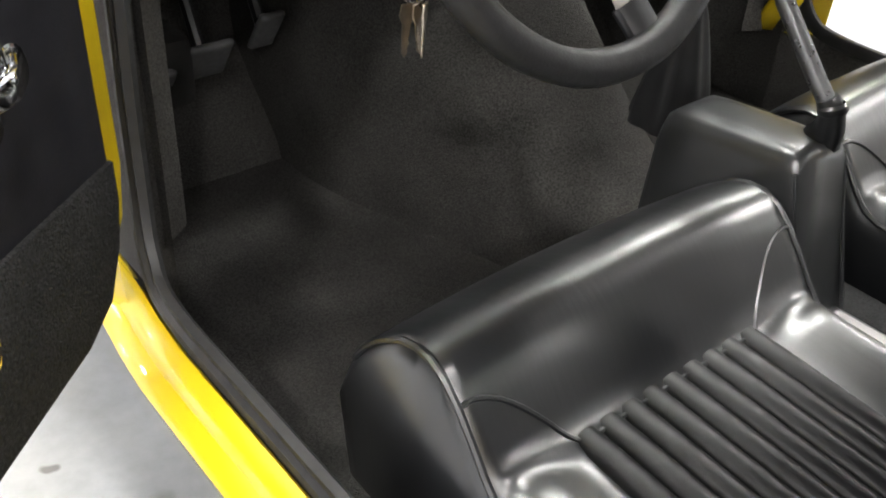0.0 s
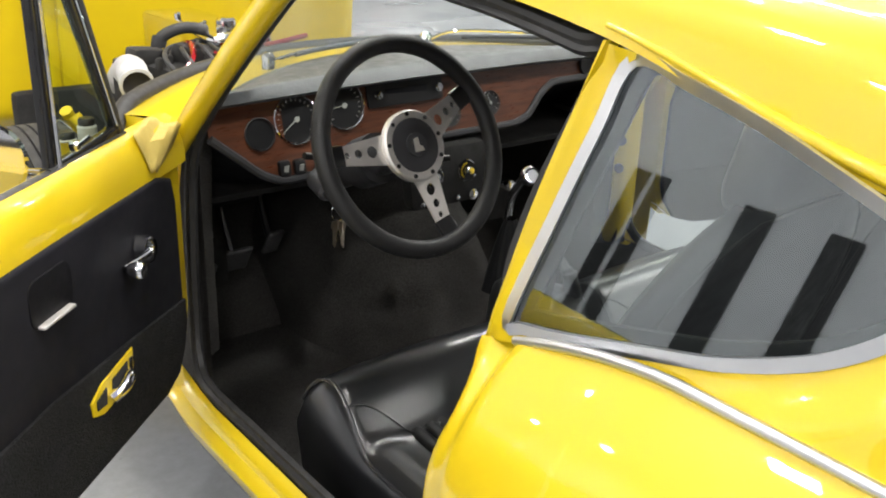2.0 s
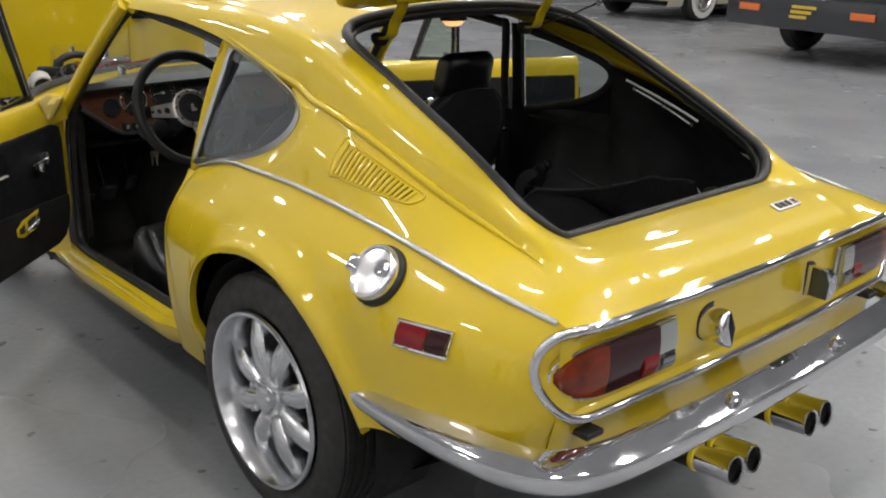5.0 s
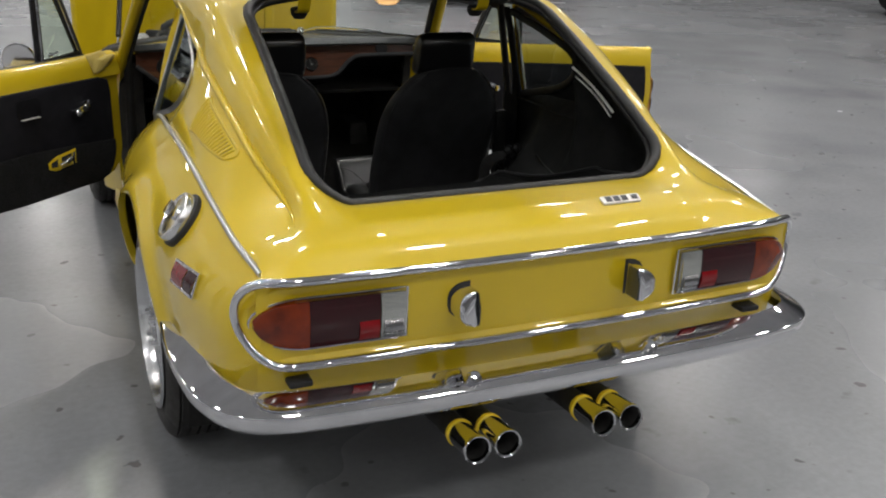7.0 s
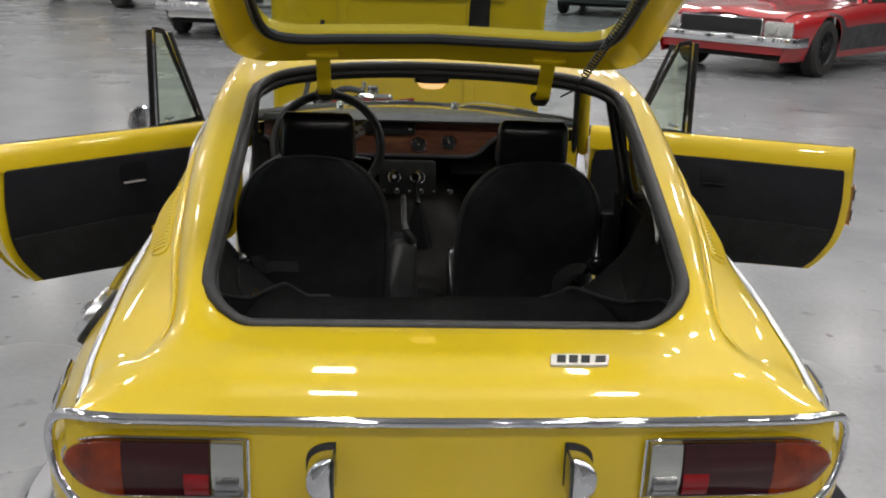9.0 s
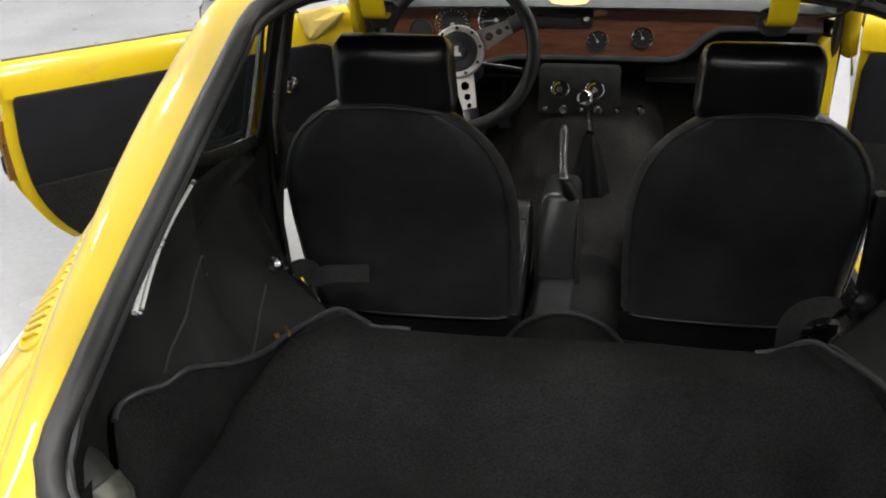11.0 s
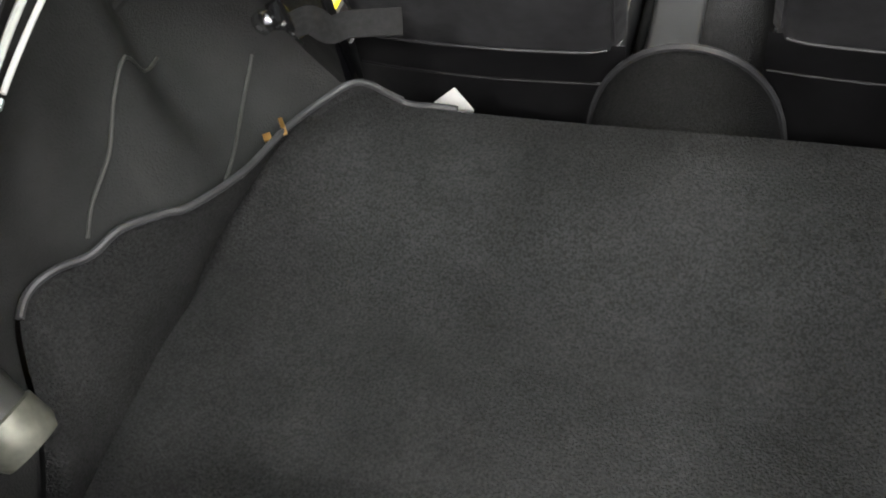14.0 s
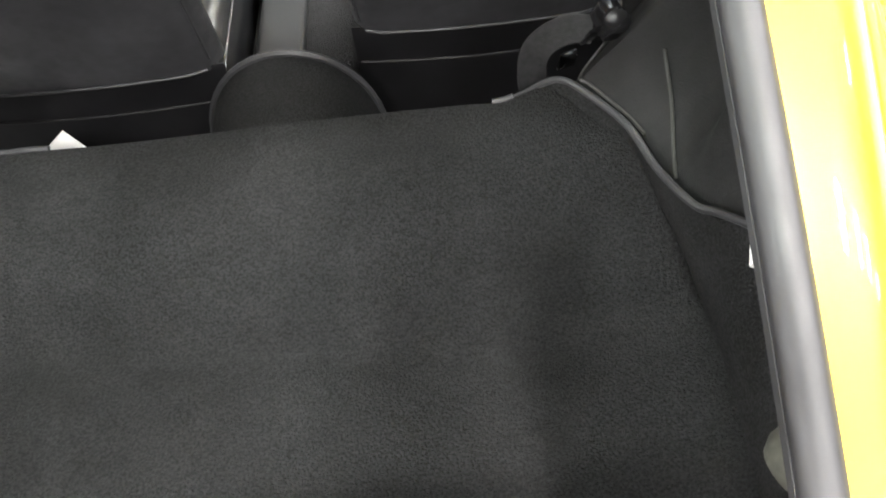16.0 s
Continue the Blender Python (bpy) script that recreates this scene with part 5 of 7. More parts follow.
    for q in (base_f - d * 0.014, ):
        sweep(bm, [q, top_f - d * 0.010], rounded(0.013, 0.016, 0.004, 2), False, n)
    sweep(bm, [base_f - d * 0.02, base_r + d * 0.01], rounded(0.012, 0.018, 0.004, 2), False, n)
    part("rubber_surround", bm, RUBBER, ql)
    bm = bmesh.new()
    for o in (-0.0075, -0.011):
        sweep(bm, [base_r + n * 0.009 + d * o, top + n * 0.009 + d * o], circle(0.0013, 6), False, n)
    sweep(bm, [base_f + n * 0.008 + d * 0.004 + Vector((0, 0, 0.02)), top_f + n * 0.008 + d * 0.006], circle(0.0014, 6), False, n)
    part("bright_edge", bm, CHROME, ql)
    bm = bmesh.new()
    bm.faces.new([bm.verts.new(q) for q in (base_f + n * 0.002, base_r - d * 0.018 + n * 0.002, top - d * 0.018 + n * 0.002, top_f + n * 0.002)])
    part("pane", bm, GLASS_GREEN, ql, "slightly green tinted glass", smooth=False)
    bm = bmesh.new()
    lathe(bm, [(0.007, 0), (0.007, 0.008), (0.004, 0.011), (0, 0.011)], axis(P(0.280, 0.818, -0.026), n), 12)
    tube(bm, [P(0.280, 0.818, -0.018), P(0.257, 0.826, -0.012)], 0.0035, 8)
    part("catch", bm, CHROME, ql)
    return root, P


LDOOR, LP = door(-1, (-0.592, 1.214), (-0.743, -0.669), "open yellow car door with black trim and chrome winder")
door(1, (0.600, 1.215), (0.930, -0.368), "open yellow car door with black trim and a latch plate")

# door mirror on the driver's door
mr = empty("door_mirror", LDOOR)
tagged(mr, "round chrome door mirror")
c = Vector((-0.910, 1.132, 0.788))
bm = bmesh.new()
mdir = Vector((-0.30, -0.95, 0.08)).normalized()
lathe(bm, [(0, -0.050), (0.022, -0.046), (0.042, -0.030), (0.056, -0.004), (0.057, 0.006), (0.052, 0.009)], axis(c, mdir), 32)
tube(bm, spline([c - mdir * 0.03, c - mdir * 0.045 + Vector((0.02, 0.0, -0.03)), LP(0.27, 0.770, -0.05)], 5), 0.011, 10)
part("shell", bm, CHROME, mr)
bm = bmesh.new()
lathe(bm, [(0.052, 0.007), (0.0, 0.007)], axis(c, mdir), 32)
part("mirror_glass", bm, CHROME, mr)

# ---- tailgate ----
def tailgate():
    root = empty("tailgate", car, "raised yellow tailgate with a heated glass panel and black seal")
    a = radians(27)
    o = Vector((0, 0.075, 1.158))
    ey = Vector((0, -math.cos(a), math.sin(a)))
    nz = Vector((0, math.sin(a), math.cos(a)))

    def T(x, s, h=0.0):
        return o + Vector((x, 0, 0)) + ey * s + nz * (h + 0.05 * math.sin(math.pi * min(max(s / 0.74, 0), 1)) - 0.03 * (x / 0.45) ** 2)

    def loop(w0, w1, s0, s1, n=64, e=0.32):
        out = []
        for i in range(n):
            t = 2 * math.pi * i / n
            cc, ss = math.cos(t), math.sin(t)
            px, py = math.copysign(abs(cc) ** e, cc), math.copysign(abs(ss) ** e, ss)
            s = (s0 + s1) / 2 + (s1 - s0) / 2 * py
            w = w0 + (w1 - w0) * (s - s0) / (s1 - s0)
            out.append((w * px, s))
        return out

    big, small = loop(0.455, 0.475, 0.0, 0.72, e=0.22), loop(0.375, 0.39, 0.085, 0.645, e=0.26)
    bm = bmesh.new()
    rings = []
    for lp, h in ((small, -0.020), (small, 0.012), (big, 0.010), (big, -0.012), (loop(0.44, 0.46, 0.014, 0.706, e=0.22), -0.026)):
        rings.append([bm.verts.new(T(x, s, h)) for x, s in lp])
    rings.append(rings[0])
    for p, q in zip(rings, rings[1:]):
        for i in range(64):
            bm.faces.new((p[i], p[(i + 1) % 64], q[(i + 1) % 64], q[i]))
    fix(bm)
    part("tailgate_frame", bm, PAINT, root, "yellow tailgate frame", sharp=45)
    bm = bmesh.new()
    sweep(bm, [T(x, s, -0.022) for x, s in small], circle(0.012, 8), True, nz)
    fix(bm)
    part("glass_seal", bm, SEAL, root)
    bm = bmesh.new()
    rr = []
    for k in (1.0, 0.7, 0.4):
        rr.append([bm.verts.new(T(x * k, 0.365 + (s - 0.365) * k, -0.004)) for x, s in small])
    for p, q in zip(rr, rr[1:]):
        for i in range(64):
            bm.faces.new((p[i], p[(i + 1) % 64], q[(i + 1) % 64], q[i]))
    bm.faces.new(rr[-1])
    gl = part("pane", bm, GLASS, root, "tailgate glass")
    for x in (-0.245, 0.245):
        h = empty("hinge", root)
        tagged(h, "yellow hinge strap with a black boot")
        bm = bmesh.new()
        sweep(bm, spline([T(x, 0.045, -0.028), T(x, 0.01, -0.045), (x, 0.058, 1.095), (x, 0.075, 1.06), (x, 0.11, 1.055)], 5), rounded(0.032, 0.007, 0.003, 2), False, (0, 1, 0.1))
        fix(bm)
        part("strap", bm, PAINT, h)
        bm = bmesh.new()
        box(bm, Matrix.Translation(T(x, 0.045, -0.028)) @ pose(0, 0, 0, 27), (0.07, 0.03, 0.012), 0.005)
        part("bracket", bm, PAINT, h)
        bm = bmesh.new()
        lathe(bm, [(0.0, -0.028), (0.035, -0.026), (0.052, -0.008), (0.055, 0.012), (0.04, 0.022), (0, 0.024)], pose(x, 0.115, 1.052) @ Matrix.Diagonal((0.4, 0.4, 0.6, 1)), 20)
        part("boot", bm, RUBBER, h)
    # coil of the stay
    bm = bmesh.new()
    p0, p1 = Vector((0.302, -0.079, 1.129)), T(0.372, 0.42, -0.034)
    ax = (p1 - p0)
    fx = axis(p0, ax)
    L = ax.length
    pts = [fx @ Vector((0.0080 * math.cos(i * 0.70), 0.0080 * math.sin(i * 0.70), L * i / 320)) for i in range(321)]
    tube(bm, pts, 0.0016, 5)
    tube(bm, [p0, Vector((0.300, 0.02, 1.085)), Vector((0.290, 0.10, 1.060))], 0.0022, 6)
    part("stay_spring", bm, DIAL, root, "bare steel coil of the tailgate stay")


tailgate()


# ---- cabin ----
bm = bmesh.new()
surf(bm, lambda x, y: (x, y, 0.165), lin(-0.56, 0.56, 5), lin(0.10, 1.73, 5))
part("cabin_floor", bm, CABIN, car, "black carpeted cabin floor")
bm = bmesh.new()


def tunnel(y, k):
    w = 0.10 + 0.10 * smooth01((y - 1.05) / 0.5)
    h = 0.125 + 0.30 * smooth01((y - 1.02) / 0.5)
    a = math.pi * k
    c, s = math.cos(a), math.sin(a)
    return Vector((w * 1.1 * math.copysign(abs(c) ** 0.6, c), y, 0.165 + h * 0.9 * abs(s) ** 0.7))


surf(bm, tunnel, lin(0.30, 0.95, 16), lin(0, 1, 21))
part("tunnel", bm, CARPET, car, "black carpeted transmission tunnel")
# tunnel side takes the lifted carpet colour too, for haze
bm = bmesh.new()
surf(bm, tunnel, lin(0.95, 1.88, 26), lin(0, 1, 25))
part("gearbox_tunnel", bm, CABIN, car, "gearbox tunnel covering in the haze-lightened carpet colour")
bm = bmesh.new()
surf(bm, lambda x, z: (x, 1.74 - 0.16 * smooth01((0.36 - z) / 0.22) - (0.03 + 0.9 * x * x) * smooth01((z - 0.58) / 0.08), z), lin(-0.56, 0.56, 15), lin(0.15, 0.75, 16))
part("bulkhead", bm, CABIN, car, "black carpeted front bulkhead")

# padded box at the rear of the gearbox cover
bm = bmesh.new()
secs = []
for i, (y, dz) in enumerate([(0.853, -0.010), (0.857, -0.003), (0.868, 0.0)] + [(y, 0.0) for y in lin(0.89, 0.99, 6)] + [(1.008, -0.002), (1.018, -0.010), (1.022, -0.022)]):
    zt = 0.474 - 0.016 * (y - 0.853) / 0.165 + dz
    wl = 0.0 if y < 1.0 else 0.004
    sec = [(-0.092, 0.20), (-0.088, 0.30), (-0.080 + wl, zt - 0.022), (-0.076 + wl, zt - 0.009), (-0.068, zt - 0.002), (-0.055, zt), (-0.018, zt), (-0.006, zt - 0.002), (0.002, zt - 0.009), (0.006, zt - 0.022), (0.012, 0.30), (0.014, 0.20)]
    secs.append([bm.verts.new((x, y - (0.075 * (zt - z) / 0.27 if y < 0.86 else 0), z)) for x, z in sec])
for a, b in zip(secs, secs[1:]):
    for j in range(11):
        bm.faces.new((a[j], a[j + 1], b[j + 1], b[j]))
bm.faces.new(secs[0])
bm.faces.new(secs[-1])
fix(bm)
part("gearbox_cover", bm, COVER, car, "black vinyl gearbox cover with a rounded top edge", sharp=50)
for x0 in (-0.080, 0.004):
    bm = bmesh.new()
    tube(bm, [(x0, 0.853 - 0.075 * k, 0.455 - 0.24 * k) for k in lin(0, 1, 6)], 0.0025, 6)
    part("cover_piping", bm, COVER, car)
bm = bmesh.new()
sweep(bm, [(-0.038, y, 0.276) for y in lin(0.425, 0.83, 8)], rounded(0.082, 0.026, 0.009, 4), False, (0, 0, 1))
fix(bm)
part("tunnel_pad", bm, COVER, car, "flat black vinyl strip along the tunnel between the seats", sharp=60)
# handbrake
hb = empty("handbrake", car, "slim chrome handbrake lever with a black leather boot")
bm = bmesh.new()
tube(bm, [(-0.030, 0.856, 0.500), (-0.036, 0.885, 0.535), (-0.038, 0.936, 0.594)], 0.0092, 14)
lathe(bm, [(0.0092, 0.0), (0.008, 0.006), (0.005, 0.008), (0.005, 0.013), (0, 0.014)], axis((-0.038, 0.936, 0.594), (0, 0.65, 0.75)), 12)
part("lever", bm, GREYGRIP, hb)
bm = bmesh.new()
tube(bm, [(-0.012, 0.872, 0.462), (-0.022, 0.862, 0.486), (-0.030, 0.860, 0.505), (-0.033, 0.868, 0.518)], 0.0125, 12, scales=[1.7, 1.25, 1.0, 0.9])
lathe(bm, [(0.0125, -0.004), (0.0145, -0.001), (0.0145, 0.004), (0.0120, 0.007)], axis((-0.030, 0.860, 0.507), (-0.1, 0.35, 0.9)), 18)
part("boot", bm, LEATHER, hb)
# gear lever
gl = empty("gear_lever", car, "short chrome gear lever with a black gaiter")
bm = bmesh.new()
tube(bm, spline([(0.018, 1.09, 0.46), (0.012, 1.075, 0.575), (0.004, 1.03, 0.640)], 5), 0.0085, 10)
part("stick", bm, CHROME, gl)
bm = bmesh.new()
lathe(bm, [(0, -0.024), (0.009, -0.022), (0.012, -0.012), (0.018, -0.004), (0.0192, 0.000), (0.0192, 0.008), (0.015, 0.014), (0.010, 0.0145), (0, 0.013)], axis((0.004, 1.018, 0.645), (-0.25, -0.8, 0.35)), 24)
part("knob", bm, CHROME, gl)
bm = bmesh.new()
rows = []
for i in range(13):
    t = i / 12
    r = 0.036 * (1 - t) ** 0.8 + 0.011
    rows.append([bm.verts.new((0.020 - 0.004 * t + r * math.cos(a) * (1 + 0.07 * math.cos(7 * a + 1.5 * t)), 1.082 - 0.008 * t + r * math.sin(a) * (1 + 0.07 * math.cos(7 * a + 1.5 * t)), 0.385 + 0.155 * t)) for a in lin(0, 2 * math.pi * 39 / 40, 40)])
for p, q in zip(rows, rows[1:]):
    for j in range(40):
        bm.faces.new((p[j], p[(j + 1) % 40], q[(j + 1) % 40], q[j]))
fix(bm)
part("gaiter", bm, SATIN, gl, "gathered black leather gaiter", sharp=80)


# seats
ROLL_Z = curve((0, 0.342), (0.3, 0.351), (0.585, 0.360), (0.615, 0.366), (0.65, 0.388), (0.69, 0.414), (0.72, 0.430), (0.75, 0.4405), (0.78, 0.4445), (0.81, 0.443), (0.85, 0.434), (0.89, 0.419), (0.93, 0.399), (0.97, 0.370), (1.0, 0.340))


def seat(cx):
    root = empty("seat", car, "black leather bucket seat with fluted centre and headrest", group="seats")
    X = lambda x: cx + x
    W = 0.213 if cx < 0 else 0.205
    kw = 1.0 if cx < 0 else 0.955
    # cushion: crowned front roll, raised sides
    bm = bmesh.new()

    def cush(a, b):
        k = 2 * a - 1
        y = 0.47 + 0.512 * b
        roll = smooth01((b - 0.55) / 0.09)
        side = smooth01((abs(k) - 0.55) / 0.35) * (1 - roll)
        z = ROLL_Z(b) + 0.030 * side * (1 - 0.5 * b)
        e0 = 0.78 + 0.15 * roll
        z -= (0.050 - 0.028 * roll) * (max(0, abs(k) - e0) / (1 - e0)) ** 2.4
        fr = max(0, b - 0.775) / 0.225
        return Vector((X(k * W * (1 - 0.02 * fr)) + math.copysign(0.023, cx), y + 0.012 * (1 - k * k) * b, z))

    g = surf(bm, cush, lin(0, 1, 41), lin(0, 1, 49))
    rim = [r[0] for r in g] + [v for v in g[-1][1:]] + [r[-1] for r in reversed(g[:-1])] + [v for v in reversed(g[0][1:-1])]
    low = [bm.verts.new((X((v.co.x - cx) * 0.975), 0.72 + (v.co.y - 0.72) * 0.97, 0.215)) for v in rim]
    for i in range(len(rim)):
        bm.faces.new((rim[i], rim[(i + 1) % len(rim)], low[(i + 1) % len(rim)], low[i]))
    fix(bm)
    cu = part("cushion", bm, LEATHER, root, "black leather cushion with a rolled front", sharp=55)
    for i in range(9):
        x = -0.105 + 0.21 * i / 8
        bm = bmesh.new()
        pts = [cush((x / W + 1) / 2, b) + Vector((0, 0, 0.001 - 0.007 * max(0, (b - 0.53) / 0.08) ** 2)) for b in lin(0.0, 0.615, 12)]
        sweep(bm, pts, circle(0.0133, 14, 0.0100), False, (0, 0, 1))
        part("flute", bm, FLUTE, cu)
    bm = bmesh.new()
    for k in (-0.97, 0.97):
        tube(bm, [cush((k + 1) / 2, b) + Vector((0, 0, 0.003)) for b in lin(0, 0.97, 30)], 0.0032, 6)
    tube(bm, [cush(a, 0.602) + Vector((0, 0, 0.001)) for a in lin(0.24, 0.76, 10)], 0.0022, 6)
    for s in (-1, 1):
        tube(bm, [cush((1 + s * (0.52 + 0.44 * t)) / 2, 0.602 + 0.10 * math.sin(t * 1.57)) + Vector((0, 0, 0.0005)) for t in lin(0, 1, 12)], 0.0024, 6)
    part("piping", bm, LEATHER, cu)
    # backrest
    bm = bmesh.new()

    def back(a, v, front):
        k = 2 * a - 1
        z = 0.395 + 0.480 * v
        w = (0.207 - 0.006 * (1 - min(v / 0.3, 1))) * math.sqrt(1 - 0.80 * (max(0, v - 0.45) / 0.55) ** 2.4)
        y = 0.476 - 0.176 * v
        t = 0.085 - 0.035 * v
        bowl = 0.022 * (1 - k * k)
        e = max(0, abs(k) - 0.8) / 0.2
        yy = y + (t / 2 - bowl if front else -t / 2 - 0.012 * (1 - k * k)) * math.sqrt(max(0, 1 - e * e * 0.98)) 
        zz = z - 0.05 * max(0, v - 0.7) * k * k
        return Vector((X(k * w * kw), yy, zz))

    ga = surf(bm, lambda a, v: back(a, v, True), lin(0, 1, 23), lin(0, 1, 19))
    gb = surf(bm, lambda a, v: back(a, v, False), lin(0, 1, 23), lin(0, 1, 19))

    def border(g):
        return [r[0] for r in g] + [v for v in g[-1][1:]] + [r[-1] for r in reversed(g[:-1])] + [v for v in reversed(g[0][1:-1])]

    ra, rb = border(ga), border(gb)
    for i in range(len(ra)):
        try:
            bm.faces.new((ra[i], ra[(i + 1) % len(ra)], rb[(i + 1) % len(ra)], rb[i]))
        except ValueError:
            pass
    fix(bm)
    bk = part("backrest", bm, VINYL, root, "black vinyl backrest with a rounded top", sharp=60)
    bm = bmesh.new()
    tube(bm, [back(a, v, False) + Vector((0, -0.003, 0.002)) for a, v in [(0.03, t) for t in lin(0.05, 0.9, 12)] + [(a, 0.985) for a in lin(0.06, 0.94, 14)] + [(0.97, t) for t in lin(0.9, 0.05, 12)]], 0.0022, 6)
    tube(bm, [back(a, 0.015, False) + Vector((0, -0.004, 0)) for a in lin(0.05, 0.95, 14)], 0.0026, 6)
    part("piping", bm, VINYL, bk)
    bm = bmesh.new()
    surf(bm, lambda k, z: Vector((X(k * 0.205 * kw), 0.440 - 0.012 * (1 - k * k) + 0.03 * (z - 0.3), z)), lin(-1, 1, 14), lin(0.19, 0.402, 6))
    tube(bm, [Vector((X(k * 0.200 * kw), 0.439 - 0.012 * (1 - k * k), 0.335)) for k in lin(-1, 1, 14)], 0.0024, 6)
    part("rear_skirt", bm, SATIN, root, "black vinyl skirt below the backrest")
    # headrest
    bm = bmesh.new()
    hv = []
    for i in range(15):
        v = i / 14
        z = 0.845 + 0.132 * v
        col = []
        for j in range(28):
            t = 2 * math.pi * j / 28
            c, s = math.cos(t), math.sin(t)
            e = math.sqrt(1 - (max(0, abs(v - 0.5) * 2 - 0.5) / 0.5) ** 2 * 0.92)
            col.append(bm.verts.new((X((0.097 * kw * math.copysign(abs(c) ** 0.62, c) * (0.80 + 0.20 * e) * (1.0 - 0.05 * v)) - cx * 0.06), 0.318 - 0.03 * v + 0.045 * math.copysign(abs(s) ** 0.5, s) * e, z)))
        hv.append(col)
    for p, q in zip(hv, hv[1:]):
        for j in range(28):
            bm.faces.new((p[j], p[(j + 1) % 28], q[(j + 1) % 28], q[j]))
    bm.faces.new(hv[0])
    bm.faces.new(hv[-1])
    fix(bm)
    part("headrest", bm, LEATHER, root, "square black vinyl headrest", sharp=60)
    for sx in (-1, 1):
        bm = bmesh.new()
        box(bm, pose(X(sx * 0.17), 0.72, 0.195), (0.035, 0.50, 0.03), 0.005)
        part("runner", bm, DARKCHROME, root, "bare metal seat runner")
    return root


seat(-0.292)
passenger_seat = seat(0.282)


# ---- dashboard ----
dash = empty("dashboard", car, "walnut dashboard with round dials under a padded top")
FACE_Y = curve((-0.58, 1.245), (-0.45, 1.262), (-0.2, 1.285), (0.0, 1.29), (0.2, 1.29), (0.58, 1.25))


def dash_pt(x, z, o=0.0):
    y = FACE_Y(x) + (z - 0.72) * 0.25
    return Vector((x, y - o, z + 0.0))


bm = bmesh.new()
up = [(-0.52, 0.792), (0.52, 0.792)]
zt = 0.792
low = curve((-0.525, 0.735), (-0.47, 0.690), (-0.43, 0.658), (-0.38, 0.640), (-0.30, 0.640), (-0.22, 0.660), (-0.18, 0.665), (0.18, 0.665), (0.22, 0.675), (0.27, 0.722), (0.31, 0.742), (0.525, 0.748))
g = surf(bm, lambda x, v: dash_pt(x, low(x) + (zt - low(x)) * v), lin(-0.525, 0.525, 57), lin(0, 1, 7))
part("wood_panel", bm, WOOD, dash, "red-brown walnut veneer fascia")
bm = bmesh.new()
tube(bm, [dash_pt(x, low(x), 0.002) for x in lin(-0.525, 0.525, 57)], 0.008, 8)
part("lower_edge", bm, VINYL, dash)
bm = bmesh.new()


def pad(x, t):
    p = dash_pt(x, 0.792)
    b = screen(min(1, max(-1, x / 0.55)), 0.0)
    y = p.y - 0.028 + (b.y - 0.015 - p.y + 0.028) * t
    z = 0.792 + 0.020 * math.sin(min(t * 9, 1) * math.pi / 2) - 0.020 * max(0, t - 0.3)
    return Vector((x, y, z))


surf(bm, pad, lin(-0.555, 0.555, 33), lin(0, 1, 12))
surf(bm, lambda x, v: Vector((x, dash_pt(x, 0.792).y - 0.028 + 0.026 * v, 0.792 - 0.012 * v)), lin(-0.555, 0.555, 33), [0, 0.5, 1])
part("padding", bm, DASHPAD, dash, "dark grey padded dashboard top", sharp=60)
bm = bmesh.new()
surf(bm, lambda x, v: Vector((x, FACE_Y(x) + 0.03 + 0.25 * v, low(x) - 0.002 - 0.14 * v)), lin(-0.525, 0.525, 29), lin(0, 1, 4))
part("underside", bm, TRIM, dash)


def dial(x, z, r, rim_m=CHROME, needle=0.0, ticks=18, label="round black dial with a chrome rim"):
    dl = empty("gauge", dash)
    tagged(dl, label)
    nrm = Vector((0, -1, 0.25)).normalized()
    m = axis(dash_pt(x, z, 0.001), nrm, (1, 0, 0))
    bm = bmesh.new()
    lathe(bm, [(r, 0.0), (r, 0.005), (r * 0.955, 0.006), (r * 0.93, 0.002)], m, 32)
    part("rim", bm, rim_m, dl)
    bm = bmesh.new()
    lathe(bm, [(r * 0.92, 0.002), (0, 0.002)], m, 32)
    part("face", bm, DIAL, dl)
    if ticks:
        bm = bmesh.new()
        for i in range(ticks):
            a = radians(-40 + 260 * i / (ticks - 1))
            box(bm, m @ Matrix.Rotation(a, 4, "Z") @ pose(r * 0.78, 0, 0.003), (r * 0.10, r * 0.03, 0.0006))
        part("scale", bm, ALU, dl)
        bm = bmesh.new()
        box(bm, m @ Matrix.Rotation(radians(needle), 4, "Z") @ pose(r * 0.3, 0, 0.005), (r * 0.95, r * 0.035, 0.001))
        lathe(bm, [(r * 0.08, 0.003), (r * 0.12, 0.007), (0, 0.008)], m, 12)
        part("needle", bm, CLEAR, dl)


dial(-0.425, 0.728, 0.030, SEAL, ticks=0, label="round black air vent in the fascia")
dial(-0.345, 0.742, 0.046, needle=215)
dial(-0.235, 0.752, 0.046, needle=185)
dial(0.02, 0.705, 0.026, needle=120, ticks=9)
dial(0.125, 0.715, 0.026, needle=110, ticks=9)
dial(0.40, 0.768, 0.024, SEAL, ticks=0, label="round black air vent in the fascia")
# radio slot
bm = bmesh.new()
prism(bm, rounded(0.185, 0.045, 0.006, 3, 0.0, 0.0), lambda a, b, c: dash_pt(-0.085 + a, 0.762 + b, c), 0.006, 0.002)
fix(bm)
radio = part("radio", bm, DIAL, dash, "black radio slot in the fascia")
for x in (-0.16, -0.01):
    bm = bmesh.new()
    lathe(bm, [(0.009, 0), (0.009, 0.014), (0, 0.015)], axis(dash_pt(x, 0.762, 0.005), (0, -1, 0.25)), 14)
    part("knob", bm, CHROME, radio)
bm = bmesh.new()
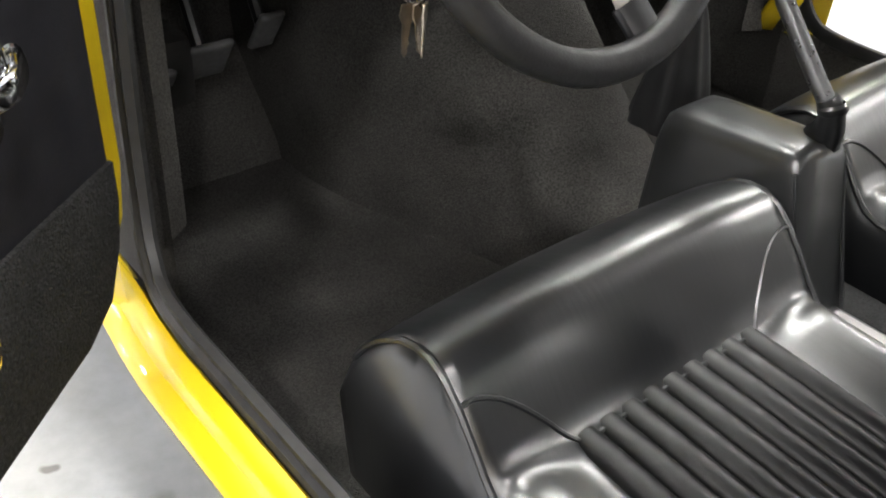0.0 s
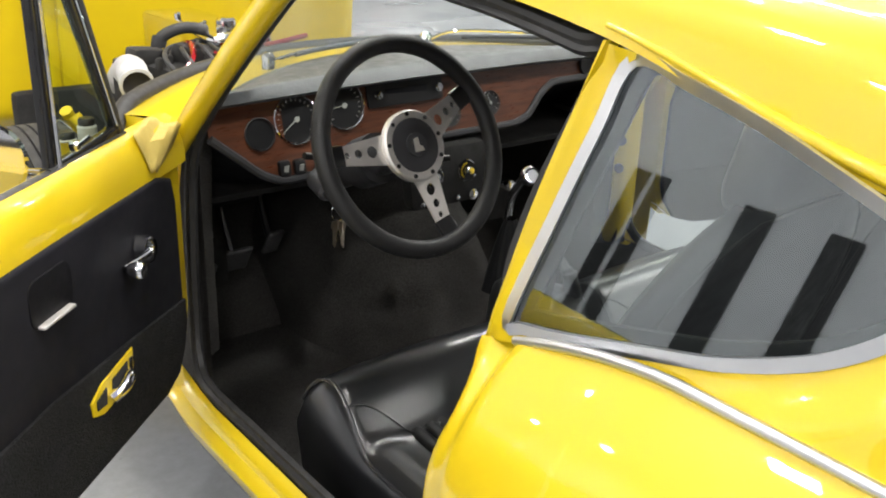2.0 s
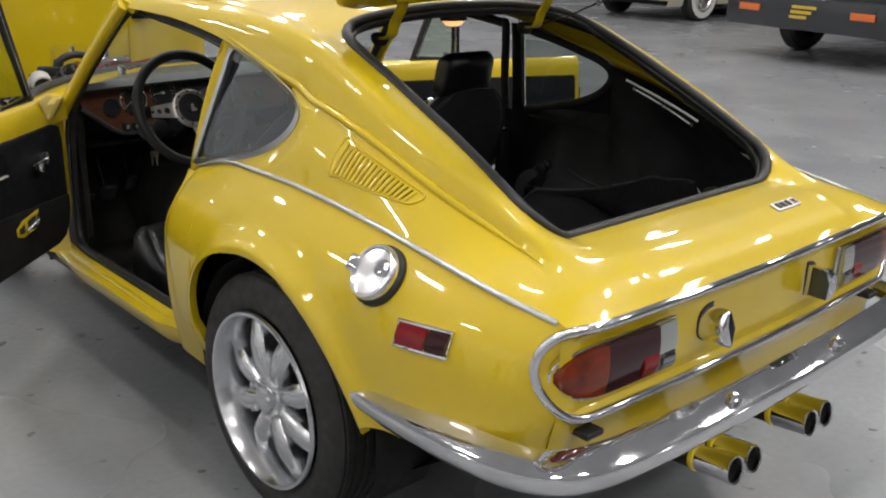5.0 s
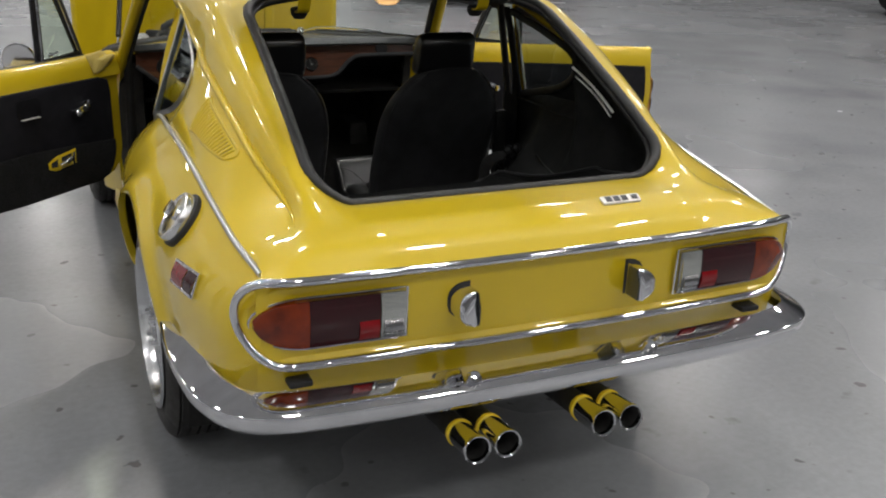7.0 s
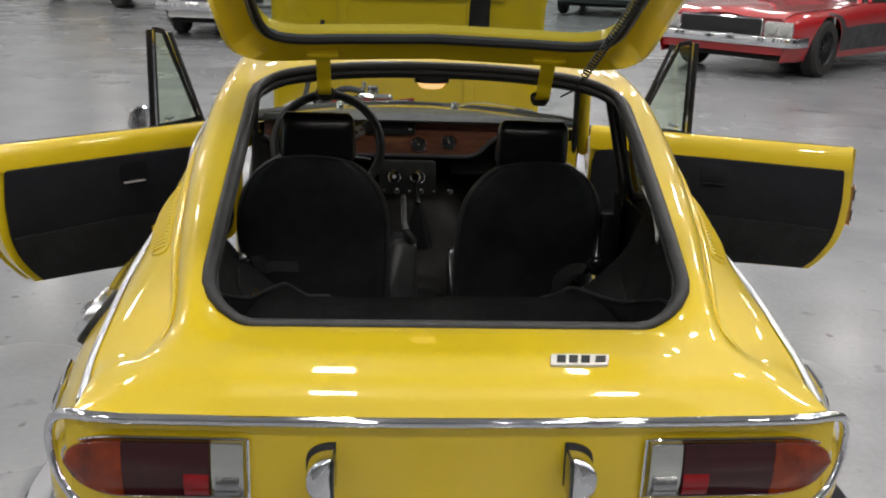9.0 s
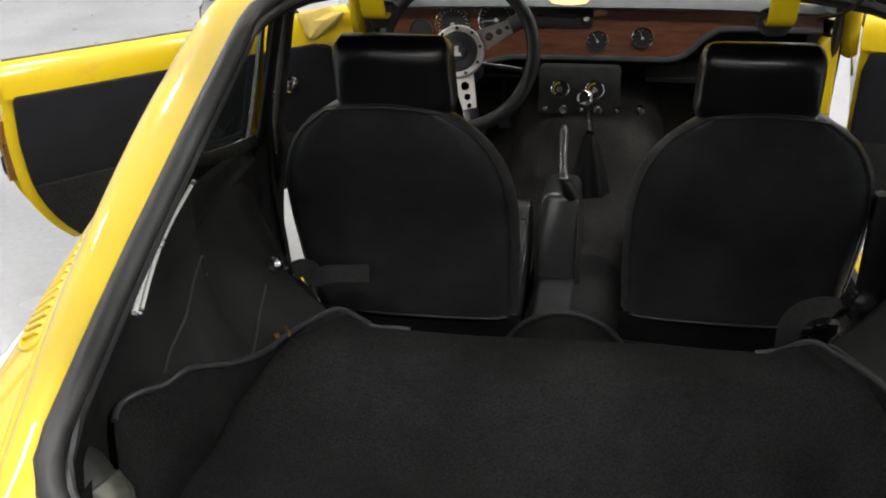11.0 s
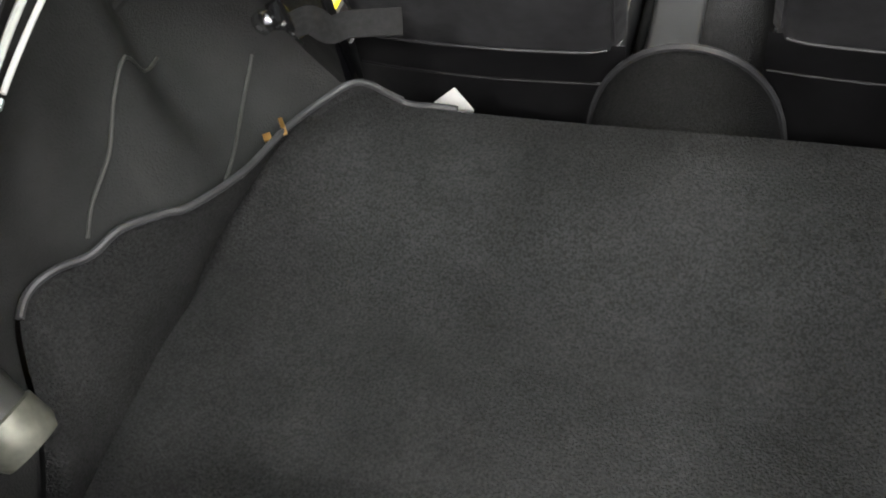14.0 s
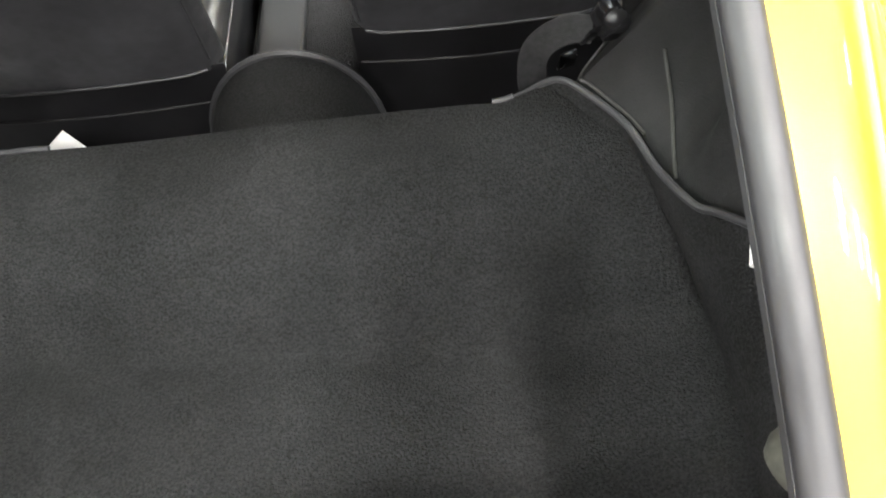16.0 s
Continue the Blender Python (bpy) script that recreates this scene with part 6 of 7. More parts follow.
box(bm, Matrix.Translation(dash_pt(-0.085, 0.764, 0.007)) @ pose(0, 0, 0, 14), (0.10, 0.003, 0.018), 0.001)
part("cassette_flap", bm, TRIM, radio)
# switches
for x, z in ((-0.385, 0.663), (-0.352, 0.660)):
    bm = bmesh.new()
    prism(bm, rounded(0.024, 0.026, 0.004, 3), lambda a, b, c: dash_pt(x + a, z + b, c), 0.010, 0.003)
    fix(bm)
    sw = part("rocker_switch", bm, DIAL, dash, "black rocker switch with white mark")
    bm = bmesh.new()
    box(bm, Matrix.Translation(dash_pt(x, z, 0.012)) @ pose(0, 0, 0, 14), (0.009, 0.002, 0.014))
    part("mark", bm, CLEAR, sw)
# centre panel with heater controls and switches below the fascia
bm = bmesh.new()
prism(bm, rounded(0.20, 0.115, 0.012, 4, -0.02, 0.595), lambda a, b, c: Vector((a, 1.255 - c + (b - 0.6) * 0.2, b)), 0.03, 0.006)
fix(bm)
con = part("heater_panel", bm, DARK, dash, "black heater control panel with round yellow-lit dials")
for x in (-0.065, 0.02):
    bm = bmesh.new()
    lathe(bm, [(0.023, 0), (0.023, 0.003), (0.021, 0.004)], axis((x, 1.222, 0.60), (0, -1, 0.2)), 24)
    part("ring", bm, CHROME, con)
    bm = bmesh.new()
    for i in range(7):
        a0 = radians(100 + 20 * i)
        box(bm, axis((x, 1.219, 0.60), (0, -1, 0.2), (1, 0, 0)) @ Matrix.Rotation(a0, 4, "Z") @ pose(0.016, 0, 0.002), (0.003, 0.004, 0.001))
    part("yellow_mark", bm, PAINT, con)
    bm = bmesh.new()
    lathe(bm, [(0.010, 0), (0.010, 0.012), (0.007, 0.016), (0, 0.016)], axis((x, 1.221, 0.60), (0, -1, 0.2)), 16)
    part("control_knob", bm, CHROME, con)
for i, x in enumerate((-0.10, -0.055, -0.01, 0.03, 0.075, 0.13)):
    bm = bmesh.new()
    lathe(bm, [(0.008, -0.02), (0.008, 0.004), (0.006, 0.008), (0.012 if i % 2 else 0.007, 0.012), (0.011 if i % 2 else 0.006, 0.024), (0, 0.026)], axis((x, 1.232, 0.548), (0, -1, 0.1)), 14)
    part("pull_knob", bm, CHROME, con)
# parcel shelf edge below the fascia
for x0, x1 in ((-0.52, -0.14), (0.14, 0.52)):
    bm = bmesh.new()
    surf(bm, lambda x, t: (x, 1.335 + 0.3 * t, 0.60 + 0.02 * t), lin(x0, x1, 6), lin(0, 1, 3))
    surf(bm, lambda x, t: (x, 1.335 + 0.004 * t, 0.60 - 0.012 * t), lin(x0, x1, 6), lin(0, 1, 3))
    part("parcel_shelf", bm, LINER, dash, "black parcel shelf under the fascia")


# ---- steering wheel ----
def steering():
    c = Vector((-0.287, 0.995, 0.752))
    nrm = Vector((0.03, -0.905, 0.42)).normalized()
    m = axis(c, nrm, (1, 0, 0.05))
    root = empty("steering_wheel", car, "three-spoke sports steering wheel with drilled bare spokes")
    R = 0.172
    bm = bmesh.new()
    pts = [m @ Vector((R * math.cos(a), R * math.sin(a), 0.0)) for a in [2 * math.pi * i / 72 for i in range(72)]]
    tube(bm, pts, 0.0155, 12, True, up=nrm)
    fix(bm)
    part("rim", bm, GRIP, root, "black leather rim")
    tilt = -14
    for ang in (180 + tilt + 10, -62 + tilt - 2, 62 + tilt - 22):
        sp = empty("spoke", root)
        tagged(sp, "bare aluminium spoke with three holes")
        rot = m @ Matrix.Rotation(radians(ang), 4, "Z")
        holes = [(0.078, 0.0100), (0.103, 0.0075), (0.1235, 0.0054)]
        bm = bmesh.new()
        # plate built as strips between the holes' outlines
        n = 24
        segs = [(0.048, 0.091), (0.091, 0.1135), (0.1135, 0.138)]

        def half(r):
            return 0.026 - 0.012 * (r - 0.045) / 0.10

        for (r0, r1), (hc, hr) in zip(segs, holes):
            outer, inner = [], []
            for i in range(n):
                a = 2 * math.pi * i / n
                cx_, sy_ = math.cos(a), math.sin(a)
                k = 1 / max(abs(cx_), abs(sy_))
                rx = hc + (r1 - hc if cx_ > 0 else hc - r0) * cx_ * k
                ry = half(rx) * sy_ * k
                outer.append((rx, ry))
                inner.append((hc + hr * cx_, hr * sy_))
            for z in (0.004, 0.0):
                o_ = [bm.verts.new(rot @ Vector((x, y, z - 0.012 * (x / 0.14)))) for x, y in outer]
                i_ = [bm.verts.new(rot @ Vector((x, y, z - 0.012 * (x / 0.14)))) for x, y in inner]
                for q in range(n):
                    bm.faces.new((o_[q], o_[(q + 1) % n], i_[(q + 1) % n], i_[q]))
        fix(bm)
        part("plate", bm, SPOKE, sp)
        bm = bmesh.new()
        sweep(bm, [rot @ Vector((0.132, 0, -0.011)), rot @ Vector((0.165, 0, -0.003))], [(a * 1.2, b) for a, b in rounded(0.030, 0.012, 0.004, 2)], False, nrm)
        fix(bm)
        part("cover", bm, LEATHER, sp)
    bm = bmesh.new()
    lathe(bm, [(0.060, -0.004), (0.060, 0.006), (0.057, 0.009), (0.046, 0.009), (0.044, 0.006)], m, 40)
    part("hub_ring", bm, SPOKE, root, "bare aluminium hub ring")
    for i in range(9):
        a = 2 * math.pi * i / 9 + 0.2
        bm = bmesh.new()
        lathe(bm, [(0.0038, 0.008), (0.0038, 0.0105), (0, 0.011)], m @ pose(0.0525 * math.cos(a), 0.0525 * math.sin(a), 0), 8)
        part("hub_bolt", bm, DIAL, root)
    bm = bmesh.new()
    lathe(bm, [(0.046, 0.004), (0.045, 0.010), (0.030, 0.012), (0.020, 0.010), (0.020, 0.014), (0, 0.015)], m, 36)
    part("hub_pad", bm, VINYL, root)
    bm = bmesh.new()
    prism(bm, [(-0.008, -0.012), (0.010, -0.012), (0.008, -0.004), (0.003, -0.002), (0.003, 0.012), (-0.006, 0.010)], lambda a, b, c_: m @ Vector((a, b, 0.0145 + c_)), 0.002)
    fix(bm)
    part("emblem", bm, SPOKE, root, "small silver emblem")
    bm = bmesh.new()
    tube(bm, [m @ Vector((0, 0, -0.005)), m @ Vector((0, 0, -0.30))], 0.032, 14)
    tube(bm, [m @ Vector((0, 0, -0.10)), m @ Vector((0, 0, -0.16))], 0.045, 14)
    part("column", bm, VINYL, root)
    bm = bmesh.new()
    tube(bm, [m @ Vector((-0.03, 0.0, -0.10)), m @ Vector((-0.15, 0.03, -0.09))], 0.006, 8)
    tube(bm, [m @ Vector((0.03, -0.01, -0.10)), m @ Vector((0.14, -0.03, -0.09))], 0.006, 8)
    part("stalk", bm, DIAL, root)


steering()

# keys hanging from the ignition
KEYMETAL = mat("worn_nickel", (0.48, 0.42, 0.34), 0.35, 1.0, var=0.2, scale=80)
ky = empty("key_bunch", None, "bunch of worn metal keys hanging from the ignition", "keys")
kx, kyy, kz = -0.378, 1.078, 0.630
bm = bmesh.new()
tube(bm, [Vector((kx + 0.014 * math.cos(a), kyy, kz + 0.016 * math.sin(a))) for a in [2 * math.pi * i / 20 for i in range(20)]], 0.0013, 6, True)
part("ring", bm, CHROME, ky)
for i, (dx, r) in enumerate(((-0.006, 4), (0.002, -6), (0.008, 10))):
    bm = bmesh.new()
    base = pose(kx + dx, kyy - 0.003 * i, kz - 0.016, 0, r, 20 * i) @ Matrix.Scale(0.8, 4)
    prism(bm, [(-0.009, 0.0), (-0.011, -0.012), (-0.006, -0.022), (-0.004, -0.055), (0.0, -0.060), (0.003, -0.055), (0.003, -0.048), (0.005, -0.044), (0.003, -0.040), (0.005, -0.022), (0.011, -0.012), (0.009, 0.0)], lambda a, b, c: base @ Vector((a, c, b)), 0.002)
    fix(bm)
    part("key", bm, KEYMETAL, ky)
bm = bmesh.new()
lathe(bm, [(0.022, -0.04), (0.022, 0.0), (0.016, 0.006), (0, 0.006)], axis((kx, kyy + 0.03, kz + 0.03), (0, -1, -0.3)), 16)
part("ignition_lock", bm, VINYL, car, "black ignition lock barrel on the column")

# bolts on the floor beside the tunnel
for x, y in ((-0.118, 1.318), (-0.104, 1.285)):
    bm = bmesh.new()
    lathe(bm, [(0.011, -0.006), (0.011, 0.004), (0.007, 0.006), (0.006, 0.012), (0, 0.014)], axis((x, y, 0.276), (-0.8, -0.2, 0.6)), 6)
    part("floor_bolt", bm, CHROME, car, "bare steel bolt in the footwell")

# pedals
for x, y, z, w in ((-0.425, 1.56, 0.345, 0.062), (-0.335, 1.575, 0.360, 0.066), (-0.245, 1.57, 0.385, 0.040)):
    pd = empty("pedal", car, "black rubber-faced foot pedal")
    bm = bmesh.new()
    box(bm, pose(x, y, z, 35), (w, 0.012, 0.075), 0.008, 3)
    part("pad", bm, PEDAL, pd)
    bm = bmesh.new()
    tube(bm, spline([(x, y + 0.012, z), (x, y + 0.06, z + 0.10), (x, y + 0.10, z + 0.25)], 4), 0.009, 8)
    part("arm", bm, DIAL, pd)

# masking paper taped over the corner of the scuttle
tp = empty("masking_paper", None, "crumpled cream masking paper taped to the door corner", "masking paper")
bm = bmesh.new()
rnd = random.Random(4)


def sheet(u, v):
    """From the scuttle over the door's corner and down into the gap."""
    back = Vector((-0.652, 1.205, 0.800)).lerp(Vector((-0.602, 1.190, 0.785)), u)
    fold = Vector((-0.706, 1.124, 0.796)).lerp(Vector((-0.624, 1.172, 0.762)), u)
    tip = Vector((-0.683, 1.122, 0.738)).lerp(Vector((-0.668, 1.132, 0.736)), u)
    q = back.lerp(fold, v * 2) if v < 0.5 else fold.lerp(tip, v * 2 - 1)
    return q + Vector((0.001, -0.002, 0.004)) * (math.sin(9 * u + 3 * v) + rnd.random() * 0.4)


surf(bm, sheet, lin(0, 1, 8), lin(0, 1, 9))
thick(part("sheet", bm, TAPE, tp, sharp=25), 0.0008)

# warm dome lamp on the rear header
dl = empty("dome_lamp", car, "small warm glowing dome lamp on the roof header")
bm = bmesh.new()
lathe(bm, [(0.0, -0.016), (0.02, -0.013), (0.032, 0.0)], pose(0.0, 0.125, 1.082) @ Matrix.Diagonal((1.1, 0.7, 1, 1)), 20)
part("lens", bm, DOME, dl)
bm = bmesh.new()
lathe(bm, [(0.032, 0.0), (0.036, 0.0), (0.036, 0.012), (0, 0.012)], pose(0.0, 0.125, 1.082) @ Matrix.Diagonal((1.1, 0.7, 1, 1)), 20)
part("rim", bm, DIAL, dl)

# ---- luggage bay ----
CUPMETAL = mat("dull_zinc", (0.20, 0.20, 0.17), 0.45, 0.6, var=0.25, scale=60)
WEB = mat("black_webbing", (0.014, 0.014, 0.015), 0.85, var=0.2, scale=60, grain=0.4, grain_scale=600)


def deck_z(x, y):
    a = abs(x)
    z = 0.455 + 0.004 * math.sin(9 * x) * math.sin(7 * y)
    z += 0.085 * smooth01((y + 0.12) / 0.19)
    z -= 0.012 * math.exp(-((y + 0.105 + 0.03 * math.sin(5 * x)) / 0.035) ** 2) + 0.010 * math.exp(-((a - 0.30) / 0.028) ** 2) * smooth01((y + 0.12) / 0.1)
    z += 0.030 * smooth01((a - 0.33) / 0.14) * (1 - smooth01((y - 0.02) / 0.1))
    z += 0.022 * math.exp(-((a - 0.345) / 0.055) ** 2) * smooth01((y + 0.02) / 0.13)
    return z


bm = bmesh.new()
surf(bm, lambda x, y: Vector((x, y, deck_z(x, y))), lin(-0.50, 0.50, 61), lin(-0.74, 0.15, 60))
surf(bm, lambda x, v: Vector((x, 0.15 + 0.014 * v, deck_z(x, 0.15) - 0.006 - 0.20 * v)), lin(-0.50, 0.50, 41), lin(0, 1, 4))
part("boot_carpet", bm, CARPET, car, "black fitted boot carpet over the rear deck", sharp=70)
bm = bmesh.new()
tube(bm, [Vector((x, 0.152, deck_z(x, 0.15) + 0.001)) for x in lin(-0.302, -0.235, 14)], 0.0038, 6)
part("carpet_binding", bm, VINYL, car, "black bound edge of the boot carpet")
bm = bmesh.new()
tube(bm, [Vector((x, 0.152, deck_z(x, 0.15) + 0.001)) for x in lin(0.285, 0.309, 6)], 0.0038, 6)
part("carpet_binding", bm, VINYL, car, "black bound edge of the boot carpet")


for sx in (-1, 1):
    # carpeted wheel arch up to its bound edge, and the trim panel above
    edge = spline([(sx * x * (1 if sx < 0 else 1.03 + 0.03 * smooth01((0.10 - y) / 0.10)), y, z) for x, y, z in ((0.300, 0.152, 0.5435), (0.318, 0.152, 0.553), (0.336, 0.151, 0.565), (0.354, 0.143, 0.572), (0.374, 0.120, 0.571), (0.402, 0.06, 0.576), (0.408, -0.03, 0.600), (0.424, -0.105, 0.628), (0.440, -0.125, 0.637), (0.462, -0.162, 0.653),
                                                 (0.478, -0.192, 0.649), (0.505, -0.212, 0.647), (0.517, -0.238, 0.648), (0.512, -0.268, 0.645), (0.497, -0.300, 0.622), (0.487, -0.325, 0.590), (0.485, -0.37, 0.53), (0.483, -0.44, 0.475))], 5)
    n_edge = len(edge)

    def foot(i):
        k = i / (n_edge - 1)
        y = 0.145 - 0.585 * k
        x = 0.36 + 0.115 * smooth01(k / 0.25)
        return Vector((sx * x, y, deck_z(x, y) - 0.004))

    bm = bmesh.new()

    def arch(i, v):
        a, b = foot(i), edge[i]
        q = a.lerp(b, v)
        q.x -= sx * 0.014 * math.sin(math.pi * v) * smooth01((i - 12) / 14)
        return q

    surf(bm, arch, list(range(n_edge)), lin(0, 1, 9))
    part("arch_carpet", bm, CARPET, car, "black carpet over the wheel arch")
    bm = bmesh.new()

    def lining(i, v):
        b = edge[min(int(i), n_edge - 2)].lerp(edge[min(int(i), n_edge - 2) + 1], i - min(int(i), n_edge - 2))
        k = i / (n_edge - 1)
        y = 0.40 - 1.02 * k
        h = smooth01((y - 0.0) / 0.05)
        top = Vector((sx * ((RIDGE_X(y) - 0.022) * (1 - h) + 0.548 * h), y, (RIDGE_Z(y) - 0.022) * (1 - h) + 0.745 * h))
        low = b + Vector((sx * 0.012, 0, -0.012))
        if i < 14:
            low = Vector((sx * 0.542, 0.45, 0.48)).lerp(edge[14] + Vector((sx * 0.012, 0, -0.012)), i / 14)
        q = low.lerp(top, v)
        q.x += sx * 0.025 * math.sin(math.pi * v) * (1 - 0.4 * k)
        return q

    surf(bm, lining, list(range(n_edge)), lin(0, 1, 13))
    surf(bm, lambda y, z: Vector((sx * (0.475 - 0.03 * smooth01((z - 0.55) / 0.15)), y, z)), lin(-0.43, -0.745, 6), lin(0.44, 0.70, 6))
    surf(bm, lambda y, v: Vector((sx * (0.552 - 0.01 * v), y, 0.25 + (0.735 - 0.25) * v)), lin(0.02, 0.455, 10), lin(0, 1, 6))
    part("side_trim", bm, BOOTTRIM, car, "black trim panel in the luggage bay")
    for name, pts in (("trim_seam", [lining(31 - 10 * k, 0.02 + 0.30 * k) + Vector((-sx * 0.003, 0, 0.002)) for k in lin(0, 1, 9)]),
                      ("trim_seam", [lining(48 - 20 * k, 0.07 + 0.53 * k) + Vector((-sx * 0.003, 0, 0.002)) for k in lin(0, 1, 9)]) if sx < 0 else
                      ("trim_seam", [lining(26 - 18 * k, 0.02 + 0.03 * k) + Vector((-sx * 0.003, 0, 0.003)) for k in lin(0, 1, 9)])):
        bm = bmesh.new()
        tube(bm, spline(pts, 3), 0.0020, 6)
        part(name, bm, GREYRUBBER, car)
    bm = bmesh.new()
    tube(bm, edge[:66], 0.0042, 8)
    part("carpet_binding", bm, VINYL, car, "black bound edge of the wheel-arch carpet")
    # bright double bead below the tailgate channel, painted white for its glint, the lower one in two lengths with
    # clips
    for p, q, r, k0, k1 in (((0.447, -0.079, 0.917), (0.413, -0.342, 0.850), 0.0034, 0, 1), ((0.436, -0.118, 0.898), (0.421, -0.313, 0.837), 0.0025, 0.02, 0.47), ((0.436, -0.118, 0.898), (0.421, -0.313, 0.837), 0.0025, 0.56, 1)):
        bm = bmesh.new()
        a, b = Vector((sx * p[0], p[1], p[2])), Vector((sx * q[0], q[1], q[2]))
        tube(bm, [a.lerp(b, k) + Vector((sx * 0.008 * math.sin(math.pi * k), 0, 0)) for k in lin(k0, k1, 10)], r, 8)
        part("trim_bead", bm, WHITE, car, "metal bead along the pillar trim, painted white for its glint")
        if r < 0.003:
            for k in (k0 - 0.035, k1 + 0.035):
                bm = bmesh.new()
                lathe(bm, [(0.0030, -0.003), (0.0032, 0.001), (0.002, 0.003), (0, 0.0034)], axis(a.lerp(b, k) + Vector((sx * 0.008 * math.sin(math.pi * min(max(k, 0), 1)), 0, 0)), (-sx * 0.6, -0.3, 0.7)), 10)
                part("trim_clip", bm, SATINCHROME, car)
    # seat-belt reel and buckle
    bl = empty("seat_belt", car, "black seat belt with its chrome anchor")
    ax = 0.452 if sx < 0 else 0.418
    bm = bmesh.new()
    box(bm, pose(sx * ax, 0.19, 0.615, 20, 15 * sx, 30), (0.026, 0.04, 0.036), 0.008, 3)
    part("reel", bm, GLOSSBLACK, bl)
    bm = bmesh.new()
    lathe(bm, [(0.014, 0), (0.014, 0.010), (0.009, 0.014), (0, 0.015)], axis((sx * (ax + 0.004), 0.168, 0.632), (0, -1, 0.4)), 16)
    box(bm, pose(sx * (ax - 0.020), 0.176, 0.606, 25, 10 * sx, 40 * sx), (0.022, 0.004, 0.024), 0.002, 2)
    part("anchor", bm, DARKCHROME if sx < 0 else GLOSSBLACK, bl)
    bm = bmesh.new()
    if sx < 0:
        strap = [(sx * 0.440, 0.188, 0.608), (sx * 0.418, 0.200, 0.612), (sx * 0.402, 0.210, 0.590), (sx * 0.382, 0.220, 0.592), (sx * 0.350, 0.235, 0.586), (sx * 0.322, 0.243, 0.584)]
    else:
        strap = [(0.400, 0.185, 0.606), (0.375, 0.190, 0.606), (0.350, 0.192, 0.592), (0.336, 0.190, 0.570), (0.334, 0.188, 0.535), (0.338, 0.186, 0.50)]
    sweep(bm, spline(strap, 6), rounded(0.034, 0.003, 0.001, 1), False, (0, -0.6, 0.8))
    fix(bm)
    part("webbing", bm, WEB, bl)
    if sx > 0:
        bm = bmesh.new()
        box(bm, pose(0.372, 0.178, 0.572, 15, 0, 20), (0.022, 0.005, 0.030), 0.003, 2)
        part("tongue", bm, DARKCHROME, bl)
    # rubber buffer in the corner
    bf = empty("buffer", car, "round rubber and metal tailgate buffer")
    bm = bmesh.new()
    lathe(bm, [(0.026, 0.0), (0.028, 0.03), (0.023, 0.045), (0.012, 0.052), (0.0, 0.054)], axis((sx * 0.500, -0.350, 0.605), (sx * 0.65, 0.2, 0.72)) @ Matrix.Diagonal((1.18, 1.18, 1.1, 1)), 20)
    part("rubber", bm, GREYRUBBER, bf)
    bm = bmesh.new()
    lathe(bm, [(0.0, -0.03), (0.024, -0.03), (0.029, -0.02), (0.0295, 0.004), (0.027, 0.006)], axis((sx * 0.500, -0.350, 0.605), (sx * 0.65, 0.2, 0.72)) @ Matrix.Diagonal((1.18, 1.18, 1.1, 1)), 20)
    part("cup", bm, CUPMETAL, bf)

bm = bmesh.new()
box(bm, pose(-0.404, 0.056, 0.581, 20, 0, 35), (0.005, 0.022, 0.003), 0.001)
box(bm, pose(-0.414, 0.036, 0.583, 20, 0, 35), (0.009, 0.009, 0.004), 0.001)
part("bracket", bm, BRASS, car, "small brass-coloured bracket by the carpet edge")
# raised hump behind the seats
bm = bmesh.new()
surf(bm, lambda a, y: Vector((0.135 * math.cos(a), y, 0.19 + 0.235 * math.sin(a) ** 0.7)), lin(0.02, math.pi - 0.02, 21), lin(0.16, 0.42, 5))
part("rear_hump", bm, CARPET, car, "brown-black carpet hump over the axle")
bm = bmesh.new()
tube(bm, [Vector((0.137 * math.cos(a), 0.42, 0.19 + 0.238 * math.sin(a) ** 0.7)) for a in lin(0.1, math.pi - 0.1, 21)], 0.006, 6)
part("hump_binding", bm, VINYL, car)

tag = empty("paper_tag", None, "small white paper tag behind the boot carpet", "paper tag")
bm = bmesh.new()
prism(bm, [(-0.025, -0.03), (0.022, -0.035), (0.030, 0.004), (0.002, 0.030), (-0.026, 0.010)], lambda a, b, c: Vector((-0.295 + a, 0.285 + b * 0.5 + c, 0.400 + b)), 0.0015)
fix(bm)
part("sheet", bm, WHITE, tag, smooth=False)

# body closing panels
bm = bmesh.new()
surf(bm, lambda x, y: (x, y, 0.158 + 0.25 * smooth01((-y - 0.2) / 0.5)), lin(-0.55, 0.55, 3), lin(-0.745, 1.6, 14))
part("underside", bm, DARK, car, "black undersealed floor pan")
bm = bmesh.new()
surf(bm, lambda x, z: (x, -0.745, z), lin(-0.52, 0.52, 5), lin(0.43, 0.70, 4))
part("tail_lining", bm, CARPET, car, "black carpet inside the tail")

# ---- engine bay and raised bonnet ----
bm = bmesh.new()


def bonnet_pt(a, s, d=0.0):
    """a across -1..1, s along from the hinge end, d depth of the wings towards the cabin."""
    x = a * (0.645 + 0.055 * smooth01((s - 0.5) / 0.2))
    side = smooth01((abs(a) - 0.72) / 0.28)
    deep = 0.05 + 0.36 * smooth01((s - 0.62) / 0.10)
    y = 2.72 - 0.10 * s - 0.02 * math.cos(a * 3) - deep * side**1.5
    z = 0.42 + 1.36 * s
    return Vector((x, y, z))


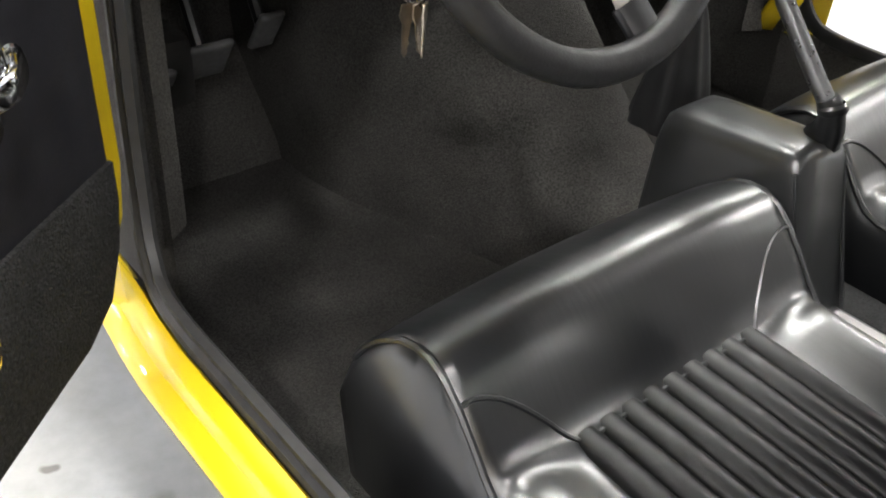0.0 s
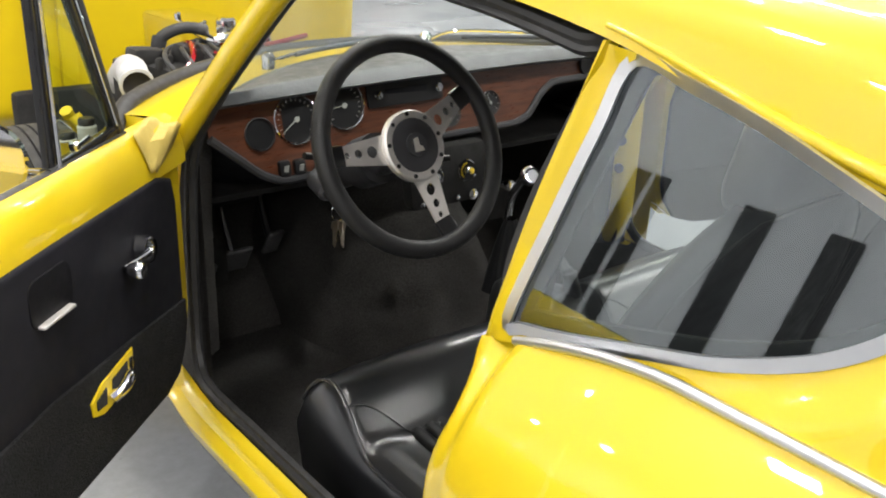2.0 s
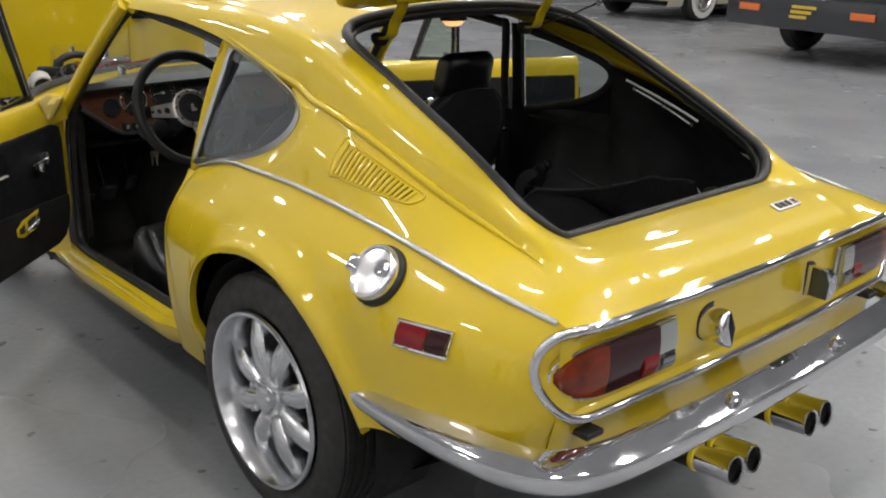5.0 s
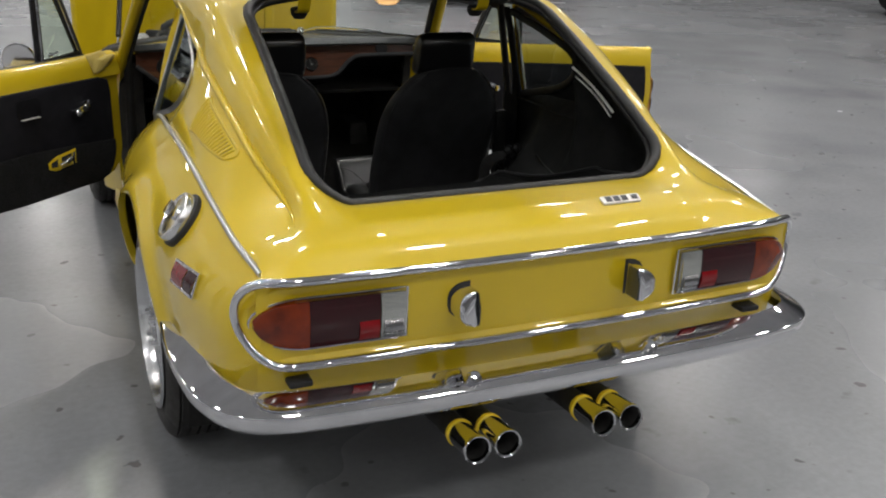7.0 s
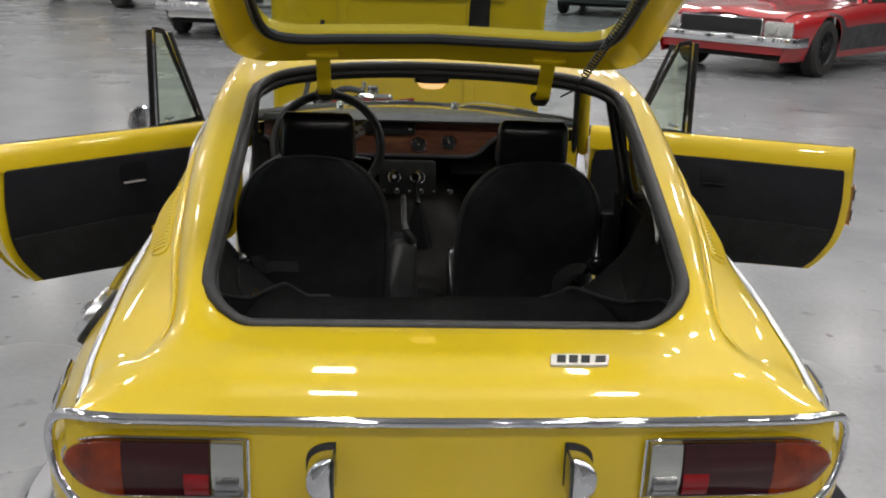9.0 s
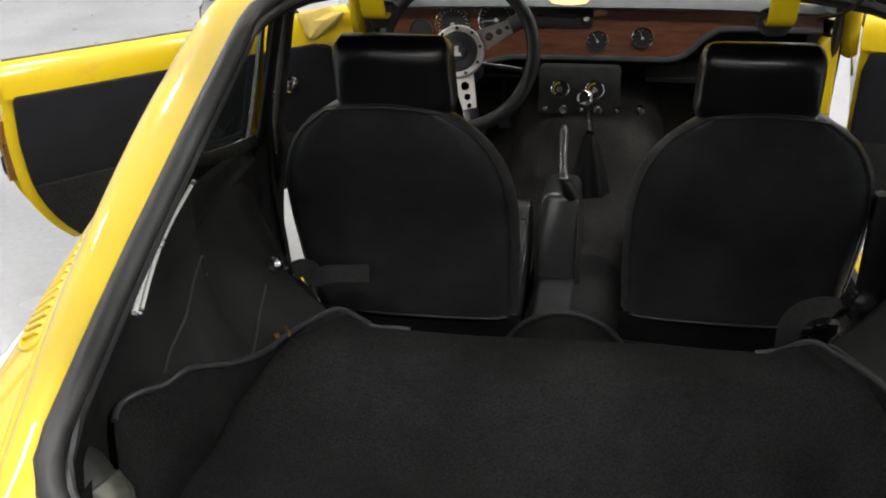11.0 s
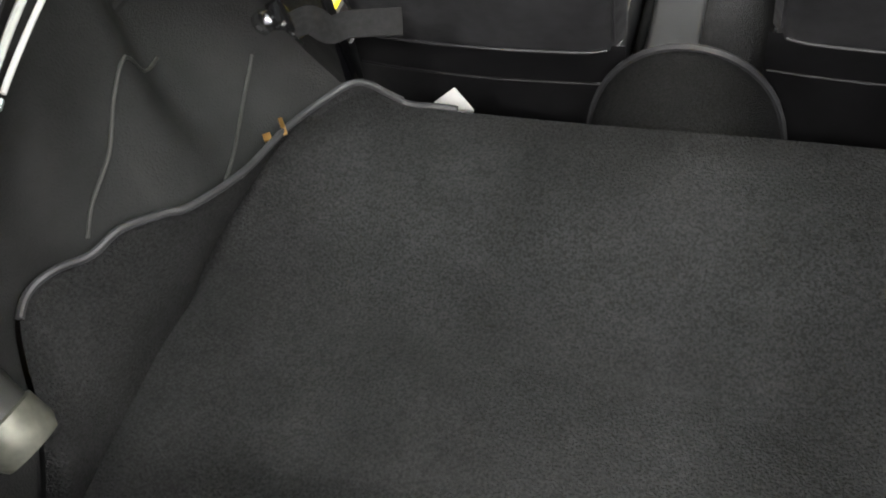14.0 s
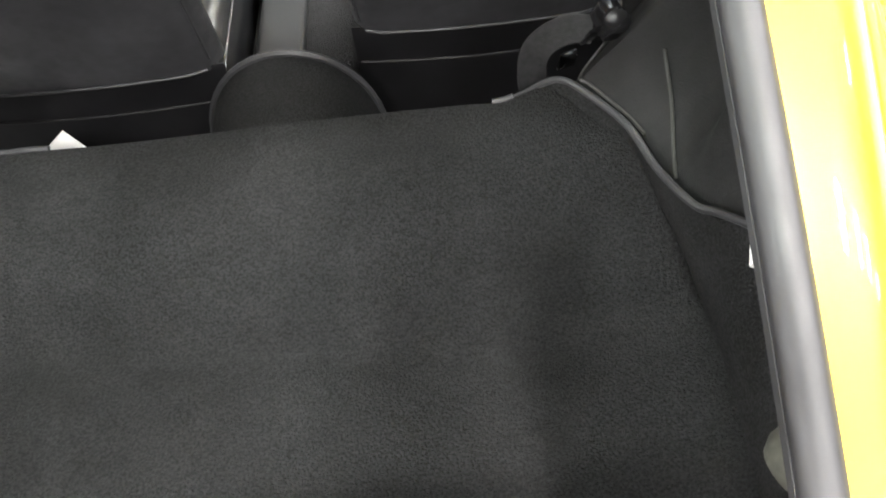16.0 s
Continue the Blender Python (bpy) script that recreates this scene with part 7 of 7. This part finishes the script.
surf(bm, bonnet_pt, lin(-1, 1, 49), lin(0, 1, 24))
bo = part("bonnet", bm, PAINT, car, "yellow one-piece bonnet tilted forward, inner side showing", sharp=60)
thick(bo, 0.01, 1)
bm = bmesh.new()
for x in (-0.33, 0.33):
    sweep(bm, [bonnet_pt(x / 0.70, s) + Vector((0, -0.012, 0)) for s in lin(0.05, 0.98, 14)], rounded(0.05, 0.024, 0.006, 2), False, (0, -1, 0))
sweep(bm, [bonnet_pt(a, 0.55) + Vector((0, -0.012, 0)) for a in lin(-0.7, 0.7, 15)], rounded(0.05, 0.024, 0.006, 2), False, (0, -1, 0))
fix(bm)
part("bonnet_rib", bm, PAINT, bo)
# added dark strip inside the bonnet, about where the wheel arch lies
bm = bmesh.new()
surf(bm, lambda x, z: Vector((x, 2.655 - 0.06 * (z - 0.6) - 0.02 * math.cos((x - 0.36) * 40), z)), lin(0.29, 0.385, 7), lin(0.85, 1.30, 7))
thick(part("splash_shield", bm, DARK, bo, "dark upright strip inside the bonnet"), 0.006)
STRUT = [(-0.514, 2.20, 0.50), (-0.470, 2.345, 0.690), (-0.400, 2.62, 1.03)]
bs = empty("bonnet_stay", bo)
tagged(bs, "black gas strut with a chrome rod")
bm = bmesh.new()
tube(bm, [STRUT[1], STRUT[2]], 0.012, 12)
part("cylinder", bm, DIAL, bs)
bm = bmesh.new()
tube(bm, [STRUT[0], STRUT[1]], 0.005, 8)
part("rod", bm, CHROME, bs)

eng = empty("engine", car, "straight-six engine with chrome rocker cover and hoses")
bm = bmesh.new()
box(bm, pose(0, 1.98, 0.48), (0.26, 0.62, 0.40), 0.03)
part("block", bm, DARK, eng)
bm = bmesh.new()
box(bm, pose(-0.14, 2.10, 0.742), (0.15, 0.46, 0.11), 0.022, 4)
lathe(bm, [(0.024, 0), (0.024, 0.020), (0.019, 0.026), (0, 0.028)], pose(-0.15, 1.95, 0.797), 16)
for yy in (1.86, 1.95, 2.10):
    lathe(bm, [(0.009, 0), (0.009, 0.012), (0.005, 0.016), (0, 0.016)], pose(-0.19, yy + 0.04, 0.797), 6)
part("rocker_cover", bm, CHROME, eng, "chrome rocker cover")
bm = bmesh.new()
tube(bm, spline([(-0.32, 1.98, 0.66), (-0.325, 1.97, 0.74), (-0.31, 1.96, 0.785), (-0.26, 1.95, 0.805), (-0.20, 1.96, 0.795)], 5), 0.014, 12)
lathe(bm, [(0.017, -0.012), (0.018, 0.0), (0.017, 0.012)], axis((-0.315, 1.965, 0.775), (0.3, 0, 1)), 16)
part("intake_elbow", bm, RUBBER, eng, "black rubber intake elbow")
bm = bmesh.new()
box(bm, pose(-0.30, 1.92, 0.680, 0, 0, 15), (0.20, 0.22, 0.13), 0.02, 2)
box(bm, pose(-0.24, 1.87, 0.740, 8, 10, 25), (0.15, 0.10, 0.06), 0.014, 2)
box(bm, pose(-0.36, 1.93, 0.750, -6, 4, -10), (0.08, 0.12, 0.04), 0.012, 2)
for k in range(7):
    lathe(bm, [(0.012, 0), (0.012, 0.02), (0.007, 0.026), (0, 0.027)], pose(-0.37 + 0.03 * k, 1.83 + 0.025 * (k % 3), 0.738), 8)
part("carburettor", bm, DARK, eng, "black carburettor body")
bm = bmesh.new()
pts = spline([(-0.475, 1.705, 0.742), (-0.46, 1.76, 0.745), (-0.425, 1.86, 0.735), (-0.395, 1.97, 0.715), (-0.37, 2.10, 0.66)], 12)
tube(bm, pts, 0.031, 16, scales=[1 + 0.10 * (i % 2) for i in range(len(pts))])
lathe(bm, [(0.031, -0.004), (0.036, 0.0), (0.036, 0.012), (0.030, 0.014)], axis((-0.475, 1.703, 0.742), (-0.25, -1, -0.15)), 24)
part("duct_hose", bm, GREYHOSE, eng, "ribbed grey duct hose")
bm = bmesh.new()
lathe(bm, [(0.031, 0.006), (0.025, 0.002), (0, 0.001)], axis((-0.475, 1.700, 0.742), (-0.25, -1, -0.15)), 24)
part("hose_mouth", bm, DARK, eng)
for pts in (((-0.345, 1.76, 0.745), (-0.315, 1.78, 0.765), (-0.29, 1.84, 0.785), (-0.275, 1.90, 0.78)),
            ((-0.345, 1.76, 0.745), (-0.27, 1.77, 0.755), (-0.20, 1.80, 0.768), (-0.13, 1.82, 0.765)),
            ((-0.30, 1.80, 0.74), (-0.20, 1.83, 0.775), (-0.10, 1.84, 0.77), (0.02, 1.86, 0.78))):
    bm = bmesh.new()
    tube(bm, spline(pts, 6), 0.0065, 8)
    part("red_lead", bm, RED, eng, "red ignition lead")
bm = bmesh.new()
tube(bm, spline([(-0.32, 1.77, 0.735), (-0.22, 1.78, 0.748), (-0.10, 1.79, 0.755)], 6), 0.014, 10)
part("white_hose", bm, WHITE, eng, "white plastic hose")
for k in range(6):
    bm = bmesh.new()
    tube(bm, spline([(-0.36 + 0.05 * k, 1.74, 0.735), (-0.37 + 0.045 * k, 1.80, 0.768 + 0.008 * (k % 3)), (-0.30 + 0.03 * k, 1.92, 0.77), (-0.16 + 0.01 * k, 1.98 + 0.05 * k, 0.77)], 6), 0.0055, 8)
    part("black_hose", bm, RUBBER, eng)
# brake and clutch cylinders beside the bulkhead
for x, y, z in ((-0.555, 1.95, 0.545), (-0.495, 1.99, 0.560)):
    bc = empty("brake_cylinder", car, "bright master cylinder with a grey plastic reservoir")
    bm = bmesh.new()
    lathe(bm, [(0.022, -0.06), (0.024, -0.05), (0.024, 0.05), (0.016, 0.056), (0.010, 0.09), (0, 0.092)], axis((x, y, z - 0.03), (0.15, 1, 0.25)), 16)
    part("cylinder", bm, CHROME, bc)
    bm = bmesh.new()
    lathe(bm, [(0.020, -0.015), (0.022, 0.0), (0.022, 0.030), (0.018, 0.034), (0, 0.034)], pose(x, y, z), 18)
    part("reservoir", bm, GREYHOSE, bc)
    bm = bmesh.new()
    lathe(bm, [(0.019, 0.0), (0.019, 0.012), (0.016, 0.016), (0, 0.016)], pose(x, y, z + 0.034), 18)
    part("cap", bm, DIAL, bc)
    bm = bmesh.new()
    tube(bm, spline([(x, y + 0.08, z - 0.01), (x - 0.03, y + 0.12, z + 0.02), (x - 0.06, y + 0.09, z - 0.05), (x - 0.05, y + 0.2, z - 0.14)], 6), 0.004, 8)
    part("pipe", bm, CHROME, bc)
# tubular damper turret and wishbone by the front wheel
bm = bmesh.new()
for a, b in (((-0.40, 1.98, 0.42), (-0.50, 2.06, 0.60)), ((-0.40, 2.20, 0.42), (-0.50, 2.12, 0.60)), ((-0.40, 2.0, 0.40), (-0.56, 2.08, 0.44)), ((-0.40, 2.18, 0.40), (-0.56, 2.10, 0.44))):
    tube(bm, [a, b], 0.016, 10)
part("turret", bm, PAINT, car, "yellow tubular suspension turret")
bm = bmesh.new()
for sx in (-1, 1):
    box(bm, pose(sx * 0.40, 2.1, 0.36), (0.08, 1.1, 0.10), 0.02)
    surf(bm, lambda y, z: (sx * 0.46, y, z), lin(1.62, 1.80, 3), lin(0.3, 0.72, 4))
box(bm, pose(0, 2.60, 0.40), (1.0, 0.06, 0.30), 0.02)
part("chassis", bm, DARK, car, "black chassis rails in the engine bay")
bm = bmesh.new()
surf(bm, lambda x, z: (x, 1.78 - (0.03 + 0.9 * x * x) * smooth01((z - 0.62) / 0.08), z), lin(-0.62, 0.62, 17), lin(0.15, 0.758, 14))
part("engine_bulkhead", bm, PAINT, car, "yellow engine bay bulkhead")


bm = bmesh.new()
box(bm, pose(0.556, 1.565, 0.46), (0.008, 0.45, 0.57), 0.002)
part("footwell_side", bm, BOOTTRIM, car, "black trimmed side of the passenger footwell")
bm = bmesh.new()
box(bm, pose(0.512, 0.440, 0.50), (0.06, 0.03, 0.38), 0.010)
part("door_post_trim", bm, BOOTTRIM, car, "black trim on the foot of the door post")

# bare painted hinge post of the passenger's door, with its two hinges


def post_pt(t, z, out=0.0):
    q = Vector((0.566, 1.256, z)).lerp(Vector((0.528, 1.288, z)), t)
    return q + Vector((-0.65, -0.76, 0)) * (0.005 + 0.009 * math.sin(math.pi * t) + out) + Vector((0, 0.035 * smooth01((0.40 - z) / 0.12), 0))


bm = bmesh.new()
surf(bm, lambda t, z: post_pt(t, z), lin(-0.05, 1.05, 12), lin(0.305, 0.735, 16))
thick(part("hinge_post", bm, PAINT, car, "bare yellow door hinge post", sharp=60), 0.003)
for z in (0.575, 0.505):
    bm = bmesh.new()
    lathe(bm, [(0.013, -0.004), (0.013, 0.003), (0.009, 0.007), (0, 0.008)], axis(post_pt(0.80, z, 0.001), (-0.65, -0.76, 0)), 14)
    part("hinge_bolt", bm, DARK, car)

# the right-hand half of this car is a little wider than the left
def widen(ob, k):
    full = k
    for ch in ob.children:
        k = 1.022 if ch == bumper else full
        if ch.location.x > 0.3:
            ch.location.x *= k
            continue
        if ch.type == "MESH":
            for v in ch.data.vertices:
                if v.co.x > 0:
                    inner = smooth01((-0.70 - v.co.y) / 0.06) * (1 - smooth01((v.co.x - 0.30) / 0.28))
                    v.co.x *= 1 + (k - 1) * (1 - inner)
        if ch.location.length == 0:
            widen(ch, k)


widen(car, 1.045)
passenger_seat.location = (0.010, 0.080, -0.022)

# ---- other cars in the hall ----
def paint(name, c, rough=0.35):
    return mat(name, c, rough, var=0.04, scale=2, coat=1.0, rough_var=0.03)


RED_PAINT = paint("red_car_paint", (0.42, 0.008, 0.012))
GREY_WRAP = mat("dark_grey_side_paint", (0.05, 0.052, 0.055), 0.45, var=0.1, scale=3)
WHITE_PAINT = paint("white_car_paint", (0.72, 0.72, 0.70))
CREAM_PAINT = paint("cream_car_paint", (0.55, 0.50, 0.42))
BLACK_PAINT = paint("black_truck_paint", (0.012, 0.014, 0.018))
GREEN_PAINT = paint("dark_green_car_paint", (0.02, 0.035, 0.028))
YELLOW_OLD = paint("yellow_truck_paint", (0.55, 0.38, 0.03))
WHITEWALL = mat("whitewall_rubber", (0.7, 0.69, 0.66), 0.6, var=0.08, scale=20)
SIGNLIGHT = mat("amber_marker_lens", (0.6, 0.13, 0.02), 0.2, var=0.05, scale=30, coat=1.0)


def hall_car(name, label, body_m, where, L=4.9, W=1.9, H=1.35, belt=0.88, nose=0.78, tail=0.82, wb=2.95, front=0.95, r=0.35, low_m=None, wall_m=None, cab=(0.42, 0.86), square=0.5, grille_w=0.55, clear=0.22):
    """A parked car: nose towards local -y, wheels on local z = 0."""
    root = empty(name, None, label, "car")
    root.matrix_world = where
    top = curve((0, nose - 0.07), (0.04, nose), (0.25, nose + 0.05), (cab[0] - 0.02, belt), (cab[1], belt), (0.97, tail), (1.0, tail - 0.06))
    half = curve((0, W / 2 * 0.90), (0.06, W / 2 * 0.96), (0.3, W / 2), (0.7, W / 2), (0.95, W / 2 * 0.95), (1.0, W / 2 * 0.9))

    def sec(t):
        y = -front + L * t
        h, w = top(t), half(t)
        return y, h, w

    def wheel_cut(y):
        z = clear
        for yc in (0.0, wb):
            if abs(y - yc) < r * 1.16:
                z = max(z, r + math.sqrt((r * 1.16) ** 2 - (y - yc) ** 2) * 0.98)
        return z

    ts = sorted(set([i / 60 for i in range(61)] + [min(1, max(0, (yc + dy + front) / L)) for yc in (0, wb) for dy in [r * 1.16 * math.cos(math.pi * k / 16) for k in range(17)]]))

    def skin(t, v, sx):
        y, h, w = sec(t)
        zl = wheel_cut(y)
        z = zl + (h - zl) * v
        k = (z - clear) / (h - clear)
        x = w * (1 - 0.10 * (1 - k) ** 2 - 0.10 * max(0, k - 0.72) ** 2 / 0.08)
        return Vector((sx * x, y, z))

    split = 0.62 if low_m else 1.0
    for sx in (-1, 1):
        bm = bmesh.new()
        t_nose = front / L
        if low_m:
            surf(bm, lambda t, v: skin(t, v, sx), [t for t in ts if t >= t_nose], lin(0.13, split, 8))
            part("side_panel", bm, low_m, root)
            bm = bmesh.new()
            surf(bm, lambda t, v: skin(t, v, sx), [t for t in ts if t >= t_nose], lin(split, 1, 5))
            part("shoulder", bm, body_m, root)
            bm = bmesh.new()
            surf(bm, lambda t, v: skin(t, v, sx), [t for t in ts if t >= t_nose], lin(0, 0.13, 3))
            part("sill", bm, body_m, root)
            bm = bmesh.new()
            surf(bm, lambda t, v: skin(t, v, sx), [t for t in ts if t <= t_nose + 1e-6], lin(0, 1, 12))
            part("front_wing", bm, body_m, root)
        else:
            surf(bm, lambda t, v: skin(t, v, sx), ts, lin(0, 1, 9))
            part("side_panel", bm, body_m, root)
    bm = bmesh.new()

    def lid(t, k):
        y, h, w = sec(t)
        w *= 0.90
        return Vector((k * w, y, h + 0.035 * (1 - k * k) + 0.012 * math.cos(k * 6.28) * (t < cab[0])))

    surf(bm, lid, ts, lin(-1, 1, 21))
    part("bonnet_and_boot", bm, body_m, root)
    for y, t in ((-front, 0.0), (L - front, 1.0)):
        bm = bmesh.new()
        surf(bm, lambda k, v: Vector((k * sec(t)[2] * 0.92, y + (0.04 * k * k if t == 0 else -0.04 * k * k), clear + 0.08 + (sec(t)[1] - clear - 0.08) * v)), lin(-1, 1, 15), lin(0, 1, 6))
        part("end_panel", bm, body_m, root)
    # greenhouse
    y0, y1 = -front + L * cab[0], -front + L * cab[1]

    def house(a, v):
        sl0, sl1 = 0.55, 0.62
        yy0, yy1 = y0 + sl0 * v, y1 - sl1 * v
        p = [(-1, 0), (-0.92, 0.04), (-0.5, 0.0), (0.5, 0.0), (0.92, 0.04), (1, 0)]
        ang = 2 * math.pi * a
        c, s = math.cos(ang), math.sin(ang)
        e = 0.25
        px, py = math.copysign(abs(c) ** e, c), math.copysign(abs(s) ** e, s)
        w = W / 2 * (0.86 - 0.18 * v)
        return Vector((px * w, (yy0 + yy1) / 2 + py * (yy1 - yy0) / 2, belt + (H - belt) * v))

    bm = bmesh.new()
    surf(bm, house, [i / 48 for i in range(48)], lin(0.02, 0.9, 5), close_u=True)
    part("windows", bm, CABGLASS, root, "dark car windows")
    bm = bmesh.new()
    g = surf(bm, lambda a, v: house(a, 0.9 + 0.08 * v) + Vector((0, 0, 0.03 * math.sin(v * math.pi / 2))), [i / 48 for i in range(48)], lin(0, 1, 4), close_u=True)
    bm.faces.new([row[-1] for row in g])
    part("roof", bm, body_m, root)
    for a in (0.09, 0.16, 0.34, 0.41, 0.59, 0.66, 0.84, 0.91):
        bm = bmesh.new()
        sweep(bm, [house(a, v) * 1.0 for v in lin(0, 0.92, 6)], rounded(0.06, 0.03, 0.008, 2), False, (0, 0, 1))
        part("roof_pillar", bm, body_m, root)
    # wheels
    for sx in (-1, 1):
        for yc in (0.0, wb):
            m = Matrix.Translation((sx * (W / 2 - 0.03), yc, r)) @ Matrix.Rotation(radians(90 * sx), 4, "Y")
            bm = bmesh.new()
            lathe(bm, [(r * 0.62, -0.2), (r * 0.9, -0.21), (r, -0.17), (r, -0.04), (r * 0.9, 0.0), (r * 0.62, -0.005)], m, 36)
            wh = part("wheel", bm, TYRE, root, "black tyre on a dark wheel")
            bm = bmesh.new()
            lathe(bm, [(r * 0.64, -0.004), (r * 0.6, 0.0), (r * 0.55, -0.03), (r * 0.2, -0.05), (r * 0.16, -0.02), (0, -0.015)], m, 30)
            for k in range(10):
                box(bm, m @ Matrix.Rotation(k * math.pi / 5, 4, "Z") @ pose(r * 0.36, 0, -0.035), (r * 0.40, r * 0.09, 0.02), 0.004)
            part("rim", bm, ALU if wall_m else DIAL, wh)
            if wall_m:
                bm = bmesh.new()
                lathe(bm, [(r * 0.66, 0.001), (r * 0.78, 0.004), (r * 0.90, 0.001)], m, 36)
                part("whitewall", bm, wall_m, wh, "broad white sidewall")
    # nose: grille, lamps, bumper
    gz = nose - 0.20
    bm = bmesh.new()
    prism(bm, rounded(W * grille_w, 0.24, 0.03, 4), lambda a, b, c: Vector((a, -front + 0.015 - c, gz + b)), 0.03, 0.006)
    fix(bm)
    part("grille", bm, DIAL, root, "black grille")
    bm = bmesh.new()
    sweep(bm, [Vector((a, -front - 0.018, gz + b)) for a, b in rounded(W * grille_w + 0.02, 0.26, 0.03, 4)], circle(0.012, 6), True, (0, -1, 0))
    fix(bm)
    part("grille_surround", bm, CHROME, root)
    for sx in (-1, 1):
        bm = bmesh.new()
        prism(bm, rounded(0.36, 0.18, 0.03, 4), lambda a, b, c: Vector((sx * (W * 0.5 - 0.24) + a, -front + 0.03 - c, gz + 0.02 + b)), 0.035, 0.006)
        fix(bm)
        lb = part("lamp_bezel", bm, ALU, root)
        for dx in (-0.085, 0.085):
            bm = bmesh.new()
            lathe(bm, [(0.075, 0.0), (0.072, 0.012), (0.05, 0.022), (0, 0.026)], axis((sx * (W * 0.5 - 0.24) + dx, -front - 0.004, gz + 0.02), (0, -1, 0)), 20)
            part("headlamp", bm, CLEAR, lb)
    bm = bmesh.new()
    sweep(bm, spline([(-W * 0.5, -front + 0.28, 0.46), (-W * 0.49, -front + 0.02, 0.46), (-W * 0.40, -front - 0.07, 0.46), (0, -front - 0.10, 0.46), (W * 0.40, -front - 0.07, 0.46), (W * 0.49, -front + 0.02, 0.46), (W * 0.5, -front + 0.28, 0.46)], 5), rounded(0.05, 0.12, 0.02, 3), False, (0, 0, 1))
    fix(bm)
    part("front_bumper", bm, CHROME, root)
    bm = bmesh.new()
    box(bm, pose(0, L / 2 - front, clear + 0.03), (W * 0.82, L * 0.94, 0.06), 0.02)
    for yc in (0, wb):
        box(bm, pose(0, yc, r), (W * 0.8, 0.10, 0.10), 0.02)
    part("chassis", bm, DARK, root)
    return root


def heading(x, y, dx, dy):
    """Pose whose local +y points along (dx, dy)."""
    return pose(x, y, 0, 0, 0, math.degrees(math.atan2(-dx, dy)))


# local origin is the middle of the front axle
hall_car("red_coupe", "red muscle coupe with a matt dark grey lower side", RED_PAINT, heading(4.75, 10.42, 0.74, 0.67), low_m=GREY_WRAP, L=5.4, wb=3.1, W=1.98)
hall_car("white_saloon", "white saloon with a wide chrome grille", WHITE_PAINT, heading(-2.38, 13.3, 0.05, 1.0), L=5.2, wb=3.0, grille_w=0.62, nose=0.86, belt=0.95)
hall_car("green_saloon", "dark green saloon parked far back in the hall", GREEN_PAINT, heading(5.0, 21.2, 0.35, 0.94), L=5.0)
hall_car("cream_sedan", "cream vintage car with broad whitewall tyres", CREAM_PAINT, heading(10.85, 7.31, 1.0, 0.02), wall_m=WHITEWALL, r=0.37, L=4.8, W=1.71, front=0.75, wb=2.9, H=1.55, belt=1.0)
hall_car("yellow_pickup", "yellow pickup with large dark tyres far across the hall", YELLOW_OLD, heading(-4.85, 19.1, -0.667, 0.745), r=0.42, L=4.9, H=1.7, belt=1.0, clear=0.40)
truck = hall_car("black_truck", "black truck with a deep bumper and amber marker lamps", BLACK_PAINT, heading(8.9, 3.05, 0.98, -0.12), r=0.38, L=5.4, W=2.0, H=1.9, belt=1.1, nose=1.1, tail=1.05, wb=3.3, clear=0.42)
bm = bmesh.new()
box(bm, pose(0, -1.10, 0.50), (2.05, 0.20, 0.32), 0.02)
dk = part("deep_bumper", bm, BLACK_PAINT, truck, "deep black front bumper")
for x in (-0.72, 0.60):
    bm = bmesh.new()
    box(bm, pose(x, -1.205, 0.53), (0.26, 0.02, 0.07), 0.006)
    part("marker_lamp", bm, SIGNLIGHT, dk, "amber marker lamp")
bm = bmesh.new()
for k in range(3):
    box(bm, pose(-0.12 + 0.03 * k, -1.203, 0.47 + 0.05 * k), (0.20 + 0.04 * k, 0.01, 0.03))
part("sticker", bm, YELLOW_OLD, dk, "yellow sticker bars")
